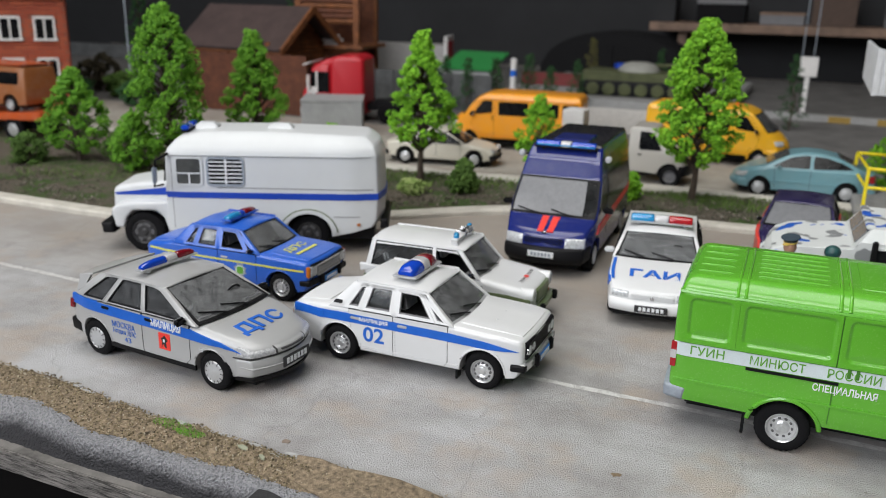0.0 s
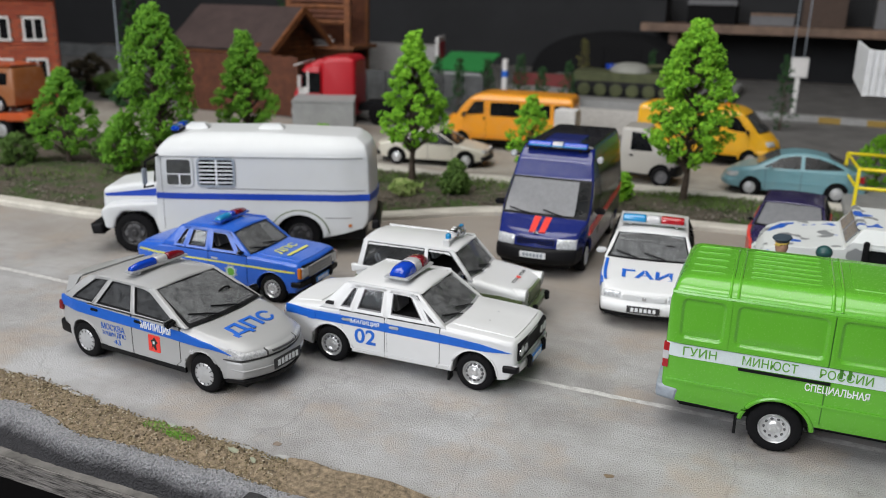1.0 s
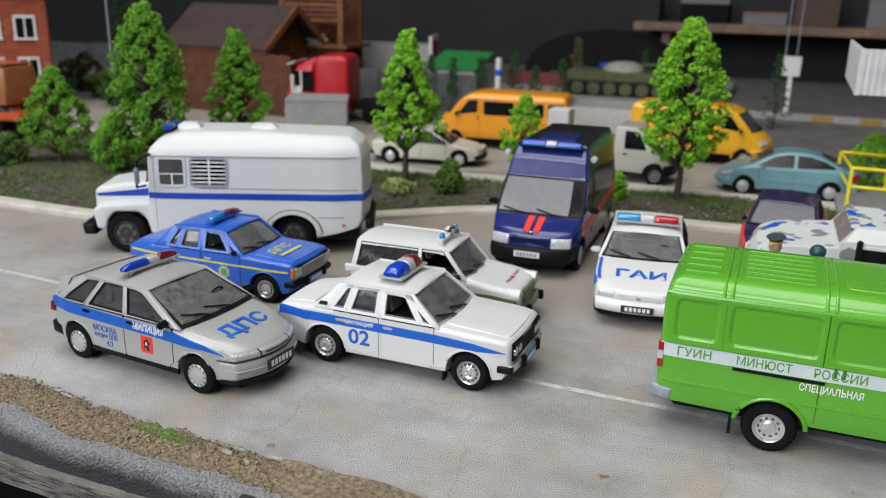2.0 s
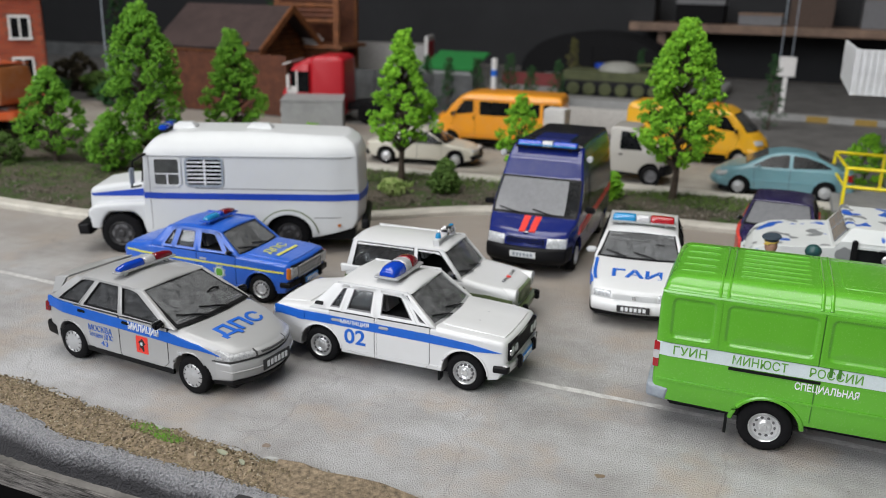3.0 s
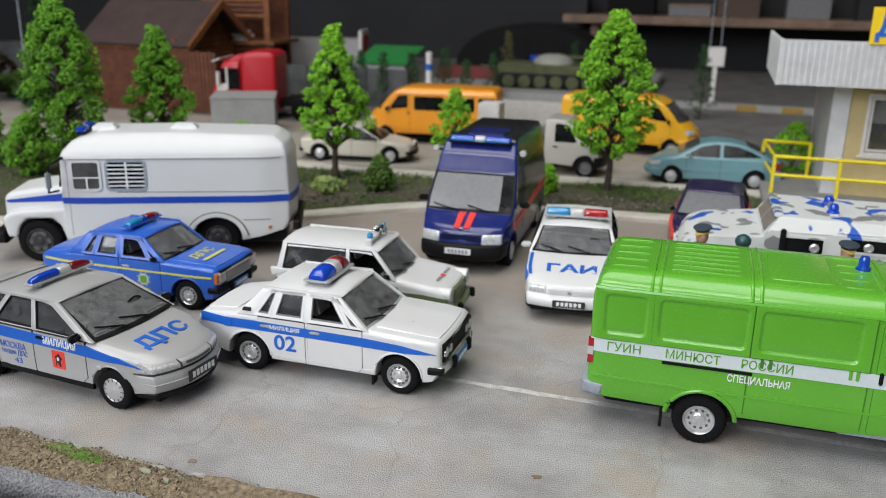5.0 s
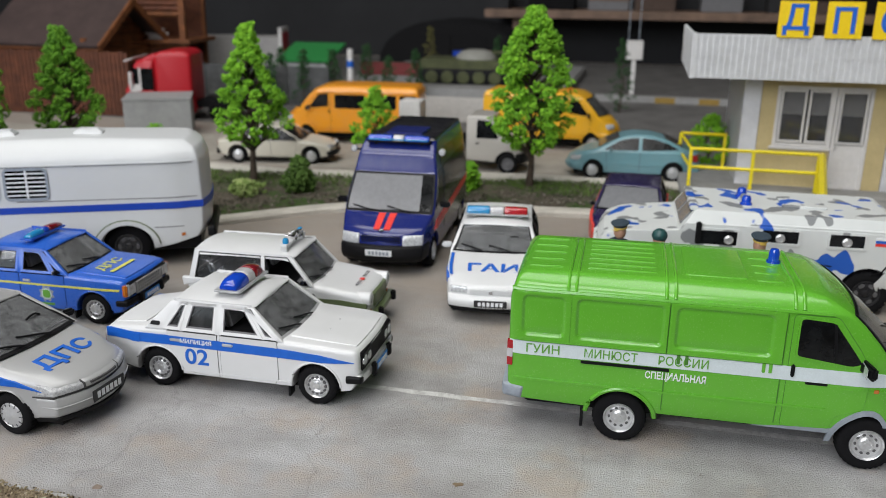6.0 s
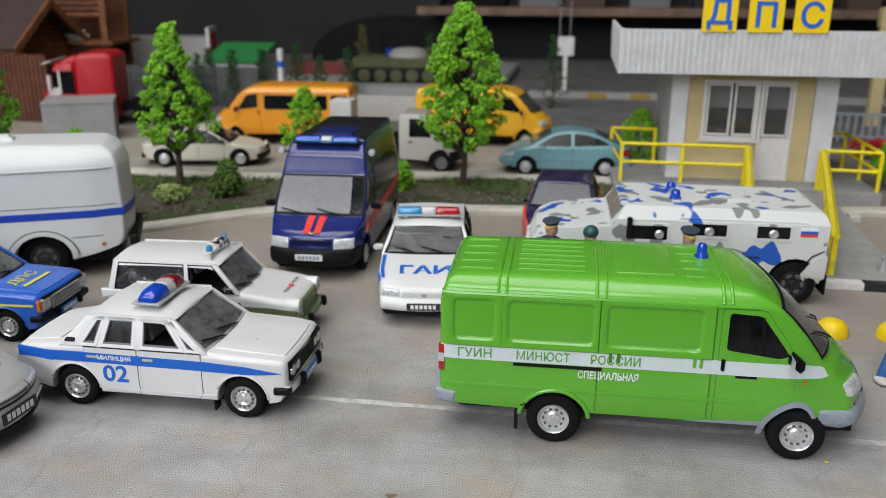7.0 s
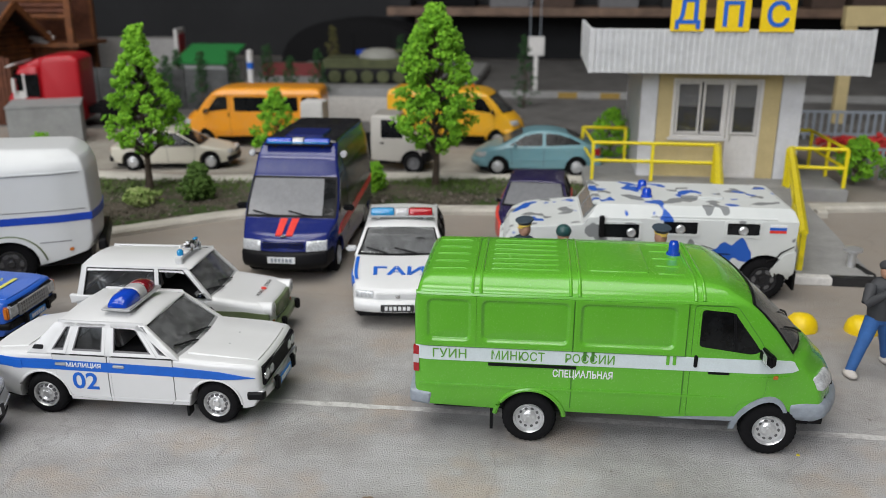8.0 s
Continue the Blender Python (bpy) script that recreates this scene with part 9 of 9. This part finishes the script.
v = gaz_van("orange_minibus", -11.05, 30.95, 187, "orange die-cast minibus with dark side windows", ORANGE, "minibus", bumper=ORANGE, k=0.96)
for x0, x1 in ((-0.95, 0.25), (-2.15, -1.05), (-2.95, -2.3)):
    v.on_flank("side_window", rounded(x0, x1, 1.42, 1.95, 0.06), GLASS_DARK, d=0.012)
v = gaz_van("yellow_minibus", -3.0, 32.2, -4, "yellow die-cast minibus parked behind the trees", YELLOWCAR, "minibus", bumper=YELLOWCAR, k=0.92)
for x0, x1 in ((-0.95, 0.25), (-2.15, -1.05)):
    v.on_flank("side_window", rounded(x0, x1, 1.42, 1.95, 0.06), GLASS_DARK, d=0.012)
v.raw("roof_lamp", move(lathe([(0.08, 0.0), (0.08, 0.12), (0.0, 0.16)], 12, "z"), 0.3, 0, 2.27), AMBER)

# pale pickup
v = Vehicle("pale_pickup", -5.55, 27.3, 2, "pale grey die-cast pickup with a boxy cab", "pickup", 0.88, 1.15, 1.98, tumble=0.12, sill=0.40, front=(1.5, 2.2, 0.12, 0.2), rear=(-2.5, -2.7, 0.02, 0.02), k=0.93)
PALE = paint("pale_grey_lacquer", (0.44, 0.42, 0.385), 0.4, dust=0.1)
top = soften([(0.10, 0.45), (0.08, 1.90), (0.20, 1.97), (0.95, 1.96), (1.45, 1.22), (2.05, 1.02), (2.15, 0.80), (2.12, 0.45)], 0.07, 3)
v.body("cab", top, (1.55,), 0.36, 0.44, PALE, r=0.06, xs=10, zs=(0.7, 1.0, 1.15, 1.4, 1.7))
v.on_flank("door_window", soften([(0.45, 1.22), (1.22, 1.22), (0.92, 1.80), (0.45, 1.84)], 0.05), GLASS_DARK, d=0.012)
v.on_flank("door_handle", rounded(0.42, 0.56, 1.02, 1.07, 0.01), BLACK, d=0.02)
on_nose(v, 1.42, 1.28, 0.99, 1.90, 0.02, 0.97, -0.78, 0.78, 0.02, 0.03, "windscreen", GLASS_DARK)
v.add("front_bumper", prism(soften([(1.95, 0.36), (2.22, 0.36), (2.24, 0.72), (1.95, 0.74)], 0.05), -0.9, 0.9, 0.05, 5), BLACK)
v.raw("load_bed", merge(box(-2.6, 0.02, -0.9, 0.9, 0.62, 0.74, 0.02), box(-2.6, 0.0, -0.92, -0.86, 0.72, 1.10, 0.01), box(-2.6, 0.0, 0.86, 0.92, 0.72, 1.10, 0.01), box(-2.62, -2.56, -0.9, 0.9, 0.72, 1.10, 0.01)), DARK)
v.raw("chassis", box(-2.5, 1.8, -0.4, 0.4, 0.38, 0.62), BLACK)
v.wheels((1.55, -1.55), 0.36, 0.22, SEAT, 0.78, "van")
